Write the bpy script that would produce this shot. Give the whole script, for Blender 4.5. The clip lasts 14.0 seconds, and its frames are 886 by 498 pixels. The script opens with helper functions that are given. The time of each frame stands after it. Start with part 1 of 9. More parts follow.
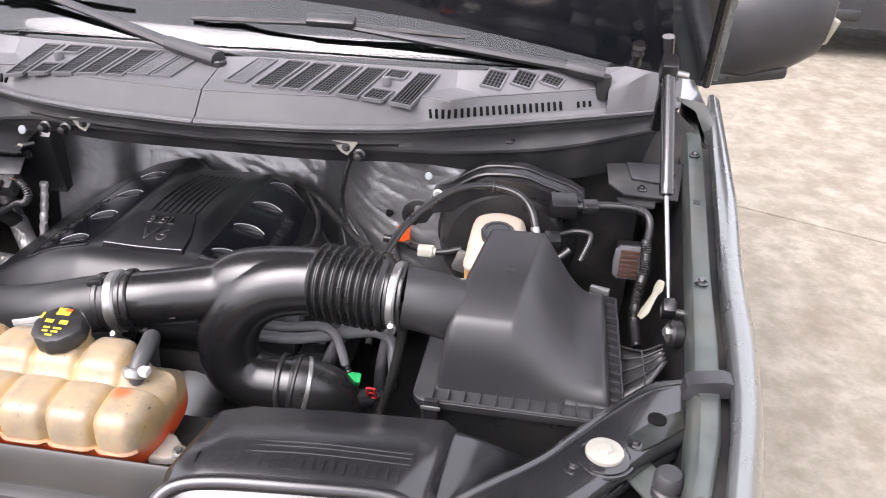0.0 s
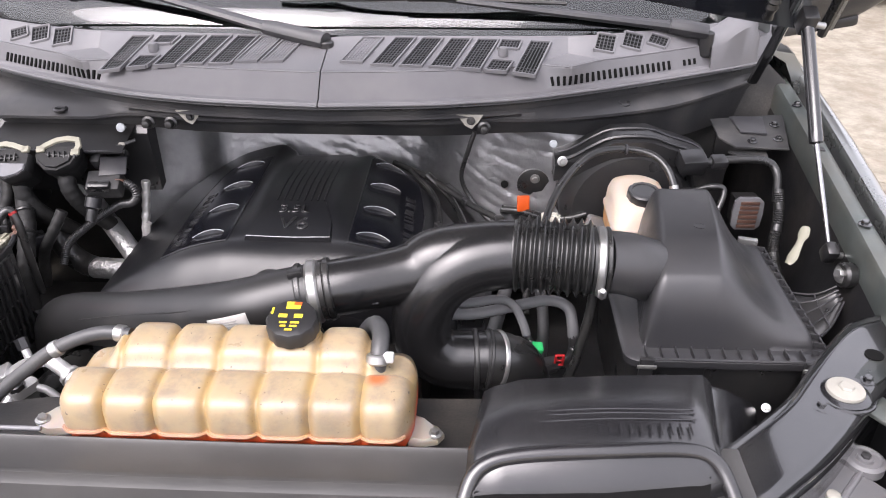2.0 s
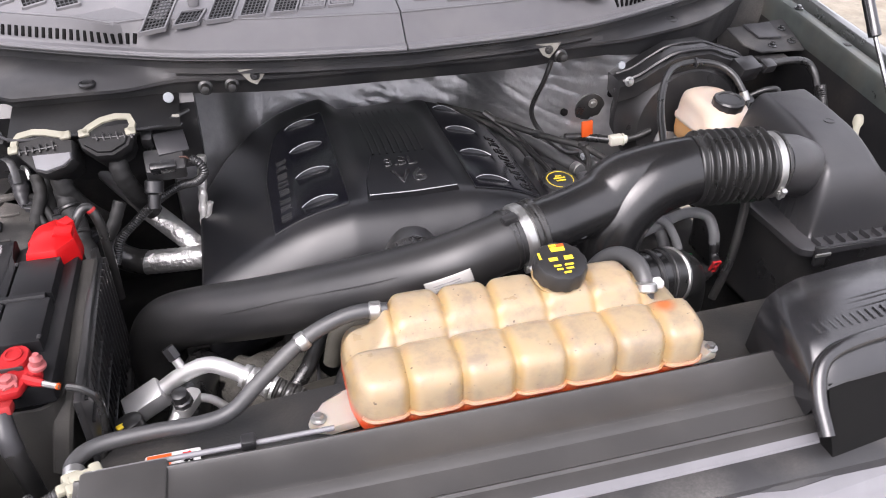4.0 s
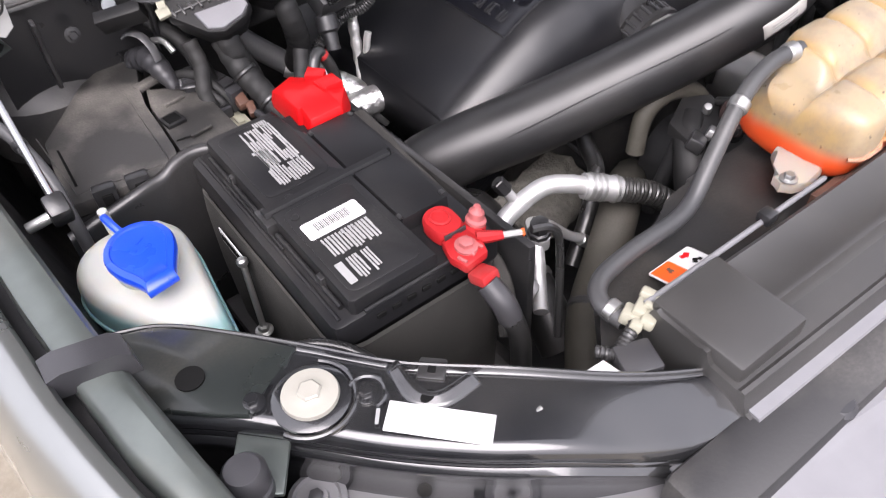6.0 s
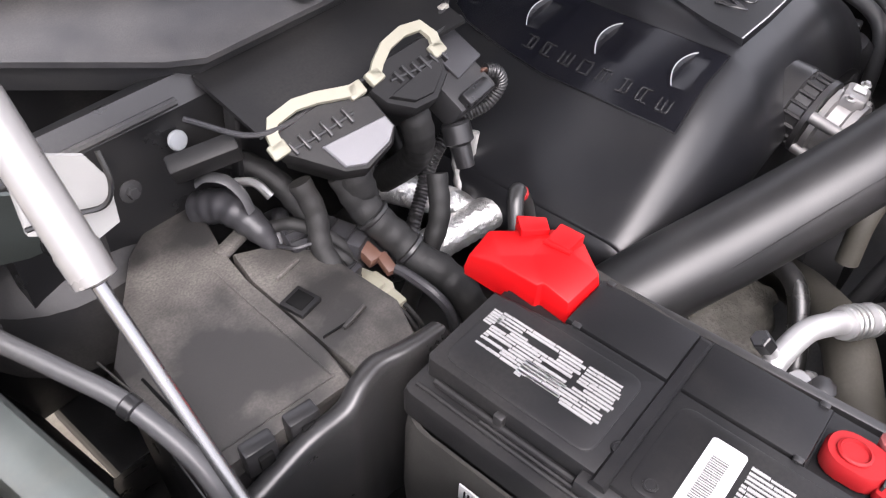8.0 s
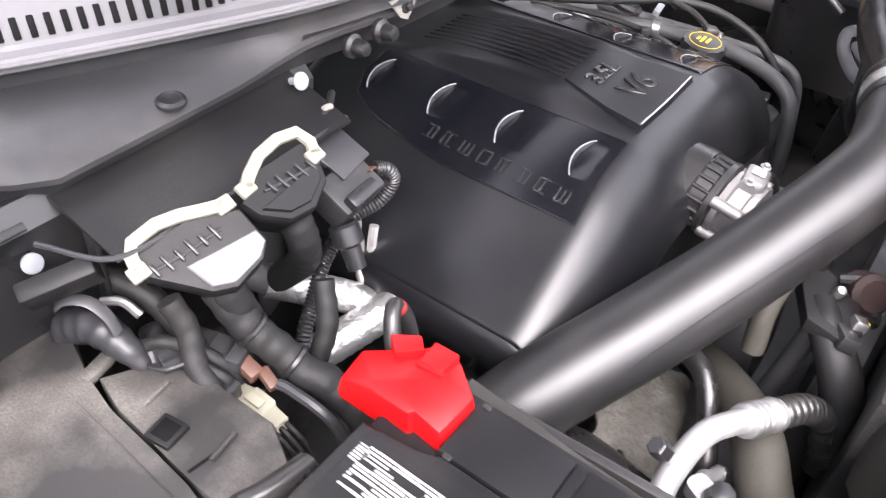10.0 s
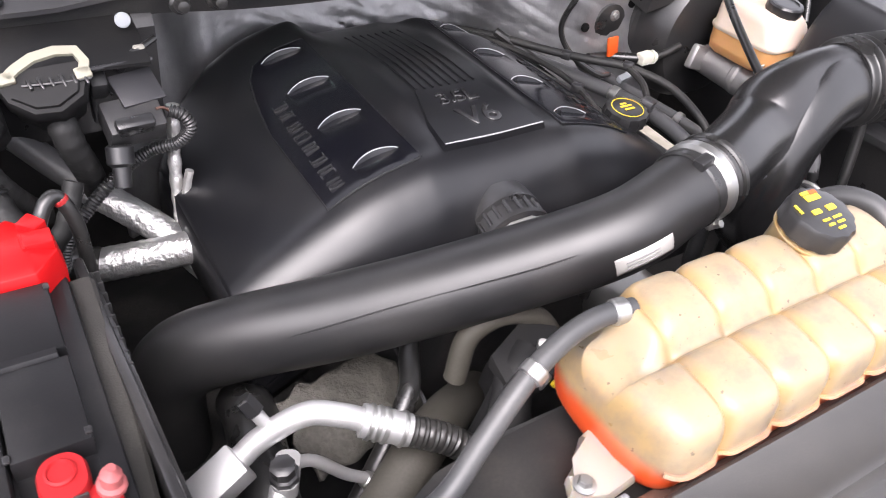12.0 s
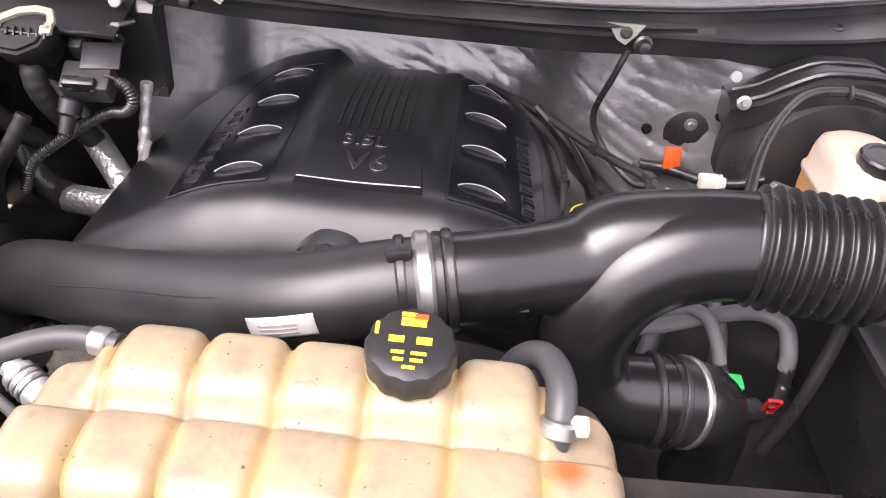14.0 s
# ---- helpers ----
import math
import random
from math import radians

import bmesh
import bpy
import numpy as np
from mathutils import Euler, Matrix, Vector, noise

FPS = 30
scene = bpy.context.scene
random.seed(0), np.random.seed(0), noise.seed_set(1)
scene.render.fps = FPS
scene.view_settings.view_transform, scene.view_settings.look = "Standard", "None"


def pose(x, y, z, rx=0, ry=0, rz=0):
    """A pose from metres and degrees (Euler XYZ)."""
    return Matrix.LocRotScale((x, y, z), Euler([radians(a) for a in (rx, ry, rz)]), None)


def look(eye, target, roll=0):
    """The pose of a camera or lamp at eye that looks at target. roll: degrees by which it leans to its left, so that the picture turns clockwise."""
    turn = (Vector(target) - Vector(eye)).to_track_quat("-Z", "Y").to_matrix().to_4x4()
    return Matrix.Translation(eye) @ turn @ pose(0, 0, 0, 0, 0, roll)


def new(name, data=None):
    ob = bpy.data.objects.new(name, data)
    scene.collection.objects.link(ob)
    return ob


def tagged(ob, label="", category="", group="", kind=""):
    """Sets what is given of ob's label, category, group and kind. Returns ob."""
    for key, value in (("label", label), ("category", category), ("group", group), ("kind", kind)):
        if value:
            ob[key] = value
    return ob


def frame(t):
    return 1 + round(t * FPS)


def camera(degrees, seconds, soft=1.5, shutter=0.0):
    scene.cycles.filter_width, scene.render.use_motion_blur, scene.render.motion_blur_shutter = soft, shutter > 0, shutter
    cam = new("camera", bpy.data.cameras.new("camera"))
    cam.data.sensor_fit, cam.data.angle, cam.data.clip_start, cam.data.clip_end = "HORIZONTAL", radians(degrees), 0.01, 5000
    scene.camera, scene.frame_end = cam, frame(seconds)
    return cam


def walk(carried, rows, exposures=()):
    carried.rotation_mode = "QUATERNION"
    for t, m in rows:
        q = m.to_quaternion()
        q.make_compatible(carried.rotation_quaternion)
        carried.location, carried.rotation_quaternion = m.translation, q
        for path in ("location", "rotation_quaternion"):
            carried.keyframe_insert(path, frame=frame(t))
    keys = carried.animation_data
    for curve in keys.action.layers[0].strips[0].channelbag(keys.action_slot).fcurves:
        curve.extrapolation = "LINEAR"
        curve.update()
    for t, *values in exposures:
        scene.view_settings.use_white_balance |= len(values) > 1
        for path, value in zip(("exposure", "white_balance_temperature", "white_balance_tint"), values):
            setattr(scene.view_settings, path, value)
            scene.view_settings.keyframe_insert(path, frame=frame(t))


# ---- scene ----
cam = camera(60.0, 14.0, soft=1.0, shutter=0.2)
METRES, EYE, TILT, LEAN, TURN = 8.0, 1.5, 0.0, 0.0, 0.0
PATH = [
    (0, (0.683, -0.74, 1.734), (0.436, 0.996, 0.771), 2.1),
    (0.5, (0.643, -0.731, 1.727), (0.405, 0.993, 0.741), 2.0),
    (1, (0.557, -0.743, 1.732), (0.347, 0.977, 0.734), 1.3),
    (1.5, (0.416, -0.777, 1.735), (0.255, 0.944, 0.729), 0.5),
    (2, (0.3, -0.787, 1.726), (0.224, 0.933, 0.707), 0.0),
    (2.2, (0.258, -0.772, 1.719), (0.223, 0.947, 0.697), -0.0),
    (4.3, (-0.36, -0.668, 1.69), (0.135, 0.889, 0.537), 0.7),
    (4.5, (-0.411, -0.616, 1.686), (0.113, 0.92, 0.517), 0.6),
    (5, (-0.607, -0.554, 1.673), (0.012, 0.901, 0.448), -0.6),
    (5.5, (-0.813, -0.497, 1.654), (-0.109, 0.814, 0.317), -3.1),
    (6, (-0.891, -0.352, 1.585), (-0.115, 0.788, 0.137), -4.0),
    (6.5, (-0.938, -0.215, 1.506), (-0.084, 0.69, -0.059), -2.8),
    (7, (-1.033, -0.009, 1.499), (-0.082, 0.791, -0.069), -1.2),
    (7.5, (-1.022, 0.114, 1.511), (-0.003, 0.947, 0.006), -0.1),
    (7.7, (-1.001, 0.128, 1.512), (0.055, 1.009, 0.061), 0.9),
    (9.8, (-0.891, 0.161, 1.548), (0.319, 1.015, 0.203), 2.5),
    (10, (-0.877, 0.119, 1.542), (0.338, 0.98, 0.208), 2.4),
    (10.5, (-0.873, -0.008, 1.525), (0.331, 0.904, 0.214), 2.5),
    (11, (-0.875, -0.143, 1.5), (0.311, 0.826, 0.214), 2.6),
    (11.5, (-0.784, -0.212, 1.527), (0.324, 0.874, 0.265), 4.5),
    (12, (-0.564, -0.291, 1.53), (0.338, 0.998, 0.295), 6.5),
    (12.5, (-0.482, -0.378, 1.538), (0.224, 1.042, 0.318), 6.4),
    (13, (-0.266, -0.412, 1.534), (0.148, 1.145, 0.35), 6.8),
    (13.5, (-0.044, -0.412, 1.525), (0.154, 1.197, 0.354), 7.2),
    (14, (0.093, -0.4, 1.521), (0.065, 1.232, 0.366), 5.4),
]
walk(cam, [(t, look(eye, target, roll)) for t, eye, target, roll in PATH],
     [(t, e, 6350 + (200 if t > 12.6 else 0), 19 + (5 if t > 12.6 else 0)) for t, e in ((0.0, 1.05), (2.0, 0.95), (4.5, 0.93), (5.5, 1.02), (6.5, 0.93), (7.7, 1.05), (9.8, 1.82), (10.5, 1.78), (11.0, 1.62), (11.5, 1.25), (12.5, 1.34), (13.5, 1.30), (14.0, 1.25))])

# world and sun: bright, thinly overcast day
world = bpy.data.worlds.new("sky")
scene.world = world
world.use_nodes = True
wn, wl = world.node_tree.nodes, world.node_tree.links
wn.clear()
sky = wn.new("ShaderNodeTexSky")
sky.sky_type, sky.sun_disc = "NISHITA", False
sky.sun_elevation, sky.sun_rotation = radians(56), radians(220)
sky.air_density, sky.dust_density, sky.ozone_density = 1.0, 9.0, 1.0
sky_soft = wn.new("ShaderNodeHueSaturation")
sky_soft.inputs["Saturation"].default_value = 0.35
sky_bg = wn.new("ShaderNodeBackground")
sky_bg.inputs["Strength"].default_value = 0.10
veil = wn.new("ShaderNodeMix")  # thin even cloud over the whole sky
veil.data_type, veil.blend_type = "RGBA", "ADD"
veil.inputs[0].default_value = 1.0
veil.inputs[7].default_value = (6.9, 7.0, 7.2, 1)
sky_out = wn.new("ShaderNodeOutputWorld")
wl.new(sky.outputs[0], sky_soft.inputs["Color"])
wl.new(sky_soft.outputs[0], veil.inputs[6])
wl.new(veil.outputs[2], sky_bg.inputs["Color"])
wl.new(sky_bg.outputs[0], sky_out.inputs["Surface"])
sun_data = bpy.data.lights.new("sun", "SUN")
sun_data.energy, sun_data.angle, sun_data.color = 1.8, radians(60), (1.0, 0.97, 0.94)
sun = new("sun", sun_data)
sun.matrix_world = look((-2.3, -2.7, 6.2), (0, 0, 1))

# ---------------------------------------------------------------- materials


def mat(name, col, rough=0.5, metal=0.0, var=0.15, scale=25.0, bump=0.15, grain=350.0, coat=0.0, dust=0.0,
        dust_col=(0.32, 0.30, 0.27), sss=0.0, spec=0.5, rvar=0.12, trans=0.0, depth=0.0006):
    m = bpy.data.materials.new(name)
    m.use_nodes = True
    n, l = m.node_tree.nodes, m.node_tree.links
    b = n["Principled BSDF"]
    tc = n.new("ShaderNodeTexCoord")
    big = n.new("ShaderNodeTexNoise")
    big.inputs["Scale"].default_value, big.inputs["Detail"].default_value = scale, 6
    fine = n.new("ShaderNodeTexNoise")
    fine.inputs["Scale"].default_value, fine.inputs["Detail"].default_value = grain, 4
    l.new(tc.outputs["Object"], big.inputs["Vector"])
    l.new(tc.outputs["Object"], fine.inputs["Vector"])
    mix = n.new("ShaderNodeMix")
    mix.data_type = "RGBA"
    mix.inputs[6].default_value = (*[c * (1 - var) for c in col], 1)
    mix.inputs[7].default_value = (*[min(1, c * (1 + var)) for c in col], 1)
    l.new(big.outputs[0], mix.inputs[0])
    last = mix.outputs[2]
    if dust:
        patch = n.new("ShaderNodeTexNoise")
        patch.inputs["Scale"].default_value, patch.inputs["Detail"].default_value = 9.0, 8
        l.new(tc.outputs["Object"], patch.inputs["Vector"])
        ramp = n.new("ShaderNodeMapRange")
        ramp.inputs[1].default_value, ramp.inputs[2].default_value = 0.45, 0.75
        ramp.inputs[3].default_value, ramp.inputs[4].default_value = 0.0, dust
        l.new(patch.outputs[0], ramp.inputs[0])
        mul = n.new("ShaderNodeMath")
        mul.operation = "MULTIPLY"
        l.new(ramp.outputs[0], mul.inputs[0])
        l.new(fine.outputs[0], mul.inputs[1])
        add = n.new("ShaderNodeMix")
        add.data_type = "RGBA"
        add.inputs[7].default_value = (*dust_col, 1)
        l.new(last, add.inputs[6])
        l.new(mul.outputs[0], add.inputs[0])
        last = add.outputs[2]
    l.new(last, b.inputs["Base Color"])
    rr = n.new("ShaderNodeMapRange")
    rr.inputs[3].default_value, rr.inputs[4].default_value = max(0.03, rough - rvar), min(1, rough + rvar)
    l.new(big.outputs[0], rr.inputs[0])
    l.new(rr.outputs[0], b.inputs["Roughness"])
    bp = n.new("ShaderNodeBump")
    bp.inputs["Strength"].default_value, bp.inputs["Distance"].default_value = bump, depth
    l.new(fine.outputs[0], bp.inputs["Height"])
    l.new(bp.outputs[0], b.inputs["Normal"])
    b.inputs["Metallic"].default_value = metal
    b.inputs["Specular IOR Level"].default_value = spec
    b.inputs["Coat Weight"].default_value = coat
    b.inputs["Coat Roughness"].default_value = 0.06
    b.inputs["Transmission Weight"].default_value = trans
    if sss:
        b.inputs["Subsurface Weight"].default_value = sss
        b.inputs["Subsurface Radius"].default_value = (0.02, 0.012, 0.006)
        b.inputs["Subsurface Scale"].default_value = 0.6
    return m


BLACK = mat("black satin plastic", (0.017, 0.017, 0.018), 0.30, bump=0.08, dust=0.12, rvar=0.08, spec=0.62)
CASE = mat("battery case plastic", (0.010, 0.010, 0.011), 0.40, bump=0.12, dust=0.10, spec=0.28)
COVER = mat("engine cover plastic", (0.0066, 0.0068, 0.0082), 0.32, bump=0.14, grain=900, dust=0.05, rvar=0.05, spec=0.55)
TUBE = mat("moulded duct plastic", (0.0125, 0.0125, 0.013), 0.41, bump=0.06, grain=700, dust=0.08, rvar=0.05, spec=0.68)
GREYP = mat("charcoal textured plastic", (0.030, 0.030, 0.033), 0.37, bump=0.22, grain=900, dust=0.15)
COWL = mat("weathered cowl plastic", (0.128, 0.126, 0.132), 0.45, bump=0.25, grain=900, dust=0.2, var=0.12)
SHELFP = mat("grimy black shelf plastic", (0.015, 0.015, 0.015), 0.42, bump=0.5, grain=260, dust=0.4, dust_col=(0.16, 0.14, 0.115), var=0.4, scale=30)
SHROUD = mat("charcoal shroud plastic", (0.037, 0.036, 0.035), 0.40, bump=0.2, grain=900, dust=0.1)
AIRP = mat("air box plastic", (0.024, 0.024, 0.026), 0.38, bump=0.22, grain=900, dust=0.08, spec=0.65)
WYEP = mat("smooth black duct plastic", (0.0085, 0.0085, 0.009), 0.25, bump=0.04, grain=700, dust=0.04, rvar=0.04, spec=0.75)
SCOOP = mat("glossy scoop plastic", (0.014, 0.014, 0.0155), 0.23, bump=0.08, grain=600, dust=0.06, rvar=0.06, spec=0.95)
GRILLE = mat("light grey grille plastic", (0.16, 0.16, 0.17), 0.42, bump=0.1, dust=0.15)
LIDP = mat("dusty fuse box plastic", (0.030, 0.029, 0.028), 0.50, bump=0.35, grain=500, dust=1.3, scale=6, spec=0.4, dust_col=(0.27, 0.25, 0.225))
RUBBER = mat("black rubber", (0.014, 0.014, 0.014), 0.30, bump=0.12, dust=0.12, spec=0.70)
HOSE = mat("grey black rubber hose", (0.066, 0.067, 0.070), 0.40, bump=0.1, dust=0.2)
HOSE2 = mat("dark grey rubber hose", (0.042, 0.043, 0.045), 0.40, bump=0.1, dust=0.2)
PALEHOSE = mat("pale grey vapour hose", (0.17, 0.172, 0.178), 0.4, bump=0.08, dust=0.1)
DARK = mat("unlit black steel", (0.024, 0.024, 0.025), 0.5, bump=0.25, dust=0.4)
LINER = mat("black fender liner", (0.011, 0.011, 0.012), 0.5, bump=0.3, grain=120, dust=0.3, dust_col=(0.12, 0.10, 0.08), spec=0.4)
BEAM = mat("black coated steel", (0.011, 0.0115, 0.013), 0.20, bump=0.05, coat=1.0, dust=0.10, spec=0.8)
PAINT = mat("dark green grey metallic paint", (0.26, 0.27, 0.265), 0.28, metal=0.8, bump=0.02, coat=1.0, var=0.06, rvar=0.04)
APRON = mat("thin green grey body paint", (0.11, 0.125, 0.118), 0.33, metal=0.55, bump=0.1, dust=0.6, dust_col=(0.24, 0.20, 0.15), var=0.35)
SHEET = mat("dark green grey primer", (0.022, 0.026, 0.025), 0.30, metal=0.2, bump=0.08, coat=0.3, dust=0.25, dust_col=(0.20, 0.17, 0.13), var=0.25)
UNDER = mat("hood underside paint", (0.016, 0.018, 0.024), 0.16, bump=0.02, coat=0.8, dust=0.1)
FOIL = mat("crinkled foil insulation", (0.33, 0.33, 0.335), 0.34, metal=0.75, bump=0.5, grain=80, scale=30, var=0.3, depth=0.0018)
WRAP = mat("silver foil sleeve", (0.55, 0.55, 0.545), 0.36, metal=0.85, bump=1.0, grain=105, var=0.2, depth=0.004)
FOILB = mat("bright crinkled foil sleeve", (0.72, 0.71, 0.69), 0.38, metal=0.75, bump=0.9, grain=120, var=0.15, depth=0.003)
ALU = mat("bare aluminium", (0.55, 0.55, 0.55), 0.48, metal=0.75, bump=0.2, var=0.15)
STRIP = mat("grey support strip plastic", (0.032, 0.032, 0.034), 0.44, bump=0.25, grain=700, dust=0.3, spec=0.45)
RODM = mat("polished dark rod steel", (0.34, 0.34, 0.35), 0.24, metal=0.95, bump=0.03)
CONNW = mat("white connector plastic", (0.62, 0.61, 0.53), 0.4, bump=0.05, var=0.06)
STEEL = mat("zinc plated steel", (0.45, 0.45, 0.44), 0.36, metal=0.9, bump=0.12, var=0.2)
CAST = mat("dull cast aluminium", (0.36, 0.35, 0.345), 0.5, metal=0.75, bump=0.4, grain=220, var=0.2)
PINM = mat("cream zinc washer", (0.30, 0.29, 0.255), 0.5, metal=0.1, bump=0.15, var=0.12)
WHITE = mat("white label", (0.50, 0.50, 0.50), 0.5, bump=0.03, var=0.04)
PAPER = mat("grey white label", (0.40, 0.39, 0.37), 0.55, bump=0.1, var=0.15)
PINW = mat("greyish white fastener", (0.30, 0.32, 0.335), 0.4, bump=0.05, var=0.08)
PRINT = mat("grey label print", (0.27, 0.27, 0.27), 0.55, bump=0.03)
# Print black; it also paints the shade inside holes, vents and slots.
INK = mat("black print and shaded openings", (0.006, 0.006, 0.006), 0.7, bump=0.0, spec=0.1)
ORANGE = mat("orange label", (0.62, 0.085, 0.008), 0.5, bump=0.02, var=0.05)
YELLOW = mat("yellow print", (0.75, 0.55, 0.03), 0.5, bump=0.0)
RED = mat("red terminal plastic", (0.50, 0.005, 0.006), 0.38, bump=0.08, var=0.1, spec=0.35)
PINK = mat("worn red terminal", (0.30, 0.010, 0.012), 0.55, bump=0.4, dust=0.8, dust_col=(0.30, 0.17, 0.15), grain=180, scale=40, spec=0.3)
ROSE = mat("corroded pink metal", (0.32, 0.085, 0.085), 0.65, metal=0.1, bump=0.5, grain=300, var=0.4, scale=80)
BLUE = mat("blue cap plastic", (0.008, 0.05, 0.50), 0.30, bump=0.05, var=0.08, sss=0.05)
MILK = mat("milky washer tank", (0.36, 0.37, 0.345), 0.42, bump=0.12, var=0.07, sss=0.35, dust=0.25, dust_col=(0.24, 0.21, 0.16))


def washer_fluid():
    """Pale blue fluid shows through the tank wall up to its level."""
    n, l = MILK.node_tree.nodes, MILK.node_tree.links
    b = n["Principled BSDF"]
    old = b.inputs["Base Color"].links[0].from_socket
    tc = n.new("ShaderNodeTexCoord")
    sep = n.new("ShaderNodeSeparateXYZ")
    l.new(tc.outputs["Object"], sep.inputs[0])
    level = n.new("ShaderNodeMapRange")
    level.inputs[1].default_value, level.inputs[2].default_value = 1.041, 1.030
    level.interpolation_type = "SMOOTHSTEP"
    l.new(sep.outputs["Z"], level.inputs[0])
    mx = n.new("ShaderNodeMix")
    mx.data_type = "RGBA"
    mx.inputs[7].default_value = (0.17, 0.30, 0.31, 1)
    l.new(old, mx.inputs[6])
    l.new(level.outputs[0], mx.inputs[0])
    l.new(mx.outputs[2], b.inputs["Base Color"])


washer_fluid()
IVORY = mat("ivory connector plastic", (0.28, 0.27, 0.21), 0.5, bump=0.08, var=0.1, dust=0.2)
BRAKE = mat("brake reservoir plastic", (0.56, 0.465, 0.38), 0.4, bump=0.08, sss=0.3, var=0.06)
FLUID = mat("amber fluid behind plastic", (0.62, 0.33, 0.13), 0.4, bump=0.06, sss=0.3, var=0.08)
ROSEDARK = mat("rust stained can", (0.040, 0.024, 0.022), 0.5, metal=0.3, bump=0.4, var=0.4, scale=60)
GREEN = mat("green clip", (0.03, 0.55, 0.16), 0.4, bump=0.05)
FELT2 = mat("grey felt board", (0.040, 0.038, 0.031), 0.9, bump=1.0, grain=160, dust=0.7, scale=60, var=0.5, depth=0.003)
FELT = mat("grey woven wrap", (0.020, 0.019, 0.017), 0.85, bump=0.8, grain=700, dust=0.2)
TAPE = mat("cloth tape loom", (0.013, 0.013, 0.013), 0.6, bump=0.7, grain=220, dust=0.15, spec=0.4)
BROWN = mat("olive rubber hose", (0.036, 0.033, 0.025), 0.7, bump=0.3, grain=300, dust=0.25)
COPPER = mat("brown connector", (0.10, 0.05, 0.035), 0.5)
PALEP = mat("pale grey plastic", (0.36, 0.36, 0.35), 0.45, bump=0.1, dust=0.2)
DASH = mat("grey dashboard", (0.52, 0.52, 0.50), 0.6, bump=0.2)
LAMP = mat("headlamp housing", (0.135, 0.135, 0.142), 0.42, bump=0.15, dust=0.2)


def coolant_mat():
    """Translucent cream plastic, orange where coolant stands behind it."""
    m = mat("coolant bottle plastic", (0.315, 0.246, 0.156), 0.32, bump=0.10, var=0.08, scale=30, sss=0.35, grain=160, dust=0.15, dust_col=(0.30, 0.25, 0.19))
    n, l = m.node_tree.nodes, m.node_tree.links
    b = n["Principled BSDF"]
    old = b.inputs["Base Color"].links[0].from_socket
    tc = n.new("ShaderNodeTexCoord")
    sep = n.new("ShaderNodeSeparateXYZ")
    l.new(tc.outputs["Object"], sep.inputs[0])
    rng = n.new("ShaderNodeMapRange")
    rng.inputs[1].default_value, rng.inputs[2].default_value = 1.058, 1.034
    rng.interpolation_type = "SMOOTHSTEP"
    l.new(sep.outputs["Z"], rng.inputs[0])
    mx = n.new("ShaderNodeMix")
    mx.data_type = "RGBA"
    mx.inputs[7].default_value = (0.62, 0.075, 0.014, 1)
    smudge = n.new("ShaderNodeTexNoise")
    smudge.inputs["Scale"].default_value, smudge.inputs["Detail"].default_value = 27.0, 10
    smudge.inputs["Roughness"].default_value = 0.68
    l.new(tc.outputs["Object"], smudge.inputs["Vector"])
    sr = n.new("ShaderNodeMapRange")
    sr.inputs[1].default_value, sr.inputs[2].default_value, sr.inputs[4].default_value = 0.46, 0.65, 0.62
    l.new(smudge.outputs[0], sr.inputs[0])
    dirt = n.new("ShaderNodeMix")
    dirt.data_type = "RGBA"
    dirt.inputs[7].default_value = (0.17, 0.14, 0.115, 1)
    # plastic is thicker and yellower along the moulded grooves
    wv = n.new("ShaderNodeMath")
    wv.operation = "PINGPONG"
    wv.inputs[1].default_value = 0.0634 / 2
    sh = n.new("ShaderNodeMath")
    sh.operation = "ADD"
    sh.inputs[1].default_value = 0.212
    l.new(sep.outputs["X"], sh.inputs[0])
    l.new(sh.outputs[0], wv.inputs[0])
    gr = n.new("ShaderNodeMapRange")
    gr.inputs[1].default_value, gr.inputs[2].default_value, gr.inputs[3].default_value, gr.inputs[4].default_value = 0.003, 0.011, 0.6, 0.0
    l.new(wv.outputs[0], gr.inputs[0])
    groove = n.new("ShaderNodeMix")
    groove.data_type = "RGBA"
    groove.inputs[7].default_value = (0.34, 0.215, 0.070, 1)
    l.new(old, groove.inputs[6])
    l.new(gr.outputs[0], groove.inputs[0])
    l.new(groove.outputs[2], dirt.inputs[6])
    l.new(sr.outputs[0], dirt.inputs[0])
    # dark specks and one round orange stain
    speck = n.new("ShaderNodeTexNoise")
    speck.inputs["Scale"].default_value, speck.inputs["Detail"].default_value = 150.0, 2
    l.new(tc.outputs["Object"], speck.inputs["Vector"])
    sk = n.new("ShaderNodeMapRange")
    sk.inputs[1].default_value, sk.inputs[2].default_value, sk.inputs[4].default_value = 0.705, 0.75, 0.8
    l.new(speck.outputs[0], sk.inputs[0])
    dots = n.new("ShaderNodeMix")
    dots.data_type = "RGBA"
    dots.inputs[7].default_value = (0.05, 0.035, 0.025, 1)
    l.new(dirt.outputs[2], dots.inputs[6])
    l.new(sk.outputs[0], dots.inputs[0])
    far = n.new("ShaderNodeVectorMath")
    far.operation = "DISTANCE"
    far.inputs[1].default_value = (0.186, -0.053, 1.102)
    l.new(tc.outputs["Object"], far.inputs[0])
    ring_ = n.new("ShaderNodeMapRange")
    ring_.inputs[1].default_value, ring_.inputs[2].default_value, ring_.inputs[3].default_value, ring_.inputs[4].default_value = 0.006, 0.018, 0.9, 0.0
    l.new(far.outputs["Value"], ring_.inputs[0])
    stain = n.new("ShaderNodeMix")
    stain.data_type = "RGBA"
    stain.inputs[7].default_value = (0.34, 0.095, 0.022, 1)
    l.new(dots.outputs[2], stain.inputs[6])
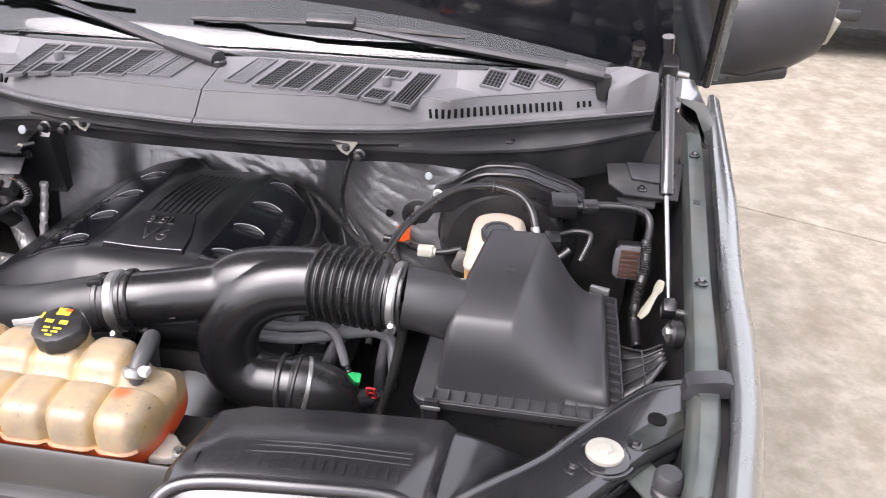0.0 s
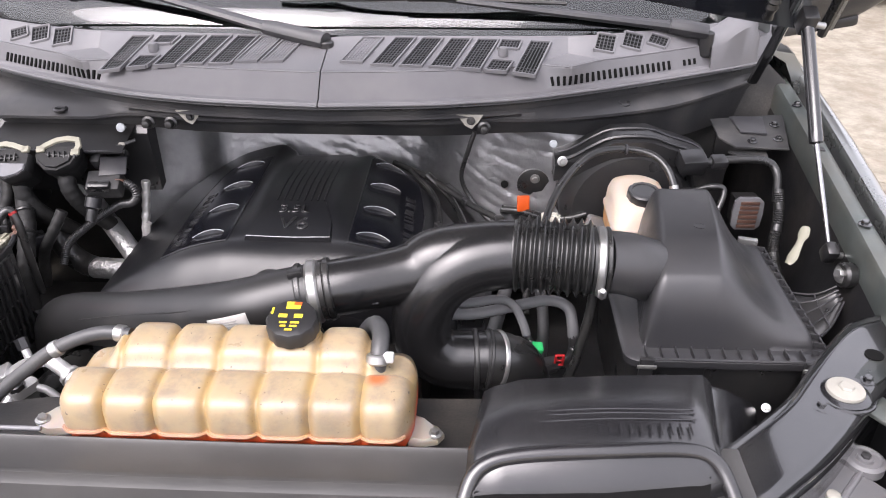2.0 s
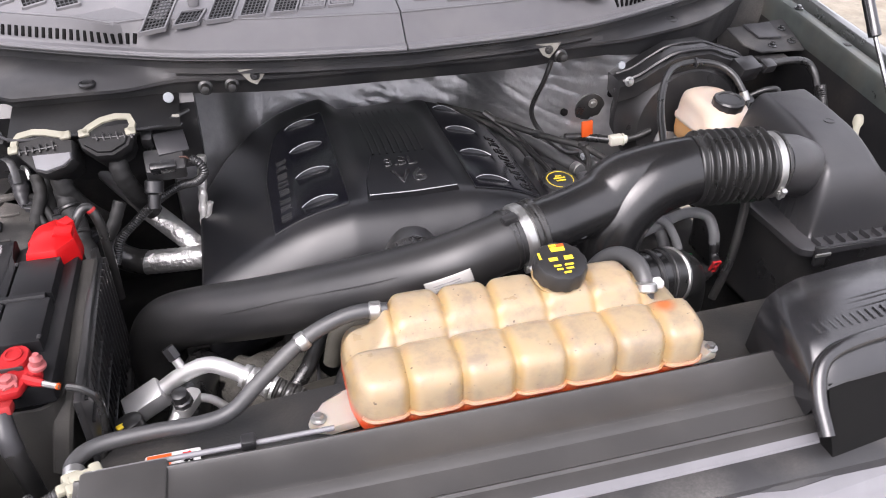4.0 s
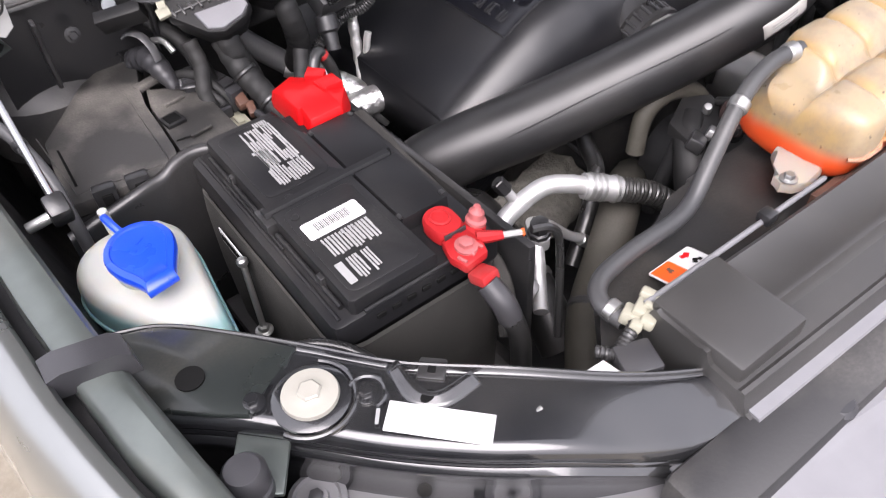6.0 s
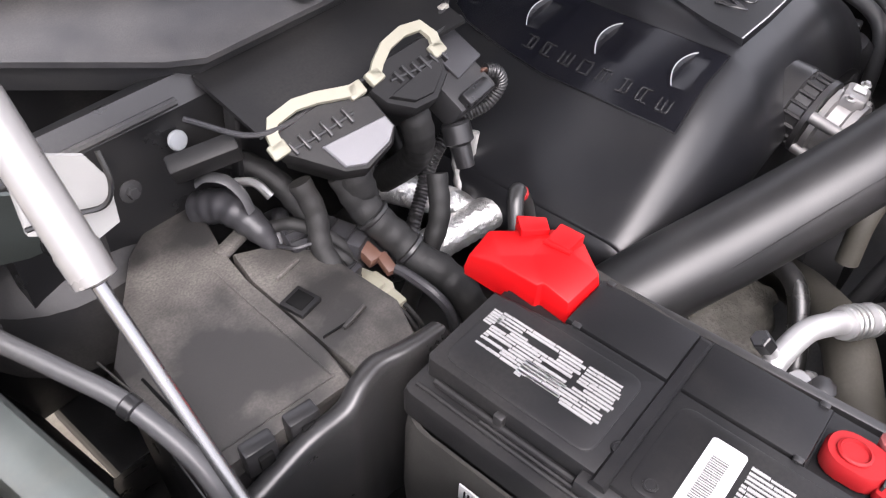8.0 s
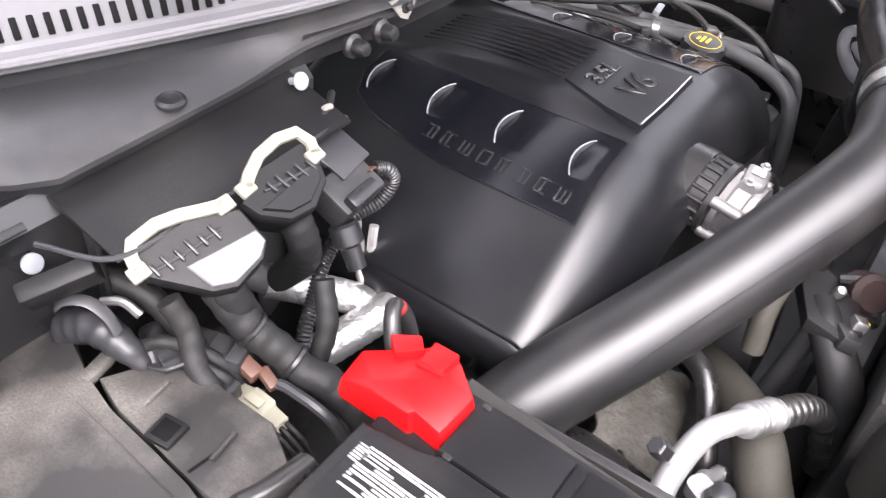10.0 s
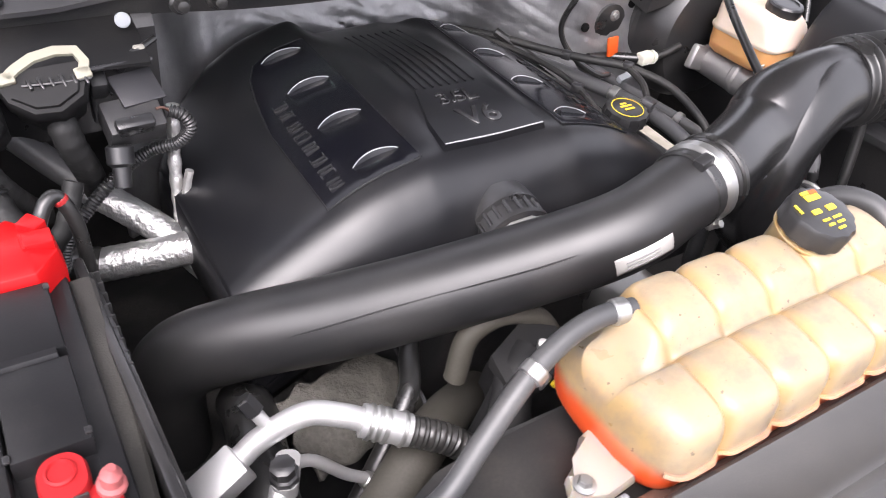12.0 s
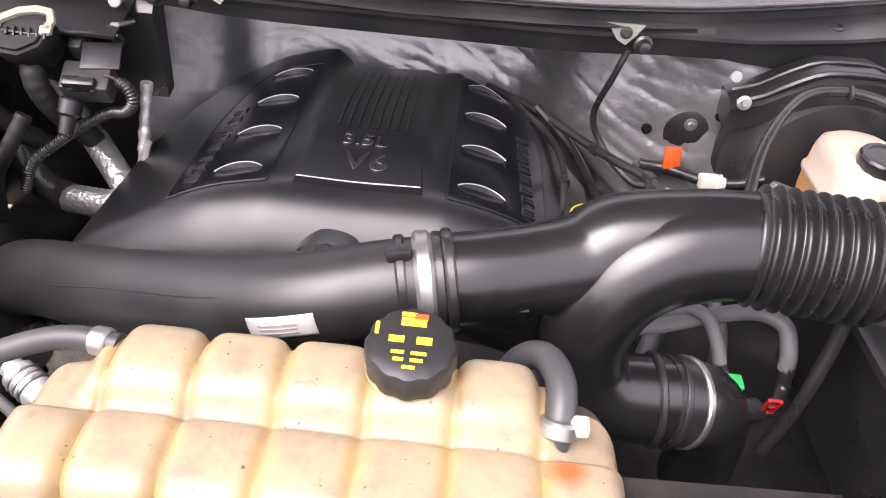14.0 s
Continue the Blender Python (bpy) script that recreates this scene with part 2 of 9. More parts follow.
    l.new(ring_.outputs[0], stain.inputs[0])
    l.new(stain.outputs[2], mx.inputs[6])
    l.new(rng.outputs[0], mx.inputs[0])
    l.new(mx.outputs[2], b.inputs["Base Color"])
    return m


LETTER = mat("moulded lettering plastic", (0.016, 0.016, 0.017), 0.20, bump=0.03, spec=1.0)
GREYINK = mat("faded grey print", (0.12, 0.12, 0.12), 0.6, bump=0.0, spec=0.2)
# Pale base carries the sky's sheen on black paint, plus a little dust.
STRUTG = mat("strut paint paled for sky sheen", (0.24, 0.235, 0.23), 0.30, metal=0.35, bump=0.05, dust=0.2, spec=0.8)
STRUTP = mat("glossy black strut paint", (0.012, 0.012, 0.013), 0.16, bump=0.03, coat=0.5, spec=0.8, rvar=0.04)
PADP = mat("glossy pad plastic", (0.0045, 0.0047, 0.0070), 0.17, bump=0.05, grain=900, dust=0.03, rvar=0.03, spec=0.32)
PLUGP = mat("dull black connector plastic", (0.010, 0.010, 0.0105), 0.48, bump=0.12, dust=0.08, spec=0.30)
MILKY = mat("milky plastic", (0.52, 0.47, 0.41), 0.35, bump=0.05, sss=0.5, trans=0.45)
# Paler than the pads: the walls' grey reflection is put into the colour.
LOUVRE = mat("glossy louvre plastic, reflection painted in", (0.035, 0.036, 0.040), 0.22, bump=0.03, spec=0.8)
# Light base paints the sky glint along the black cover's edges.
LIP = mat("cover edge with painted glint", (0.34, 0.34, 0.35), 0.22, bump=0.02, spec=1.0)
COOLANT = coolant_mat()



def concrete_mat():
    m = mat("pale concrete", (0.268, 0.244, 0.196), 0.85, bump=0.5, grain=60, scale=1.6, var=0.25, depth=0.002)
    n, l = m.node_tree.nodes, m.node_tree.links
    b = n["Principled BSDF"]
    old = b.inputs["Base Color"].links[0].from_socket
    tc = n.new("ShaderNodeTexCoord")
    mp = n.new("ShaderNodeMapping")
    mp.inputs["Scale"].default_value = (1.5, 1.2, 1.0)
    st = n.new("ShaderNodeTexNoise")
    st.inputs["Scale"].default_value, st.inputs["Detail"].default_value = 2.6, 14
    st.inputs["Roughness"].default_value = 0.68
    l.new(tc.outputs["Object"], mp.inputs[0])
    l.new(mp.outputs[0], st.inputs["Vector"])
    rr = n.new("ShaderNodeMapRange")
    rr.inputs[1].default_value, rr.inputs[2].default_value = 0.46, 0.66
    rr.inputs[4].default_value = 0.8
    l.new(st.outputs[0], rr.inputs[0])
    mx = n.new("ShaderNodeMix")
    mx.data_type = "RGBA"
    mx.inputs[7].default_value = (0.155, 0.122, 0.088, 1)
    l.new(old, mx.inputs[6])
    l.new(rr.outputs[0], mx.inputs[0])
    sp = n.new("ShaderNodeTexNoise")
    sp.inputs["Scale"].default_value, sp.inputs["Detail"].default_value, sp.inputs["Roughness"].default_value = 7.0, 14, 0.72
    l.new(tc.outputs["Object"], sp.inputs["Vector"])
    r2 = n.new("ShaderNodeMapRange")
    r2.inputs[1].default_value, r2.inputs[2].default_value, r2.inputs[3].default_value, r2.inputs[4].default_value = 0.40, 0.62, 0.0, 0.8
    l.new(sp.outputs[0], r2.inputs[0])
    m2 = n.new("ShaderNodeMix")
    m2.data_type = "RGBA"
    m2.inputs[7].default_value = (0.150, 0.130, 0.098, 1)
    l.new(mx.outputs[2], m2.inputs[6])
    l.new(r2.outputs[0], m2.inputs[0])
    l.new(m2.outputs[2], b.inputs["Base Color"])
    return m


CONCRETE = concrete_mat()
JOINT = mat("dark joint filler", (0.09, 0.085, 0.08), 0.9, bump=0.4)


def glass_mat(name, tint, mirror):
    m = bpy.data.materials.new(name)
    m.use_nodes = True
    n, l = m.node_tree.nodes, m.node_tree.links
    n.clear()
    out = n.new("ShaderNodeOutputMaterial")
    tr = n.new("ShaderNodeBsdfTransparent")
    tr.inputs[0].default_value = (*tint, 1)
    gl = n.new("ShaderNodeBsdfGlossy")
    gl.inputs["Roughness"].default_value = 0.03
    fr = n.new("ShaderNodeFresnel")
    fr.inputs["IOR"].default_value = mirror
    mx = n.new("ShaderNodeMixShader")
    l.new(fr.outputs[0], mx.inputs[0])
    l.new(tr.outputs[0], mx.inputs[1])
    l.new(gl.outputs[0], mx.inputs[2])
    l.new(mx.outputs[0], out.inputs["Surface"])
    return m


GLASS = glass_mat("windshield glass", (0.62, 0.78, 0.74), 2.0)

# ---------------------------------------------------------------- building helpers
BASE = {}


def thing(name, at, label, category, group="", kind=""):
    ob = new(name)
    ob.location = at
    ob.empty_display_size = 0.02
    BASE[ob] = Vector(at)
    return tagged(ob, label, category, group, kind)


def part(name, bm, material, parent=None, label="", sharp=38, flat=False):
    bmesh.ops.recalc_face_normals(bm, faces=bm.faces)
    me = bpy.data.meshes.new(name)
    if not flat:
        for f in bm.faces:
            f.smooth = True
    bm.to_mesh(me)
    bm.free()
    if not flat:
        me.set_sharp_from_angle(angle=radians(sharp))
    me.materials.append(material)
    ob = new(name, me)
    if parent:
        ob.parent = parent
        ob.matrix_parent_inverse = Matrix.Translation(-BASE.get(parent, Vector((0, 0, 0))))
    return tagged(ob, label)


def B():
    return bmesh.new()


def lerp_table(table, v):
    xs, ys = zip(*table)
    return float(np.interp(v, xs, ys))


def spline(pts, steps=8):
    """Catmull-Rom through the points (tuples of any length)."""
    p = [np.array(q, float) for q in pts]
    if len(p) == 2:
        return [p[0] + (p[1] - p[0]) * k / steps for k in range(steps + 1)]
    p = [2 * p[0] - p[1]] + p + [2 * p[-1] - p[-2]]
    out = []
    for i in range(1, len(p) - 2):
        a, b, c, d = p[i - 1:i + 3]
        for k in range(steps):
            t = k / steps
            out.append(0.5 * (2 * b + (c - a) * t + (2 * a - 5 * b + 4 * c - d) * t * t + (3 * b - a - 3 * c + d) * t ** 3))
    out.append(p[-2])
    return out


def skin(bm, rings, loop=True, cap0=True, cap1=True):
    """Faces between rings of equally many points."""
    vs = [[bm.verts.new(Vector(q)) for q in r] for r in rings]
    n = len(vs[0])
    for a, b in zip(vs, vs[1:]):
        for k in range(n if loop else n - 1):
            j = (k + 1) % n
            bm.faces.new((a[k], a[j], b[j], b[k]))
    if loop and cap0:
        bm.faces.new(vs[0][::-1])
    if loop and cap1:
        bm.faces.new(vs[-1])
    return bm


def tube(bm, pts, r, n=14, steps=8, flatten=1.0, caps=True, wave=None):
    """A round tube through pts; a point may carry its own radius as a fourth number."""
    full = [(*q[:3], q[3] if len(q) > 3 else r) for q in pts]
    line = spline(full, steps)
    c = [Vector(q[:3]) for q in line]
    rad = [q[3] for q in line]
    side, rings, run = None, [], 0.0
    for k, q in enumerate(c):
        d = (c[min(k + 1, len(c) - 1)] - c[max(k - 1, 0)]).normalized()
        if side is None:
            side = d.cross(Vector((0, 0, 1)))
            if side.length < 0.1:
                side = d.cross(Vector((0, 1, 0)))
        side = (side - d * side.dot(d)).normalized()
        up = side.cross(d)
        if k:
            run += (q - c[k - 1]).length
        rk = rad[k] * (wave(run) if wave else 1)
        rings.append([q + side * math.cos(2 * math.pi * j / n) * rk + up * math.sin(2 * math.pi * j / n) * rk * flatten for j in range(n)])
    return skin(bm, rings, True, caps, caps)


def lathe(bm, profile, at, axis=(0, 0, 1), n=24, lobes=0, depth=0.0):
    """Turn a profile of (radius, height) round an axis; lobes give a gripped rim."""
    ax = Vector(axis).normalized()
    s = ax.orthogonal().normalized()
    u = ax.cross(s)
    rings = []
    for r, h in profile:
        ring = []
        for j in range(n):
            a = 2 * math.pi * j / n
            rr = r * (1 - depth * (0.5 + 0.5 * math.cos(lobes * a))) if lobes else r
            ring.append(Vector(at) + ax * h + s * math.cos(a) * rr + u * math.sin(a) * rr)
        rings.append(ring)
    return skin(bm, rings)


def rod(bm, a, b, r, n=10, r2=None):
    a, b = Vector(a), Vector(b)
    d = b - a
    q = r2 or r
    c = min(r * 0.15, q * 0.15, d.length * 0.22)
    return lathe(bm, [(r - c, 0), (r, c), (q, d.length - c), (q - c, d.length)], a, d, n)


def box(bm, at, size, bev=0.003, turn=(0, 0, 0), taper=1.0, seg=2):
    """A bevelled box; taper narrows its top."""
    m = pose(*at, *turn)
    sx, sy, sz = [s / 2 for s in size]
    vs = []
    for z, k in ((-sz, 1.0), (sz, taper)):
        vs.append([bm.verts.new(m @ Vector((x * k, y * k, z))) for x, y in ((-sx, -sy), (sx, -sy), (sx, sy), (-sx, sy))])
    f = [bm.faces.new(vs[0][::-1]), bm.faces.new(vs[1])]
    for k in range(4):
        f.append(bm.faces.new((vs[0][k], vs[0][(k + 1) % 4], vs[1][(k + 1) % 4], vs[1][k])))
    if bev:
        edges = list({e for q in f for e in q.edges})
        bmesh.ops.bevel(bm, geom=edges, offset=min(bev, 0.45 * min(size)), segments=seg, profile=0.5, affect="EDGES")
    return bm


def slab(bm, poly, z0, z1, bev=0.003):
    """An extruded outline. z0 and z1: heights, or functions of x and y."""
    za = z0 if callable(z0) else (lambda x, y: z0)
    zb = z1 if callable(z1) else (lambda x, y: z1)
    lo = [bm.verts.new((x, y, za(x, y))) for x, y in poly]
    hi = [bm.verts.new((x, y, zb(x, y))) for x, y in poly]
    top = bm.faces.new(hi)
    bm.faces.new(lo[::-1])
    n = len(poly)
    for k in range(n):
        bm.faces.new((lo[k], lo[(k + 1) % n], hi[(k + 1) % n], hi[k]))
    if bev:
        bmesh.ops.bevel(bm, geom=list(top.edges), offset=bev, segments=2, profile=0.5, affect="EDGES")
    return bm


def rrect(cx, cy, sx, sy, r, z, n=5):
    """A rounded rectangle ring at height z."""
    out = []
    r = min(r, 0.49 * sx, 0.49 * sy)
    for qx, qy, a0 in ((1, 1, 0), (-1, 1, 90), (-1, -1, 180), (1, -1, 270)):
        for k in range(n + 1):
            a = radians(a0 + 90 * k / n)
            out.append((cx + qx * (sx / 2 - r) + r * math.cos(a), cy + qy * (sy / 2 - r) + r * math.sin(a), z))
    return out


def bolt(at, axis, r, material, parent, label="", name="bolt", washer=1.7):
    bm = B()
    lathe(bm, [(r * washer, 0), (r * washer, r * 0.25), (r * 1.05, r * 0.4)], at, axis, 18)
    lathe(bm, [(r, r * 0.3), (r, r * 1.1), (r * 0.85, r * 1.3)], at, axis, 6)
    return part(name, bm, material, parent, label)


def text_mesh(body, size, m, material, parent, name, depth=0.0012, soft=0.0):
    cu = bpy.data.curves.new(name, "FONT")
    cu.body, cu.size, cu.extrude, cu.align_x, cu.align_y = body, size, depth, "CENTER", "CENTER"
    cu.bevel_depth, cu.bevel_resolution = soft, 1
    tmp = new(name, cu)
    me = bpy.data.meshes.new_from_object(tmp)
    bpy.data.objects.remove(tmp)
    me.transform(m)
    me.materials.clear()
    me.materials.append(material)
    ob = new(name, me)
    ob.parent = parent
    ob.matrix_parent_inverse = Matrix.Translation(-BASE.get(parent, Vector((0, 0, 0))))
    return ob


def mirror_x(pts, s):
    return [(s * q[0], *q[1:]) for q in pts]

# ---------------------------------------------------------------- ground
ground_bm = B()
box(ground_bm, (0, 20, -0.26), (160, 160, 0.5), 0)
ground = tagged(part("ground", ground_bm, JOINT, None, flat=True), "dark joint bed under a concrete forecourt", "ground", kind="structure")
pave = thing("pavement", (0, 0, 0), "pale stained concrete slabs with narrow joints", "pavement", kind="structure")
X_CUTS, Y_CUTS = [-60, -8.6, -3.9, 0.9, 5.6, 10.3, 60], [-60, -6.6, -1.7, 3.2, 8.1, 13.0, 90]


def concrete_slab(x0, x1, y0, y1):
    bm = B()
    g = 0.006
    slab(bm, [(x0 + g, y0 + g), (x1 - g, y0 + g), (x1 - g, y1 - g), (x0 + g, y1 - g)], -0.012, 0.0, 0.004)
    bmesh.ops.rotate(bm, verts=bm.verts, cent=(1.72, 3.2, 0), matrix=Matrix.Rotation(radians(-23), 3, "Z"))
    return part("slab", bm, CONCRETE, pave, flat=True)


for xa, xb in zip(X_CUTS, X_CUTS[1:]):
    for ya, yb in zip(Y_CUTS, Y_CUTS[1:]):
        concrete_slab(xa, xb, ya, yb)

# ---------------------------------------------------------------- pickup truck body
truck = thing("pickup_truck", (0, 0.4, 0), "dark green-grey pickup truck parked with its hood raised", "truck")


def rail_z(y):
    return 1.09 + 0.09 * y


RAIL_IN = [(-0.35, 0.80), (-0.11, 0.871), (0.13, 0.904), (0.35, 0.924), (0.83, 0.964), (1.1, 0.98)]
RAIL_OUT = [(-0.35, 0.828), (-0.11, 0.898), (0.03, 0.932), (0.2, 0.949), (0.36, 0.959), (0.83, 1.0), (1.1, 1.015)]
FEND_IN = [(-0.35, 0.840), (-0.116, 0.910), (0.058, 0.946), (0.2, 0.960), (0.35, 0.970), (0.54, 0.988), (0.97, 1.028), (1.1, 1.040)]
FEND_OUT = [(-0.35, 0.868), (-0.1, 0.942), (0.077, 0.979), (0.2, 0.994), (0.4, 1.006), (0.618, 1.030), (1.1, 1.062)]
Y_RUN = [-0.34 + 0.06 * k for k in range(25)]


def fender(s):
    """Outer panel of one front fender: inner flange, narrow crown, rounded shoulder and side."""
    rings = []
    for y in Y_RUN:
        a, b, z = lerp_table(FEND_IN, y), lerp_table(FEND_OUT, y), rail_z(y) + 0.012
        drop = -0.05 * max(0, -y)
        prof = [(a + 0.004, z - 0.045), (a - 0.001, z - 0.006), (a + 0.002, z), (a + 0.010, z + 0.003), ((a + b) / 2, z + 0.003), (b - 0.008, z + 0.0), (b + 0.004, z - 0.010),
                (b + 0.014, z - 0.035), (b + 0.028, z - 0.09), (b + 0.034, z - 0.2), (b + 0.026, z - 0.32), (b + 0.02, z - 0.55),
                (b + 0.016, z - 0.55), (b + 0.020, z - 0.3), (b + 0.022, z - 0.1), (b, z - 0.03), (a + 0.012, z - 0.012), (a + 0.010, z - 0.045)]
        rings.append([(s * px, y, pz + drop) for px, pz in prof])
    return part("fender", skin(B(), rings), PAINT, truck, "glossy dark metallic fender panel")


def apron(s):
    """Green-grey inner rail under the hood edge, with its upright flange and inner wall."""
    rings = []
    for y in Y_RUN:
        a, b, z = lerp_table(RAIL_IN, y), lerp_table(RAIL_OUT, y), rail_z(y)
        bump = 0.006 * math.exp(-((y - 0.02) / 0.05) ** 2)
        prof = [(a, z - 0.06), (a, z - 0.006), (a + 0.004, z), (a + 0.012, z + 0.001 + bump), (b - 0.008, z + bump * 0.5), (b - 0.003, z - 0.002), (b, z - 0.012), (b + 0.002, z - 0.06)]
        rings.append([(s * px, y, pz) for px, pz in prof])
    return part("fender_rail", skin(B(), rings), APRON, truck, "dusty thin-painted inner fender rail")


for s in (-1, 1):
    fender(s)
    rail = apron(s)
    # gutter between rail and fender
    part("gutter", skin(B(), [[(s * (lerp_table(RAIL_OUT, y) - 0.006), y, rail_z(y) - 0.03), (s * (lerp_table(FEND_IN, y) + 0.01), y, rail_z(y) - 0.035),
                               (s * (lerp_table(FEND_IN, y) + 0.01), y, rail_z(y) - 0.05), (s * (lerp_table(RAIL_OUT, y) - 0.006), y, rail_z(y) - 0.05)] for y in Y_RUN]), DARK, truck)
    # inner wheel housing
    wall = []
    for y in Y_RUN:
        a, z = lerp_table(RAIL_IN, y), rail_z(y)
        wall.append([(s * (a + 0.006), y, z - 0.02), (s * (a - 0.004), y, z - 0.08), (s * (a - 0.03 - 0.02 * math.sin(6 * y)), y, z - 0.25), (s * (a - 0.10), y, 0.6),
                     (s * (a - 0.09), y, 0.6), (s * (a - 0.015), y, z - 0.25), (s * (a + 0.012), y, z - 0.08), (s * (a + 0.014), y, z - 0.02)])
    part("inner_fender", skin(B(), wall), LINER, truck)
    # bolts and holes on the rail
    for y in (0.340, 0.79):
        bolt((s * (lerp_table(RAIL_IN, y) + 0.016), y, rail_z(y) + 0.002), (0, 0, 1), 0.0062, BEAM if s > 0 else APRON, rail)
    for y in (-0.085, 0.60):
        hb = B()
        box(hb, (s * (lerp_table(RAIL_IN, y) + 0.016), y, rail_z(y) - 0.001), (0.012, 0.018, 0.006), 0.001, (0, 0, -s * 8))
        part("rail_hole", hb, DARK, rail, "dark slotted hole")
    # rubber end seal across the rail
    seal = B()
    yy = 0.105
    cx = (lerp_table(RAIL_IN, yy) + lerp_table(RAIL_OUT, yy)) / 2 + 0.002
    skin(seal, [[(s * (cx + dx), yy + dy + 0.25 * (dx), rail_z(yy) + h) for dx, h in ((-0.034, -0.01), (-0.032, 0.012), (-0.024, 0.017), (0.018, 0.017), (0.03, 0.012), (0.034, -0.01))]
                for dy in (-0.012, -0.009, 0.011, 0.015)])
    part("hood_seal", seal, GREYP, truck, "grey rubber hood seal block")

# front wheels
for s in (-1, 1):
    wb = B()
    lathe(wb, [(0.22, -0.12), (0.36, -0.115), (0.39, -0.09), (0.395, 0.09), (0.36, 0.115), (0.22, 0.12)], (s * 0.89, 0.42, 0.395), (1, 0, 0), 36)
    tyre = part("wheel", wb, RUBBER, truck)
    wb = B()
    lathe(wb, [(0.23, -0.10), (0.07, -0.06), (0.07, 0.06), (0.23, 0.10)], (s * 0.89, 0.42, 0.395), (1, 0, 0), 24)
    part("rim", wb, ALU, tyre)

# bay floor and crossmember, mostly in the dark
floor_bm = B()
box(floor_bm, (0, 0.3, 0.56), (1.7, 1.3, 0.06), 0.01)
part("splash_tray", floor_bm, DARK, truck)
cross_bm = B()
box(cross_bm, (0, -0.24, 0.80), (1.2, 0.06, 0.42), 0.01)
part("radiator_core", cross_bm, DARK, truck)

# ---------------------------------------------------------------- radiator support corners
def ease_in(v):
    return v * v * (3 - 2 * v)


def along(line):
    """A function that runs along a plan line from 0 to 1."""
    pts = spline(line, 8)
    run = [0.0]
    for a, b in zip(pts, pts[1:]):
        run.append(run[-1] + math.hypot(b[0] - a[0], b[1] - a[1]))
    return lambda u: (float(np.interp(u * run[-1], run, [q[0] for q in pts])), float(np.interp(u * run[-1], run, [q[1] for q in pts])))


BEAM_REAR = along([(0.915, 0.175), (0.86, 0.152), (0.813, 0.105), (0.763, 0.046), (0.722, -0.006), (0.690, -0.038), (0.640, -0.080), (0.570, -0.130), (0.488, -0.176)])
BEAM_FRONT = along([(0.905, 0.072), (0.858, 0.030), (0.815, -0.016), (0.766, -0.070), (0.706, -0.126), (0.645, -0.170), (0.580, -0.204), (0.495, -0.235)])


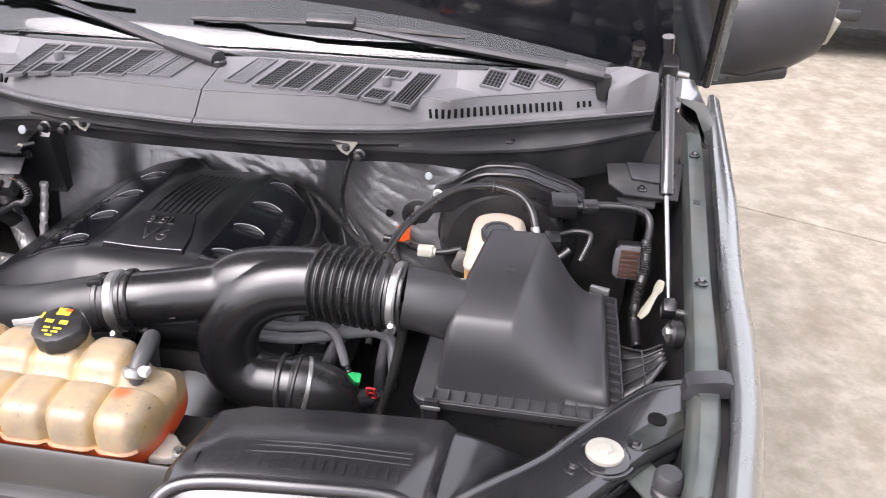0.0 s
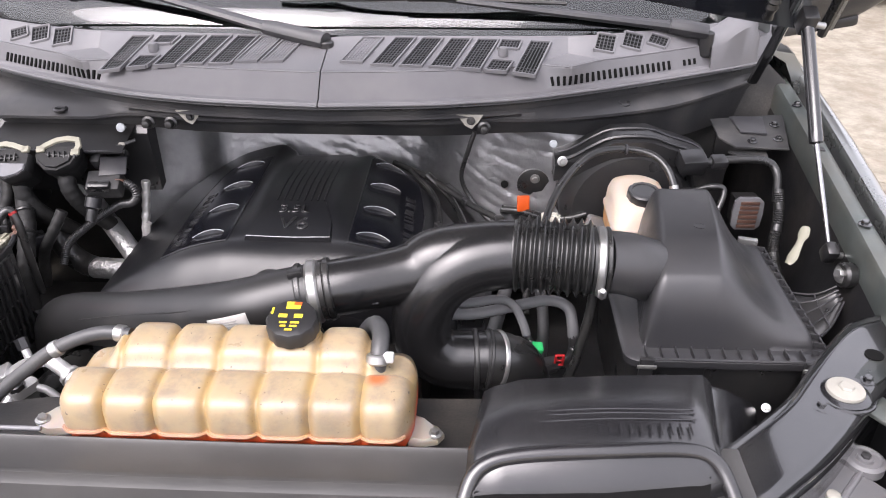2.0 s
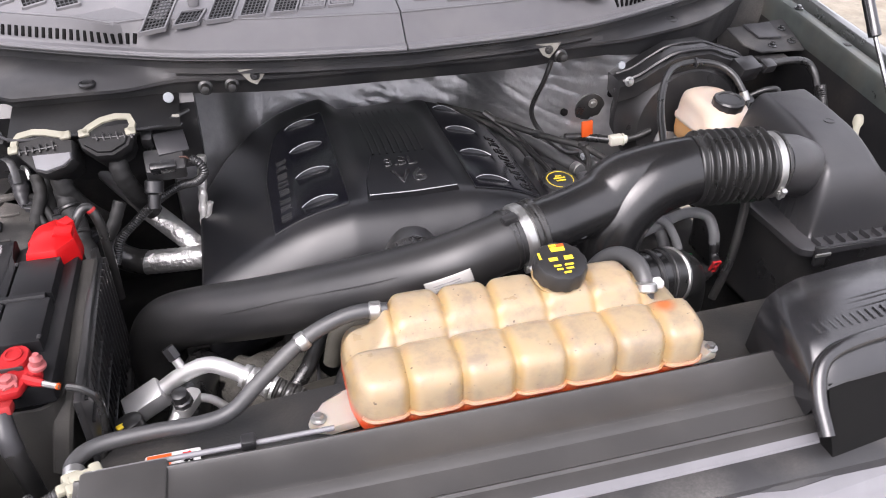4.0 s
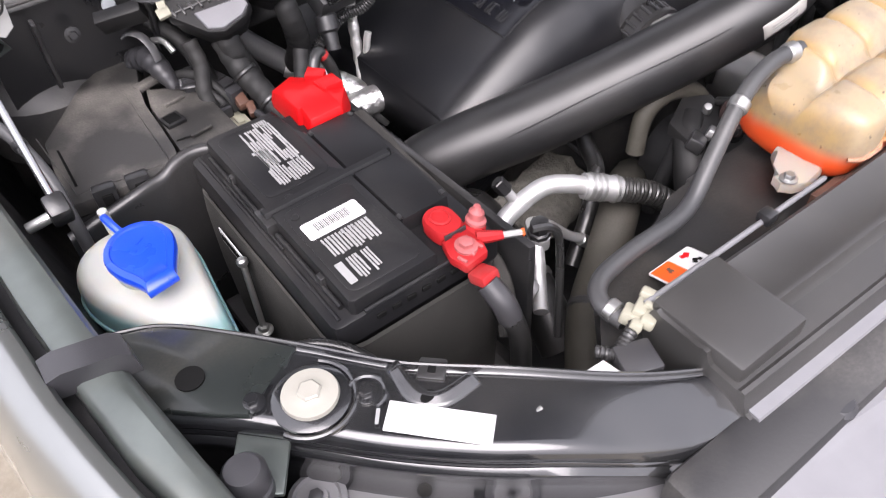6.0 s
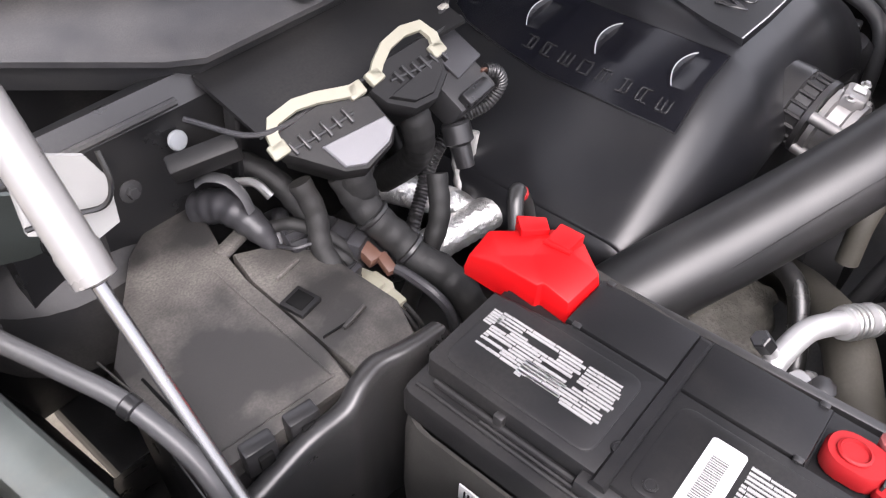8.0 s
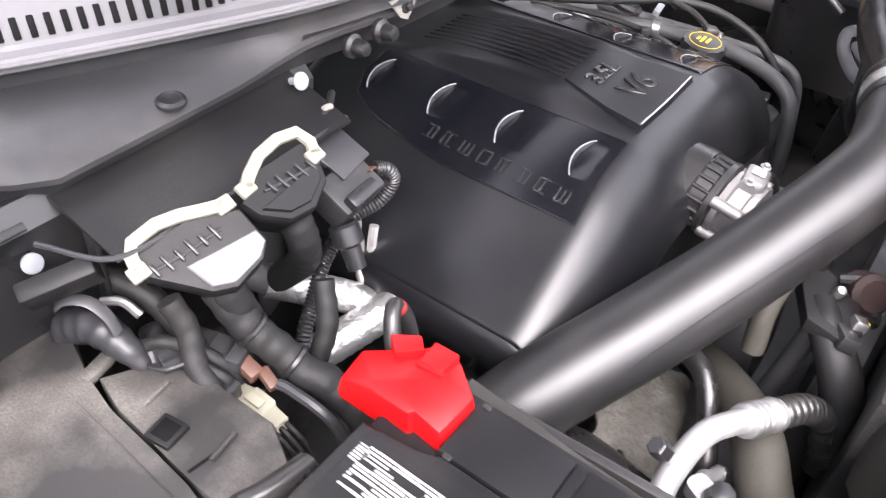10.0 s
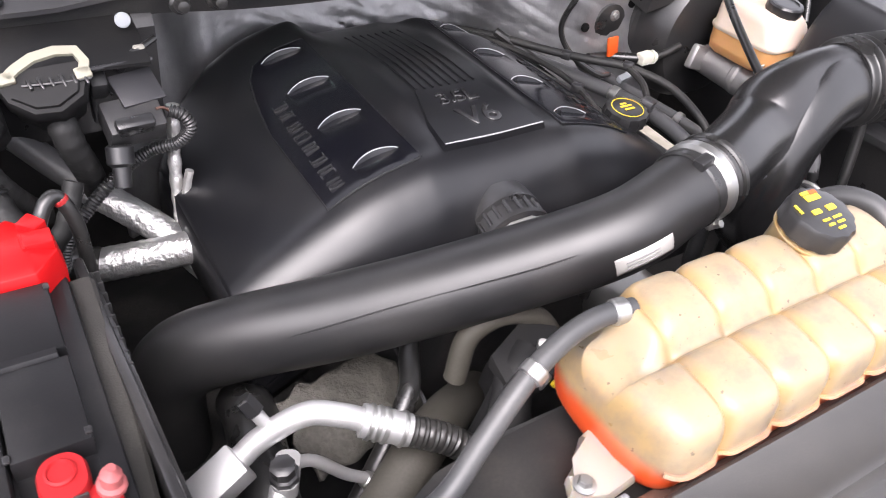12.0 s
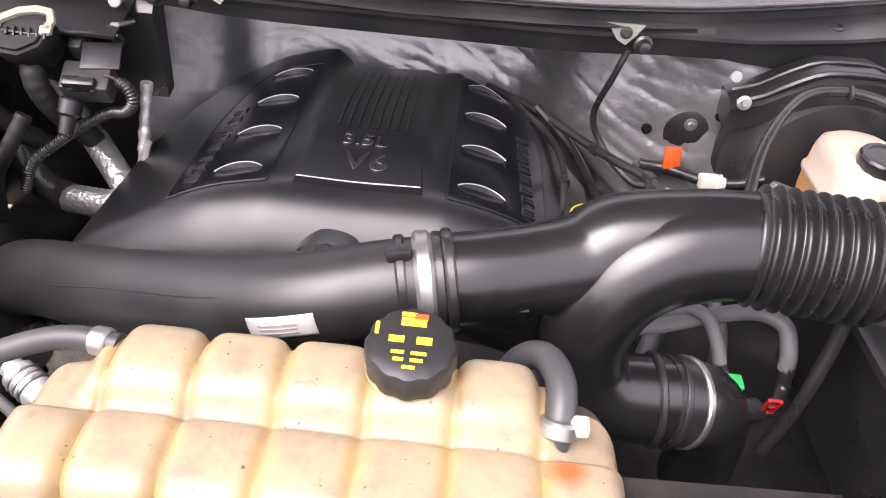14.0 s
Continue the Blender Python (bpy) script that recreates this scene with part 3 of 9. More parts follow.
def support_corner(s):
    t = thing("radiator_support", (s * 0.73, 0, 0.98), "glossy black steel radiator support corner bracket", "bracket", "radiator support corners")
    def beam_pt(u, v):
        """A point of the pressed top: u from the fender inwards, v from the rear edge to the rolled front."""
        a, f = BEAM_REAR(u), BEAM_FRONT(u)
        x, y = a[0] + (f[0] - a[0]) * v, a[1] + (f[1] - a[1]) * v
        twist = ease_in(max(0.0, (u - 0.60) / 0.40))
        z = 1.0515 + 0.02 * max(0, x - 0.75) - 0.031 * twist - (0.004 + 0.020 * twist) * v ** 1.8
        z -= 0.014 * (1 - math.sqrt(max(0, 1 - max(0, (v - 0.86) / 0.14) ** 2)))
        z += 0.003 * math.exp(-((v - 0.015) / 0.02) ** 2) - 0.002 * math.exp(-((v - 0.07) / 0.03) ** 2)
        return (s * x, y, z)
    vs_ = list(np.linspace(0, 0.12, 8)) + list(np.linspace(0.16, 0.84, 12)) + list(0.86 + 0.14 * np.sin(np.linspace(0.1, math.pi / 2, 9)))
    bm = B()
    skin(bm, [[beam_pt(u, v) for v in vs_] for u in np.linspace(0, 1, 60)], loop=False)
    beam = part("beam", bm, BEAM, t, sharp=60)
    md = beam.modifiers.new("thick", "SOLIDIFY")
    md.thickness, md.offset = 0.004, -1.0 if s < 0 else 1.0
    # stepped fascia under the rolled edge
    face = B()
    rows_ = []
    for u in np.linspace(0.02, 1, 40):
        x, y, z = beam_pt(u, 1.0)
        d = Vector((x, y, 0)) - Vector((*beam_pt(u, 0.8)[:2], 0))
        d = d.normalized()
        rows_.append([(x + d.x * o, y + d.y * o, z + h) for o, h in ((-0.003, 0.001), (0.0005, -0.004), (-0.001, -0.010), (0.005, -0.014), (0.0055, -0.019), (0.001, -0.024), (0.003, -0.06), (0.008, -0.13))])
    skin(face, rows_, loop=False)
    fc = part("front_face", face, BEAM, t, sharp=50)
    fc.modifiers.new("thick", "SOLIDIFY").thickness = 0.003
    lip = B()
    tube(lip, [beam_pt(u, 0.0) for u in np.linspace(0.0, 1, 30)], 0.0024, 8, 2)
    part("rear_lip", lip, BEAM, t)
    rw = B()
    skin(rw, [[(p[0], p[1], p[2] - h) for h in (0.002, 0.03, 0.055)] for p in [beam_pt(u, 0.004) for u in np.linspace(0, 1, 40)]], loop=False)
    part("rear_wall", rw, BEAM, t).modifiers.new("thick", "SOLIDIFY").thickness = 0.003
    if s < 0:
        # pressed V notch on the rear edge
        vs = B()
        top_ = [(-0.715, -0.014), (-0.7155, -0.049), (-0.705, -0.060), (-0.674, -0.061)]
        low_ = [(-0.727, -0.011), (-0.7315, -0.050), (-0.7085, -0.0745), (-0.672, -0.075)]
        ta, tb_ = spline([(x, y, 1.0575) for x, y in top_], 5), spline([(x, y, 1.0525) for x, y in low_], 5)
        skin(vs, [[tuple(a + (b - a) * k) for k in (0, 0.3, 0.7, 1)] for a, b in zip(ta, tb_)], loop=False)
        vst = part("v_strap", vs, BEAM, t)
        vst.modifiers.new("thick", "SOLIDIFY").thickness = 0.0015
        vs = B()
        skin(vs, [[(-0.7155 + dx + 0.007 * math.cos(a), -0.058 + dy + 0.0045 * math.sin(a), z) for a, dx, dy in [(2 * math.pi * k / 14, 0.0, 0.0) for k in range(14)]] for z in (1.0545, 1.0562)])
        part("strap_hole", vs, INK, vst)
        vs = B()
        box(vs, (-0.696, -0.037, 1.049), (0.024, 0.022, 0.010), 0.002, (0, 0, -45))
        sqp = part("square_plate", vs, BLACK, t)
        vs = B()
        box(vs, (-0.697, -0.038, 1.0545), (0.007, 0.007, 0.001), 0.0005, (0, 0, -45))
        part("square_hole", vs, INK, sqp)
        # bright curved streak near the front of the beam
        vs = B()
        tube(vs, [(-0.648, -0.119, 1.0475), (-0.664, -0.121, 1.0470), (-0.678, -0.127, 1.0455)], 0.0022, 6, 4, 0.4)
        part("streak", vs, STEEL, t, "bright streak on the beam")
    # pressed beads round the pin seat and the small bolt
    for cx, cy, r, a0, a1 in ((0.79, 0.002, 0.037, 190, 395), (0.752, -0.022, 0.016, 120, 330)):
        bd = B()
        tube(bd, [(s * (cx + r * math.cos(radians(a))), cy + r * math.sin(radians(a)), 1.0520) for a in np.linspace(a0 - 60, a1 - 60, 18)], 0.0028, 8, 2)
        part("bead", bd, BEAM, t)
    # locating pin with its stacked washer
    pin = B()
    lathe(pin, [(0.033, 0.0), (0.033, 0.003), (0.026, 0.006)], (s * 0.79, 0.002, 1.051), n=28)
    part("pin_seat", pin, BEAM, t)
    pin = B()
    lathe(pin, [(0.0235, 0.0), (0.0245, 0.003), (0.0235, 0.006), (0.018, 0.0068), (0.011, 0.0072), (0.009, 0.0085), (0.005, 0.0095)], (s * 0.79, 0.002, 1.0555), n=28)
    wsh = part("washer", pin, PINM, t, "pale zinc locating washer")
    pin = B()
    lathe(pin, [(0.0105, 0.0), (0.0105, 0.003), (0.0088, 0.0045)], (s * 0.79, 0.002, 1.0622), (0.02, 0, 1), 6)
    part("hex_head", pin, PINM, wsh)
    bolt((s * 0.752, -0.022, 1.051), (0, 0, 1), 0.006, BEAM, t)
    bolt((s * 0.83, 0.028, 1.0535), (0, 0, 1), 0.0062, BEAM, t)
    sheet = B()
    slab(sheet, mirror_x([(0.912, 0.172), (0.862, 0.153), (0.826, 0.117), (0.798, 0.083), (0.775, 0.055), (0.790, 0.043), (0.812, 0.036), (0.838, 0.018), (0.858, 0.035), (0.904, 0.078)], s)[::-s], 1.050, lambda x, y: 1.0535 + 0.02 * (abs(x) - 0.73), 0.002)
    part("corner_sheet", sheet, SHEET, t, "thin green-grey painted corner sheet")
    hole = B()
    lathe(hole, [(0.0125, 0), (0.0125, 0.0032), (0.011, 0.0034)], (s * 0.861, 0.080, 1.0548), n=20)
    part("hole", hole, INK, t, "round dark hole")
    # adjustable rubber hood stop
    br = B()
    box(br, (s * 0.845, -0.005, 1.030), (0.045, 0.07, 0.006), 0.002, (0, 0, s * 35))
    part("stop_bracket", br, APRON, t)
    st = B()
    lathe(st, [(0.012, 0), (0.018, 0.004), (0.018, 0.013), (0.0145, 0.016), (0.018, 0.019), (0.018, 0.034), (0.014, 0.040), (0.005, 0.041)], (s * 0.865, -0.03, 1.03), n=18)
    part("hood_stop", st, GREYP, t, "grey rubber hood stop")
    return t


for s in (-1, 1):
    corner = support_corner(s)
    if s < 0:
        lb = B()
        box(lb, (-0.7215, -0.0815, 1.0517), (0.087, 0.027, 0.0020), 0.0007, (2, 1.5, -47))
        part("label", lb, WHITE, corner, "blank white paper label")
        mk = B()
        box(mk, (-0.757, -0.046, 1.0525), (0.003, 0.014, 0.001), 0, (0, 0, -40))
        part("paint_mark", mk, PRINT, corner)

# headlamp housings below the corners
for s in (-1, 1):
    t = thing("headlight", (s * 0.72, -0.2, 0.9), "grey plastic headlamp housing behind the bumper line", "headlight", "headlights")
    bm = B()
    skin(bm, [rrect(s * 0.715, -0.165, 0.30, 0.16, 0.03, 0.80), rrect(s * 0.715, -0.165, 0.31, 0.17, 0.03, 0.93), rrect(s * 0.72, -0.16, 0.29, 0.15, 0.03, 0.962), rrect(s * 0.72, -0.16, 0.27, 0.13, 0.03, 0.968)])
    bmesh.ops.rotate(bm, verts=bm.verts, cent=(s * 0.715, -0.165, 0.9), matrix=Matrix.Rotation(radians(s * 38), 3, "Z"))
    part("housing", bm, LAMP, t)
    for px, py in ((0.822, -0.036), (0.702, -0.150), (0.63, -0.24)):
        tab = B()
        lathe(tab, [(0.026, -0.01), (0.026, 0.003), (0.021, 0.006), (0.019, 0.003), (0.011, 0.003), (0.010, 0.007), (0.005, 0.0075)], (s * px, py, 0.972), n=22)
        tb_ = part("mount_tab", tab, LAMP, t)
        tab = B()
        lathe(tab, [(0.0065, 0), (0.0065, 0.005), (0.004, 0.006)], (s * px, py, 0.978), n=6)
        part("screw", tab, GREYP, tb_)
    for a_, b_ in (((0.81, -0.055), (0.765, -0.105)), ((0.79, -0.035), (0.752, -0.075)), ((0.725, -0.125), (0.655, -0.190)), ((0.685, -0.185), (0.640, -0.215)), ((0.745, -0.165), (0.69, -0.225)), ((0.80, -0.11), (0.75, -0.16))):
        rb = B()
        tube(rb, [(s * a_[0], a_[1], 0.970), (s * b_[0], b_[1], 0.969)], 0.0045, 8, 4)
        part("rib", rb, LAMP, t)
    tab = B()
    lathe(tab, [(0.009, -0.02), (0.009, 0.004), (0.006, 0.006)], (s * 0.758, -0.098, 0.970), (0, -0.2, 1), 10)
    part("adjuster", tab, PINM, t, "pale adjuster screw")

# ---------------------------------------------------------------- grille shroud
shroud = thing("grille_shroud", (0, -0.2, 0.95), "charcoal plastic shroud over the grille top", "shroud")
SHROUD_PROF = [(-0.100, 1.010), (-0.104, 1.040), (-0.107, 1.0475), (-0.111, 1.050), (-0.116, 1.0475), (-0.158, 1.0465), (-0.162, 1.0485), (-0.167, 1.0475), (-0.170, 1.040), (-0.174, 1.0355),
               (-0.202, 1.033), (-0.2055, 1.0355), (-0.2095, 1.034), (-0.212, 1.022), (-0.216, 1.012), (-0.250, 1.0), (-0.250, 0.94), (-0.20, 0.94), (-0.12, 0.98)]
sb = B()
skin(sb, [[(x, y + 0.016 * (1 - (x / 0.5) ** 2) * -0.4, z) for y, z in SHROUD_PROF] for x in np.linspace(-0.505, 0.62, 24)])
part("top_panel", sb, SHROUD, shroud)
for s, w in ((-1, 0.088), (1, 0.05)):
    cb = B()
    box(cb, (s * (0.50 - w / 2) if s < 0 else 0.60, -0.150, 1.030), (w, 0.098, 0.044), 0.004)
    part("end_cap", cb, SHROUD, shroud)
trim = B()
rod(trim, (-0.50, -0.0945, 1.040), (-0.235, -0.0965, 1.042), 0.0032, 10)
part("edge_rod", trim, GRILLE, shroud, "thin grey edge rod")
for x in (-0.329,):
    cl = B()
    box(cl, (x, -0.096, 1.045), (0.016, 0.016, 0.014), 0.003)
    part("clip", cl, BLACK, shroud)

PIN_X = (-0.43, -0.14, 0.15, 0.42)


def wave_y(x):
    """Front edge of the shroud, cut back round each push pin."""
    d = min(abs(x - p) for p in PIN_X)
    return -0.262 - 0.022 * min(1, max(0, (d - 0.018) / 0.075)) ** 0.6 + 0.1 * (x / 0.8) ** 2


wf = B()
XW = np.linspace(-0.505, 0.60, 140)
skin(wf, [[(x, -0.250 + 0.03 * (x / 0.8) ** 2, 1.005), (x, wave_y(x) + 0.004, 1.004), (x, wave_y(x), 1.001), (x, wave_y(x), 0.996), (x, -0.244, 0.996)] for x in XW])
part("wavy_flange", wf, DARK, shroud)
sbm = B()
skin(sbm, [[(x, y - 0.0064 * (1 - (x / 0.5) ** 2), z) for y, z in ((-0.208, 1.010), (-0.210, 1.0145), (-0.226, 1.0130), (-0.2275, 1.0095), (-0.235, 1.0085), (-0.2365, 1.0060), (-0.250, 1.0055), (-0.252, 1.002), (-0.252, 0.99), (-0.208, 0.99))] for x in np.linspace(-0.50, 0.58, 24)])
part("step_band", sbm, GRILLE, shroud, "lighter grey stepped front band")

grille = thing("grille", (0, -0.36, 0.9), "light grey plastic grille header panel with push pins", "grille")
gb = B()
G_PROF = [(-0.250, 1.000), (-0.262, 1.004), (-0.300, 1.000), (-0.306, 0.994), (-0.312, 0.992), (-0.36, 0.986), (-0.366, 0.992), (-0.374, 0.992), (-0.38, 0.984), (-0.47, 0.965), (-0.49, 0.94), (-0.49, 0.80), (-0.45, 0.80), (-0.25, 0.92)]
skin(gb, [[(x, y + 0.10 * (x / 0.8) ** 2, z - 0.02 * (x / 0.8) ** 2) for y, z in G_PROF] for x in np.linspace(-0.58, 0.62, 25)])
part("panel", gb, GRILLE, grille)
for x in PIN_X:
    pp = B()
    lathe(pp, [(0.017, 0), (0.017, 0.005), (0.013, 0.009), (0.006, 0.0095), (0.005, 0.008)], (x, -0.284 + 0.1 * (x / 0.8) ** 2, 1.0), n=18)
    part("push_pin", pp, GREYP, grille)
for x in (-0.40, 0.0, 0.40):
    pk = B()
    box(pk, (x, -0.43 + 0.1 * (x / 0.8) ** 2, 0.972), (0.09, 0.045, 0.016), 0.006, (-12, 0, 0))
    part("pocket", pk, DARK, grille, "dark moulded pocket")

# ---------------------------------------------------------------- cowl, windshield, wipers
SUP_Y = [(0, 0.558), (0.25, 0.563), (0.458, 0.613), (0.688, 0.693), (0.877, 0.836), (0.95, 0.90)]
LIP_Y = [(0, 0.573), (0.2, 0.590), (0.3, 0.608), (0.4, 0.634), (0.55, 0.697), (0.7, 0.770), (0.885, 0.868), (0.95, 0.915)]
TOP_Y = [(0, 0.755), (0.1, 0.772), (0.43, 0.784), (0.588, 0.812), (0.85, 0.92), (0.95, 0.965)]
LIP_S = spline([(x, y) for x, y in LIP_Y], 6)
SUP_S = spline([(x, y) for x, y in SUP_Y], 6)
TOP_S = spline([(x, y) for x, y in TOP_Y], 6)


def lip_y(x):
    return lerp_table([tuple(q) for q in LIP_S], abs(x))


def sup_y(x):
    return lerp_table([tuple(q) for q in SUP_S], abs(x))


def top_y(x):
    return lerp_table([tuple(q) for q in TOP_S], abs(x))


def face_run(x):
    """Depth of the sloping front face: deep in the middle, steep towards the ends."""
    return 0.036 - 0.020 * max(0, min(1, (abs(x) - 0.42) / 0.12))


def cowl_z(x, y):
    """Height of the cowl's vented deck."""
    a, b = lip_y(x) + 0.018 + face_run(x), top_y(x) - 0.006
    return 1.2755 + (y - a) / (b - a) * 0.028


cowl = thing("cowl", (0, 0.65, 1.22), "weathered grey plastic windshield cowl with mesh vents", "cowl")


def cowl_half(x0, x1, name):
    rings = []
    for x in np.linspace(x0, x1, 70):
        a, b = lip_y(x), top_y(x)
        ridge = 0.030 * max(0, 1 - abs(abs(x) - 0.482) / 0.062)
        w = face_run(x)
        prof = [(a + 0.03, 1.205), (a + 0.006, 1.218), (a - 0.004, 1.222), (a - 0.006, 1.226), (a - 0.003, 1.231), (a + 0.007, 1.233), (a + 0.011, 1.236), (a + 0.011 + w - ridge, 1.2705), (a + 0.014 + w - ridge, 1.2740),
                (a + 0.018 + w - ridge, 1.2755), (a + 0.018 + w + ridge * 1.5, 1.2757 + ridge * 0.06), (b - 0.006, 1.3035), (b, 1.304), (b + 0.012, 1.300), (b + 0.035, 1.285), (b + 0.03, 1.27), (a + 0.06, 1.225)]
        rings.append([(x, y, z) for y, z in prof])
    return part(name, skin(B(), rings), COWL, cowl, sharp=14)


cowl_half(-0.95, 0.0038, "cowl_cover")
cowl_half(0.0062, 0.95, "cowl_cover")
for x0, x1 in ((-0.93, 0.003), (0.007, 0.93)):
    bead = B()
    tube(bead, [(x, lip_y(x) - 0.0055, 1.2262) for x in np.linspace(x0, x1, 40)], 0.0026, 8, 2)
    part("lip_bead", bead, COWL, cowl)
    bead = B()
    tube(bead, [(x, lip_y(x) + 0.0135 + face_run(x) - 0.030 * max(0, 1 - abs(abs(x) - 0.482) / 0.062), 1.2735) for x in np.linspace(x0, x1, 60)], 0.0018, 6, 1)
    part("deck_edge", bead, COWL, cowl)


def vent(x, w, y0, y1, slant, open_mesh=True):
    """A slanted flat panel, black when open for the shade of a recess, with a fine plastic lattice."""
    bm = B()

    def p(u, v, h):
        y = y0 + (y1 - y0) * v
        xx = x + (u - 0.5) * w + slant * (v - 0.5)
        return (xx, y, cowl_z(xx, y) + h)
    t = 0.0008
    # panel lies on the uncut deck; its black paints the shaded opening
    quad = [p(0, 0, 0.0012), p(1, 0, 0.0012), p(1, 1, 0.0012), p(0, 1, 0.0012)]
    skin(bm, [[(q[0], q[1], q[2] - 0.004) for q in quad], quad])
    back = part("vent", bm, INK if open_mesh else COWL, cowl, "mesh vent backed in black for its shade" if open_mesh else "closed moulded vent")
    # moulded rim that stands round the opening
    rim = B()
    e = 0.0032
    for u0, u1, v0, v1 in ((-e / w, 0, -0.03, 1.03), (1, 1 + e / w, -0.03, 1.03), (0, 1, -e / (y1 - y0), 0), (0, 1, 1, 1 + e / (y1 - y0))):
        skin(rim, [[p(u0, v0, -0.002), p(u1, v0, -0.002), p(u1, v1, -0.002), p(u0, v1, -0.002)], [p(u0, v0, 0.0048), p(u1, v0, 0.0048), p(u1, v1, 0.0048), p(u0, v1, 0.0048)]])
    part("rim", rim, COWL, back)
    lat = B()
    nu, nv = max(3, int(w / 0.0062)), max(4, int((y1 - y0) / 0.0085))
    for k in range(nu + 1):
        u = k / nu
        skin(lat, [[p(u - t / w, v, 0.001), p(u + t / w, v, 0.001), p(u + t / w, v, 0.0024), p(u - t / w, v, 0.0024)] for v in (0, 1)])
    for k in range(nv + 1):
        v, tv = k / nv, t / (y1 - y0)
        skin(lat, [[p(u, v - tv, 0.001), p(u, v + tv, 0.001), p(u, v + tv, 0.0022), p(u, v - tv, 0.0022)] for u in (0, 1)])
    part("lattice", lat, GREYP if open_mesh else COWL, back)


for x in (0.138, 0.193, 0.250, 0.305, 0.410, -0.40, -0.29, -0.235, -0.18):
    vent(x, 0.038, 0.652, 0.758, 0.036 if x > 0 else 0.030)
for x in (0.352, -0.345):
    vent(x - 0.008, 0.038, 0.652, 0.686, 0.014)
    vent(x + 0.014, 0.038, 0.730, 0.758, 0.008)
    kb = B()
    lathe(kb, [(0.010, -0.002), (0.010, 0.010), (0.0085, 0.015), (0.003, 0.0165)], (x, 0.710, cowl_z(x, 0.71)), n=18)
    part("push_pin", kb, COWL, cowl)
for x in (0.075, -0.130, -0.080):
    vent(x, 0.038, 0.66, 0.755, 0.03, False)
for k, x in enumerate((0.560, 0.618, 0.674)):
    for s in (-1, 1):
        vent(s * x, 0.036, (0.750, 0.774, 0.799)[k], (0.796, 0.813, 0.824)[k], s * 0.012)


def lip_slots(s):
    for k in range(27):
        x = s * (0.448 + 0.0118 * k)
        if 21 < k < 24:
            continue
        ridge = 0.030 * max(0, 1 - abs(abs(x) - 0.482) / 0.062)
        y = lip_y(x) + 0.011 + 0.32 * (face_run(x) - ridge)
        lean = math.degrees(math.atan2(lip_y(x + s * 0.01) - lip_y(x - s * 0.01), 0.02))
        # black block painted for the shade inside a slot; the face is uncut
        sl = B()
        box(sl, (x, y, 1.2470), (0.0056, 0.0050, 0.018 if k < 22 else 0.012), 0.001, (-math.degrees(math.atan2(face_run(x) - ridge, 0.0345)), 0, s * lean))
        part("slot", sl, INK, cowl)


lip_slots(1)
lip_slots(-1)
# moulded upturned ends of the cowl
for s in (-1, 1):
    rings = []
    for x, h in ((0.790, 0.000), (0.815, 0.010), (0.840, 0.026), (0.862, 0.036), (0.880, 0.038), (0.895, 0.030), (0.905, 0.010), (0.908, -0.02)):
        a, b = lip_y(x), top_y(x)
        k = 0.05 * max(0, (x - 0.86) / 0.05)
        rings.append([(s * x, a - 0.006, 1.2225), (s * x, a - 0.004, 1.236), (s * x, a + 0.004, 1.268 + h), (s * x, a + 0.016 + k * 0.2, 1.280 + h), (s * x, b - 0.02 - k * 0.3, 1.296 + h), (s * x, b + 0.004, 1.292 + h * 0.8), (s * x, b + 0.004, 1.27), (s * x, a + 0.03, 1.222)])
    part("end_flap", skin(B(), rings), COWL, cowl, sharp=40)

under = thing("cowl_support", (0, 0.64, 1.1), "black plastic cowl support strip under the windshield", "trim")
ub = B()
rings = []
for x in np.linspace(-0.93, 0.93, 70):
    l, u = lip_y(x), sup_y(x) + 0.025 * max(0, min(1, (0.47 - abs(x)) / 0.12))
    d = 0.0
    if x < -0.40:
        # the strip runs on straight over the control modules
        u = min(u, 0.618 + 1.1 * max(0, -x - 0.67))
        d = 0.013 * min(1, (-x - 0.40) / 0.08)
    low = 1.140 - 0.05 * max(0, min(1, (x - 0.45) / 0.3))
    rings.append([(x, y, z) for y, z in ((l + 0.018, 1.216), (l + 0.021, 1.196), (min(l + 0.012, u + 0.050), 1.190 - d * 0.7), (u + 0.036, 1.183 - d), (u + 0.031, 1.180 - d), (u + 0.032, 1.174 - d), (u + 0.038, 1.171 - d), (u + 0.045, 1.160 - d), (u + 0.060, low - d), (u + 0.068, low - d), (u + 0.062, 1.165 - d), (max(l, u) + 0.06, 1.180 - d), (l + 0.05, 1.216))])
skin(ub, rings)
part("strip", ub, STRIP, under)
for x, y, z in ((-0.540, 0.6605, 1.1765), (0.60, (lip_y(0.60) + sup_y(0.60)) / 2 + 0.026, 1.1875)):
    pp = B()
    lathe(pp, [(0.014, 0), (0.014, 0.003), (0.010, 0.005), (0.006, 0.0035)], (x, y, z), (0, -0.1, 1), 18)
    part("push_pin", pp, BLACK, under)
bar = B()
tube(bar, [(x, lip_y(x) + 0.012, 1.214) for x in np.linspace(-0.9, 0.9, 30)], 0.004, 8, 2)
part("seal", bar, RUBBER, under)

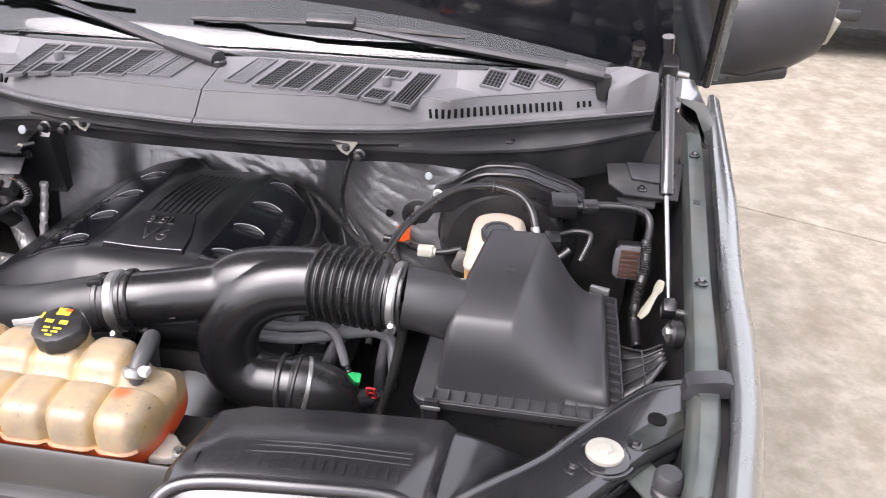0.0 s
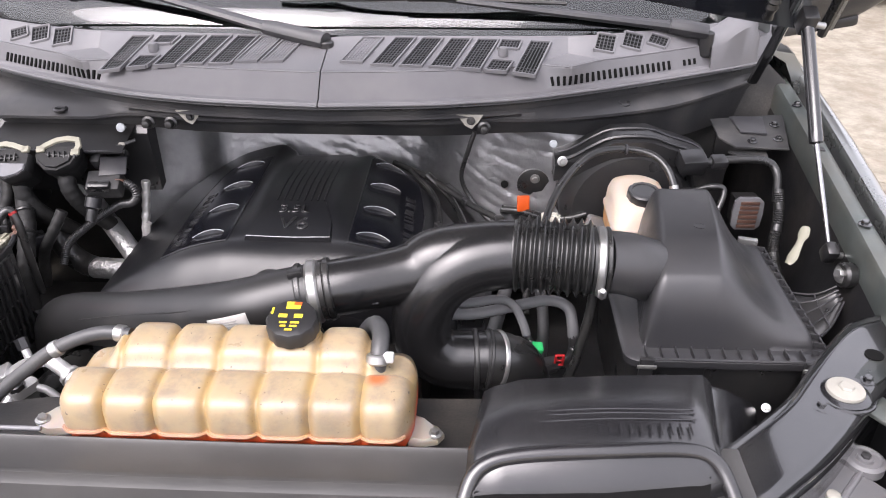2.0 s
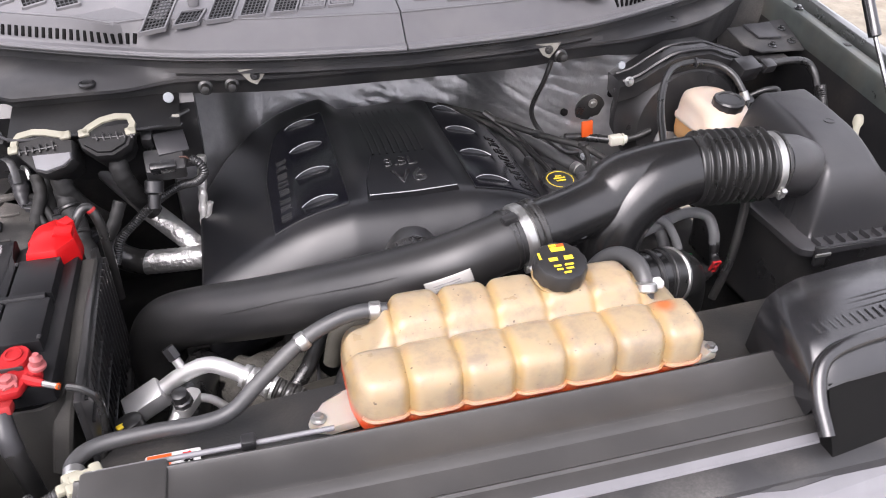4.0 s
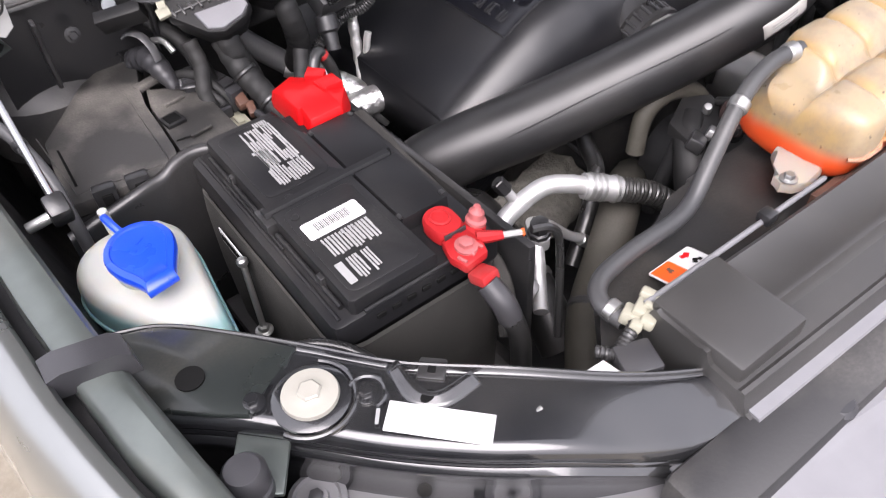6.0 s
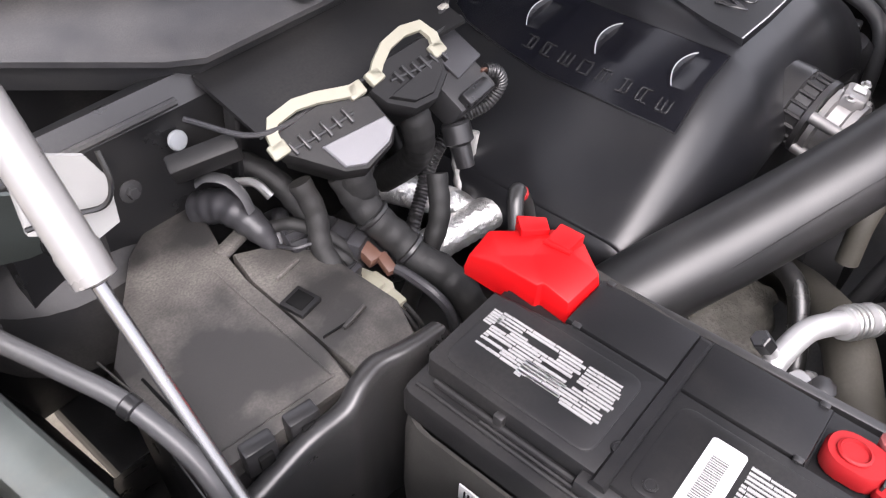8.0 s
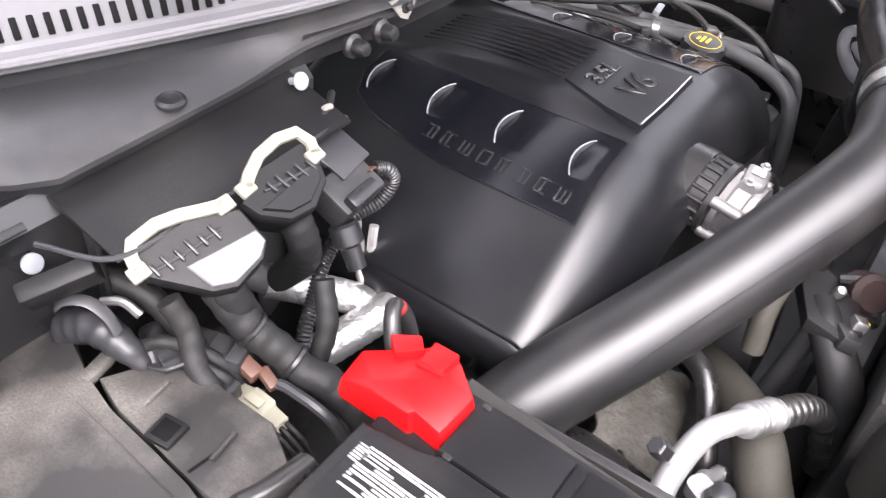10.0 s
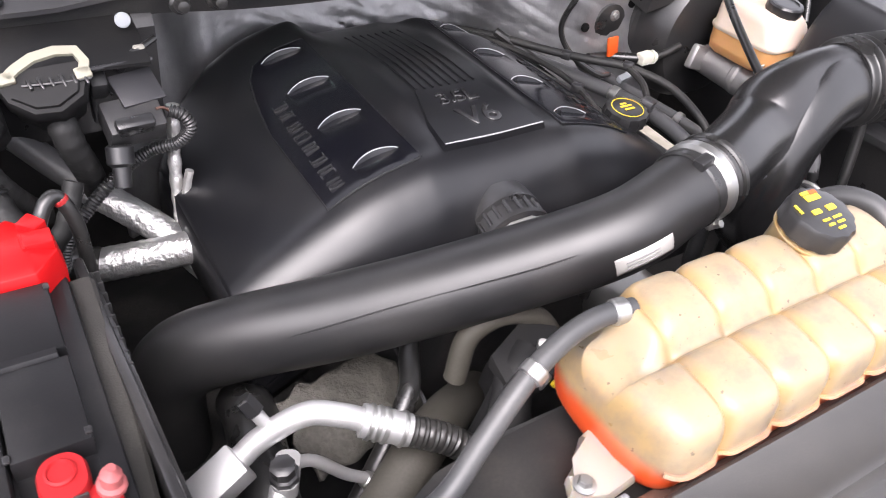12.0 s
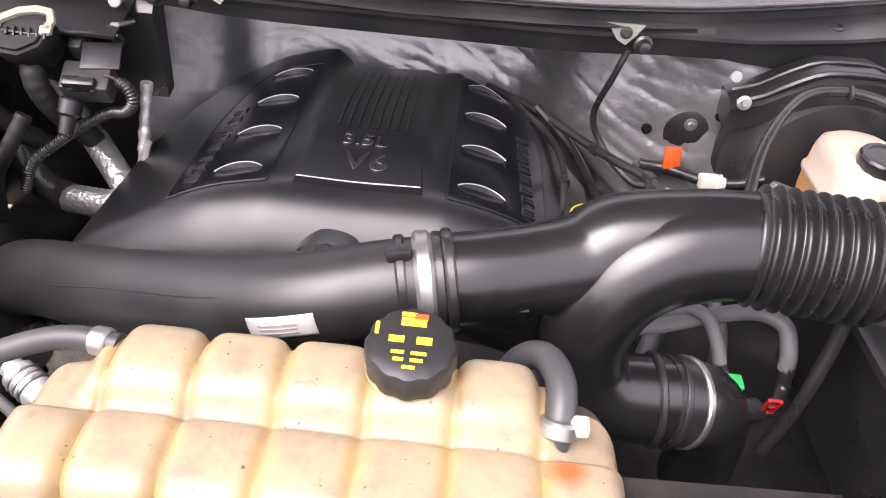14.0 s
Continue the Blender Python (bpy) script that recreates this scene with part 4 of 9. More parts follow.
glass_rows = []
for v in np.linspace(0, 1, 12):
    glass_rows.append([(x, top_y(x) + 0.02 + 0.85 * v, 1.296 + 0.50 * v - 0.05 * v * v) for x in np.linspace(-0.86, 0.86, 25)])
wind = thing("windshield", (0, 1.2, 1.5), "pale green tinted windshield glass", "windshield")
gp = part("pane", skin(B(), glass_rows, loop=False), GLASS, wind)
sol = gp.modifiers.new("thick", "SOLIDIFY")
sol.thickness = 0.005
gp.visible_shadow = False
frit = B()
skin(frit, [[(x, top_y(x) + 0.02 + 0.85 * v, 1.2925 + 0.50 * v - 0.05 * v * v - h) for x in np.linspace(-0.86, 0.86, 25)] for v, h in ((0, 0), (0.05, 0), (0.05, 0.006), (0, 0.006))], loop=False)
part("frit", frit, INK, wind, "black ceramic border")
cab = thing("cab", (0, 1.6, 0.6), "dark cab body behind the windshield", "cab")
for nm, at, size, m in (("dashboard", (0, 1.36, 1.25), (1.66, 0.75, 0.06), DASH), ("bulkhead", (0, 1.02, 0.95), (1.85, 0.06, 0.62), DARK),
                        ("rear_wall", (0, 2.4, 1.3), (1.8, 0.06, 1.3), DASH), ("roof", (0, 2.1, 1.83), (1.66, 0.8, 0.05), PAINT),
                        ("side_wall", (0.93, 1.7, 1.0), (0.05, 1.35, 0.9), PAINT), ("side_wall", (-0.93, 1.7, 1.0), (0.05, 1.35, 0.9), PAINT)):
    bm = B()
    box(bm, at, size, 0.012)
    part(nm, bm, m, cab)
for s in (-1, 1):
    pb = B()
    tube(pb, [(s * 0.90, 0.93, 1.28), (s * 0.87, 1.35, 1.56), (s * 0.80, 1.75, 1.80)], 0.04, 10, 6)
    part("pillar", pb, PAINT, cab)


def wiper(pivot, elbow, head, tip0, tip1):
    t = thing("wiper", pivot, "black windshield wiper resting on the glass", "wiper", "wipers")
    bm = B()
    tube(bm, [(*pivot, 0.020), (*(Vector(pivot).lerp(Vector(elbow), 0.5)), 0.021), (*elbow, 0.019)], 0.012, 10, 5, 0.8)
    part("arm_base", bm, GREYP, t)
    bm = B()
    tube(bm, [(*elbow, 0.018), (*(Vector(elbow).lerp(Vector(head), 0.5)), 0.014), (*head, 0.010)], 0.008, 8, 5, 0.6)
    part("arm", bm, GREYP, t)
    bm = B()
    rod(bm, pivot, (pivot[0], pivot[1], pivot[2] - 0.05), 0.016, 14)
    part("spindle", bm, BLACK, t)
    bm = B()
    mid = Vector(head)
    tube(bm, [(*tip0, 0.006), (*(Vector(tip0).lerp(mid, 0.6)), 0.009), (*(mid + Vector((0, 0.004, 0.0))), 0.010), (*(Vector(tip1).lerp(mid, 0.6)), 0.009), (*tip1, 0.006)], 0.006, 8, 6, 0.7)
    bl = part("blade", bm, DARK, t)
    bm = B()
    box(bm, mid + Vector((0, 0, 0.006)), (0.105, 0.028, 0.018), 0.005, (30, 0, 0))
    part("holder", bm, BLACK, bl)
    return t


wiper((0.778, 0.838, 1.302), (0.70, 0.845, 1.312), (0.205, 0.838, 1.366), (-0.12, 0.872, 1.350), (0.485, 0.868, 1.350))
wiper((0.0, 0.722, 1.306), (-0.13, 0.775, 1.318), (-0.60, 0.935, 1.395), (-0.90, 0.99, 1.40), (-0.28, 0.90, 1.376))

# ---------------------------------------------------------------- raised hood, struts, mirror
hood = thing("hood", (0, 0.75, 1.3), "raised dark truck hood with black underside", "hood")
OPEN = radians(53)


def hood_pt(x, d, lift):
    """Point on the raised hood: d metres forward of the rear edge's corner line, lift above the skin."""
    rear = 0.165 * (1 - min(1, abs(x) / 0.95) ** 2)
    f = max(d, 0) + rear * (1 - d / 1.2)
    h = lift + 0.015 * (1 - (x / 0.97) ** 2)
    return (x * (1 - 0.09 * d), 0.712 - f * math.cos(OPEN) + h * math.sin(OPEN) * 0.6, 1.340 + f * math.sin(OPEN) + h * math.cos(OPEN))


hb = B()
XS = np.linspace(-0.975, 0.975, 27)
skin(hb, [[hood_pt(x, d, 0.0) for x in XS] + [hood_pt(x, d, 0.012) for x in XS[::-1]] for d in np.linspace(0, 1.18, 14)])
part("outer_skin", hb, PAINT, hood)
hb = B()
XS2 = np.linspace(-0.962, 0.962, 27)
skin(hb, [[hood_pt(x, d, -0.004) for x in XS2] + [hood_pt(x, d, -0.004 - 0.034 * min(1, 5 * (0.975 - abs(x))) * k) for x in XS2[::-1]] for d, k in zip(np.linspace(0.0, 1.14, 14), [0.7] + [1] * 12 + [0.7])])
inner = part("inner_panel", hb, UNDER, hood, "glossy black inner hood panel")
for s in (-1, 1):
    edge = B()
    tube(edge, [hood_pt(s * 0.955, d, -0.010) for d in np.linspace(0.0, 1.15, 8)], 0.009, 8, 3)
    part("edge_seal", edge, RUBBER, hood)
    hg = B()
    tube(hg, [(s * 0.90, 0.86, 1.19, 0.012), (s * 0.895, 0.80, 1.26, 0.012), (s * 0.88, 0.70, 1.36, 0.011), (s * 0.86, 0.60, 1.44, 0.011)], 0.012, 8, 6, 0.5)
    part("hinge", hg, BEAM, hood)
    rub = B()
    lathe(rub, [(0.010, 0), (0.013, 0.006), (0.009, 0.012), (0.012, 0.02), (0.008, 0.03), (0.010, 0.045)], (s * 0.815, 0.60, 1.425), (0, 0.5, -1), 12)
    part("bumper", rub, RUBBER, hood)


def strut(s):
    t = thing("gas_strut", (s * 0.90, 0.345, 1.06), "black hood gas strut with bright rod", "strut", "hood struts")
    low, mid, up = Vector((s * 0.899, 0.345, 1.066)), Vector((s * 0.880, 0.452, 1.216)), Vector((s * 0.866, 0.574, 1.392))
    if s < 0:
        low, mid, up = Vector((-0.881, 0.336, 1.078)), Vector((-0.880, 0.436, 1.2230)), Vector((-0.874, 0.560, 1.402))
    bm = B()
    rod(bm, low, mid, 0.0042, 12)
    part("rod", bm, RODM, t, "bright steel piston rod")
    bm = B()
    d = (up - mid).normalized()
    lathe(bm, [(0.006, 0), (0.0115, 0.002), (0.0118, 0.02), (0.0112, 0.022), (0.0112, (up - mid).length - 0.01), (0.009, (up - mid).length)], mid, d, 16)
    # left cylinder: paler copy, its sky reflection put into the base colour
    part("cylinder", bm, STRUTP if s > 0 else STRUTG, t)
    for q, w in ((low, 1), (up, 1.25)):
        bm = B()
        box(bm, q, (0.022 * w, 0.026 * w, 0.034 * w), 0.005, (30, 0, 0))
        sock = part("socket", bm, BLACK, t)
        bm = B()
        rod(bm, q + Vector((s * 0.004, 0, -0.004)), q + Vector((s * 0.034, 0.004, -0.01)), 0.006, 10)
        part("ball_stud", bm, STEEL, sock)
    return t


strut(1)
strut(-1)

mirror = thing("side_mirror", (1.15, 1.15, 1.2), "dark grey door mirror housing with amber lamp", "mirror")
mb = B()
skin(mb, [[(1.03 + 0.235 * u, 1.12 + 0.10 * a, 1.26 + 0.28 * u * 0.25 + 0.13 * b + 0.10) for a, b in
           [(math.cos(w) * k, math.sin(w) * k) for w in np.linspace(0, 2 * math.pi, 20, endpoint=False)]] for u, k in ((0, 0.55), (0.06, 0.9), (0.3, 1.05), (0.7, 1.05), (0.93, 0.9), (1.0, 0.5))])
part("housing", mb, GREYP, mirror)
mb = B()
box(mb, (1.10, 1.13, 1.255), (0.20, 0.10, 0.035), 0.012, (0, -10, 0))
part("foot", mb, BLACK, mirror)
mb = B()
box(mb, (1.25, 1.06, 1.375), (0.03, 0.02, 0.06), 0.006, (0, 20, -40))
part("marker_lamp", mb, IVORY, mirror, "pale side marker lamp")

hp = thing("hinge_plate", (-0.845, 0.56, 1.15), "pale grey plastic plate behind the hood strut", "plate")
pl_ = B()
skin(pl_, [[(x, y + d, z) for x, y, z in ((-0.868, 0.545, 1.240), (-0.832, 0.520, 1.232), (-0.826, 0.513, 1.215), (-0.829, 0.513, 1.182), (-0.840, 0.525, 1.168), (-0.870, 0.555, 1.172))] for d in (0.0, 0.004)])
part("sheet", pl_, PALEP, hp)
pl_ = B()
tube(pl_, [(-0.872, 0.545, 1.185), (-0.850, 0.525, 1.195), (-0.835, 0.512, 1.200), (-0.828, 0.508, 1.215), (-0.826, 0.515, 1.235)], 0.0018, 6, 5)
part("cord", pl_, RUBBER, hp)
pl_ = B()
skin(pl_, [[(x, y + d, z) for x, y, z in ((-0.935, 0.60, 1.215), (-0.868, 0.555, 1.205), (-0.850, 0.560, 1.165), (-0.836, 0.585, 1.125), (-0.860, 0.62, 1.10), (-0.935, 0.66, 1.10))] for d in (0.0, 0.005)])
part("bracket", pl_, APRON, hp)
pl_ = B()
lathe(pl_, [(0.011, 0), (0.011, 0.002), (0.008, 0.0025)], (-0.852, 0.578, 1.140), (0.4, -0.85, 0.1), 18)
part("hole", pl_, INK, hp)

# black inner panel closing the fender behind the strut, with the fender's rear top
for s in (-1, 1):
    ip = B()
    skin(ip, [[(s * x, y, z) for x, z in ((0.86, 1.0), (0.86, 1.235), (0.90, 1.232), (0.945, 1.215), (0.985, 1.18), (1.02, 1.14), (1.03, 1.0))] for y in (0.905, 0.915)])
    part("hinge_panel", ip, DARK, truck, "black inner panel by the hood hinge")
    ft = B()
    skin(ft, [[(s * (0.93 + 0.02 * k), y, 1.245 - 0.01 * k), (s * 1.0, y, 1.235), (s * 1.045, y, 1.17), (s * 1.06, y, 1.0), (s * 1.03, y, 1.0), (s * 1.015, y, 1.16), (s * 0.985, y, 1.215)] for k, y in ((0, 0.92), (0, 1.1), (0, 1.35))])
    part("fender_rear", ft, PAINT, truck)

# parked car behind
car = thing("parked_car", (3.6, 7.6, 0), "dark grey car parked on the concrete", "car")
cbm = B()
skin(cbm, [[(x, 7.6 + w * 0.9, z) for w, z in ((-1, 0.28), (-1.03, 0.5), (-1.0, 0.78), (-0.85, 0.95), (0.85, 0.95), (1.0, 0.78), (1.03, 0.5), (1, 0.28))] for x in np.linspace(1.4, 6.1, 12)])
part("body", cbm, UNDER, car)
cbm = B()
skin(cbm, [[(x, 7.6 + w, z) for w, z in ((-0.85, 0.94), (-0.62, 1.5), (0.62, 1.5), (0.85, 0.94))] for x in (2.4, 5.2)])
part("cabin", cbm, INK, car)
for x, y in ((2.2, 6.75), (5.0, 6.75), (2.2, 8.45), (5.0, 8.45)):
    cbm = B()
    lathe(cbm, [(0.2, -0.1), (0.33, -0.09), (0.34, 0.09), (0.2, 0.1)], (x, y, 0.335), (0, 1, 0), 24)
    wh = part("wheel", cbm, RUBBER, car)
    cbm = B()
    lathe(cbm, [(0.21, -0.11), (0.05, -0.105), (0.05, 0.105), (0.21, 0.11)], (x, y, 0.335), (0, 1, 0), 16)
    part("rim", cbm, ALU, wh)
cbm = B()
box(cbm, (3.12, 6.69, 0.40), (0.30, 0.05, 0.10), 0.02)
part("fog_lamp", cbm, BLACK, car)

# ---------------------------------------------------------------- firewall
fire = thing("firewall", (0, 0.7, 0.8), "black steel firewall with crinkled silver insulation", "firewall")
fb = B()
box(fb, (0, 0.925, 0.90), (1.8, 0.03, 0.62), 0.004)
part("panel", fb, DARK, fire)
random.seed(12)
FOIL_Y = [(-0.46, 0.745), (-0.34, 0.80), (-0.24, 0.885), (0.13, 0.885), (0.27, 0.76), (0.36, 0.70), (0.54, 0.69)]
FOIL_Y = [tuple(q) for q in spline(FOIL_Y, 8)]
fb = B()
rows = []
for z in np.linspace(0.78, 1.165, 84):
    row = []
    for x in np.linspace(-0.44, 0.53, 190):
        d = x * 0.8 + z * 1.5
        k = 0.18 + 0.82 * max(0, min(1, (x + 0.22) / 0.22))
        w = noise.noise(Vector((x * 7, z * 6, 1))) * 0.006 - k * (abs(noise.noise(Vector((d * 11, (z - x) * 3.2, 5)))) * 0.0050 + abs(noise.noise(Vector((d * 25, (z - x) * 8, 8)))) * 0.0034 + abs(noise.noise(Vector((d * 56, (z - x) * 22, 3)))) * 0.0018)
        row.append((x, lerp_table(FOIL_Y, x) + 0.020 + w - (1.165 - z) * (0.14 + 0.12 * max(0, min(1, (0.3 - abs(x + 0.05)) / 0.1))), z))
    rows.append(row)
skin(fb, rows, loop=False)
bmesh.ops.triangulate(fb, faces=fb.faces[:])
pad = part("insulation", fb, FOIL, fire, "crinkled silver foil insulation", sharp=24)
pad.modifiers.new("thick", "SOLIDIFY").thickness = 0.012
for x, z in ((0.365, 1.02), (0.47, 1.05)):
    hb = B()
    lathe(hb, [(0.008, 0), (0.008, 0.004), (0.005, 0.005)], (x, 0.700 - (1.165 - z) * 0.14, z), (0, -1, 0.15), 16)
    part("grommet", hb, INK, fire)

# brackets and pins along the cowl support
for x in (-0.261, 0.290):
    t = thing("cowl_clip", (x, 0.612, 1.16), "small pale triangular metal clip on the cowl support", "clip", "cowl clips")
    bm = B()
    skin(bm, [[(x - 0.026, y, 1.195), (x + 0.026, y, 1.195), (x + 0.016, y, 1.180), (x + 0.004, y, 1.166), (x - 0.008, y, 1.172)] for y in (0.6185, 0.6215)])
    part("plate", bm, PINM, t)
    bolt((x + 0.002, 0.6185, 1.183), (0, -1, 0), 0.005, DARK, t)
for x in (-0.345, -0.30, 0.318):
    t = thing("cowl_bolt", (x, 0.62, 1.17), "dark hex bolt with rubber washer", "bolt", "cowl bolts")
    bm = B()
    lathe(bm, [(0.013, 0), (0.013, 0.005), (0.009, 0.008), (0.009, 0.016), (0.007, 0.022), (0.003, 0.023)], (x, 0.623, 1.168), (0, -1, 0.1), 14)
    part("head", bm, RUBBER, t)
for x, y, z in ((-0.410, 0.631, 1.152), (-0.703, 0.653, 1.103), (0.455, 0.625, 1.135)):
    t = thing("push_pin", (x, y, z), "round white plastic push pin", "fastener", "white push pins")
    bm = B()
    lathe(bm, [(0.0092 if x < 0 else 0.008, -0.002), (0.0092 if x < 0 else 0.008, 0.0), (0.0080 if x < 0 else 0.007, 0.0012), (0.004, 0.0016)], (x, y, z), (0, -1, 0.35), 18)
    part("head", bm, PINW, t)
    bm = B()
    rod(bm, (x, y + 0.001, z), (x, y + 0.016, z - 0.006), 0.004, 8)
    part("stem", bm, PINW, t)
# black carrier panel behind the connectors
cp = thing("module_bracket", (-0.58, 0.66, 1.0), "black plastic carrier bracket under the cowl", "bracket")
cb = B()
skin(cb, [[(x, 0.672 + 0.03 * abs(x + 0.5), 1.0 + 0.02 * x), (x, 0.652 + 0.03 * abs(x + 0.5), 1.13), (x, 0.668 + 0.03 * abs(x + 0.5), 1.15), (x, 0.70, 1.14), (x, 0.70, 1.0)] for x in np.linspace(-0.86, -0.37, 12)])
part("panel", cb, BLACK, cp)
for x in (-0.80, -0.66, -0.46):
    rb = B()
    box(rb, (x, 0.632 + 0.03 * abs(x + 0.5), 1.075), (0.006, 0.016, 0.10), 0.002, (8, 0, 0))
    part("rib", rb, BLACK, cp)
for x, z in ((-0.76, 1.085), (-0.60, 1.10), (-0.42, 1.09)):
    bolt((x, 0.640 + 0.03 * abs(x + 0.5), z), (0, -1, 0.15), 0.006, DARK, cp)
sl_ = B()
skin(sl_, [[(x, 0.666, 1.146), (x, 0.584 - 0.01 * (x + 0.655), 1.1235 - 0.015 * (x + 0.655)), (x, 0.582, 1.1195 - 0.015 * (x + 0.655)), (x, 0.666, 1.140)] for x in np.linspace(-0.668, -0.395, 12)])
part("sloping_plate", sl_, PLUGP, cp)
sl_ = B()
tube(sl_, [(-0.700, 0.640, 1.130), (-0.668, 0.586, 1.1225), (-0.60, 0.580, 1.1220), (-0.50, 0.580, 1.1205), (-0.392, 0.590, 1.1185)], 0.0026, 8, 6)
part("plate_lip", sl_, GREYP, cp)
sl_ = B()
box(sl_, (-0.700, 0.622, 1.098), (0.062, 0.018, 0.030), 0.003, (30, -10, -26))
part("side_tab", sl_, PLUGP, cp)
lp = B()
tube(lp, [(x, 0.640 + 0.03 * abs(x + 0.5), 1.145) for x in np.linspace(-0.86, -0.70, 5)], 0.004, 8, 3)
part("top_lip", lp, DARK, cp)

# ---------------------------------------------------------------- engine cover
cover = thing("engine_cover", (-0.03, 0.55, 0.85), "glossy black moulded engine cover with V6 lettering", "engine cover")


COVER_BACK = [(-0.40, 0.66), (-0.335, 0.775), (-0.275, 0.822), (-0.22, 0.838), (-0.17, 0.845), (-0.112, 0.848), (-0.106, 0.850), (-0.100, 0.822), (0.012, 0.838), (0.020, 0.842), (0.030, 0.825), (0.10, 0.775), (0.163, 0.728), (0.22, 0.672), (0.285, 0.59)]
SIDE_Z = [tuple(q) for q in spline([(-0.05, 1.0405), (0.0, 1.041), (0.09, 1.0425), (0.123, 1.0395), (0.184, 1.0240), (0.231, 1.0035), (0.28, 0.977), (0.337, 0.944), (0.37, 0.922)], 6)]
HUMP = [tuple(q) for q in spline([(0.30, 0.0), (0.385, 0.0), (0.46, 0.010), (0.52, 0.0155), (0.60, 0.014), (0.70, 0.004), (0.80, -0.016), (0.86, -0.024)], 6)]


def ease(v):
    v = max(0.0, min(1.0, v))
    return v * v * (3 - 2 * v)


def roll_y(u):
    """Where the front of the cover begins to roll down, and how far it rolls."""
    a = max(0.0, abs(u) - 0.15)
    return 0.398 - 0.08 * a, 0.100 - 0.08 * a


def cover_z(x, y):
    """Height of the moulded cover at a plan position."""
    u = x + 0.03
    top = lerp_table(SIDE_Z, abs(u)) + lerp_table(HUMP, y) * (1 - ease((abs(u) - 0.070) / 0.036))
    yf, r = roll_y(u)
    d = min(0.993, max(0.0, (yf - y) / r))
    b = max(0.0, (y - lerp_table(COVER_BACK, x) + 0.035) / 0.035)
    return top - 0.036 * (1 - math.sqrt(1 - d * d)) - 0.070 * d ** 2.3 - 0.02 * b * b


# glossy pads that carry the louvres: centre of the louvres, inner and outer edges
PADS = ((-0.184, -0.264, -0.138, 1), (0.120, 0.078, 0.204, 1))


def pad_front(x):
    return 0.3835 - 0.06 * max(0, abs(x + 0.03) - 0.16)


def pad_back(x):
    return lerp_table([(0.108, 0.748), (0.16, 0.746), (0.195, 0.728), (0.212, 0.695), (0.225, 0.63), (0.234, 0.56)], abs(x + 0.03))


def in_pad(x, y):
    return 1.0 if any(x0 + 0.012 < x < x1 - 0.012 and pad_front(x) + 0.012 < y < pad_back(x) - 0.010 for xc, x0, x1, w in PADS) else 0.0


bm = B()
rows = []
for x in np.linspace(-0.03 - 0.362, -0.03 + 0.305, 140):
    u = x + 0.03
    yf, r = roll_y(u)
    y0 = yf - 0.993 * r
    y1 = lerp_table(COVER_BACK, x)
    run = list(y0 + (0.402 - y0) * (1 - np.cos(np.linspace(0, math.pi / 2, 18)))) + list(np.linspace(0.404, max(0.42, y1 - 0.036), 70)) + list(np.linspace(max(0.424, y1 - 0.03), max(0.43, y1), 7))
    rows.append([(x, y, cover_z(x, y) - 0.010 * in_pad(x, y)) for y in run])
skin(bm, rows, loop=False)
shell = part("shell", bm, COVER, cover, sharp=50)
shell.modifiers.new("thick", "SOLIDIFY").thickness = 0.004
sk = B()
rim = rows[0] + [r[-1] for r in rows[1:-1]] + rows[-1][::-1] + [r[0] for r in rows[-2:0:-1]]
skin(sk, [rim, [(q[0] * 1.006, q[1] + (0.012 if q[1] < 0.4 else 0.004), q[2] - 0.04) for q in rim], [(q[0] * 1.01, q[1] + (0.03 if q[1] < 0.4 else 0.006), q[2] - 0.075) for q in rim]], True, False, False)
skirt = part("skirt", sk, COVER, cover)
skirt.modifiers.new("thick", "SOLIDIFY").thickness = 0.003


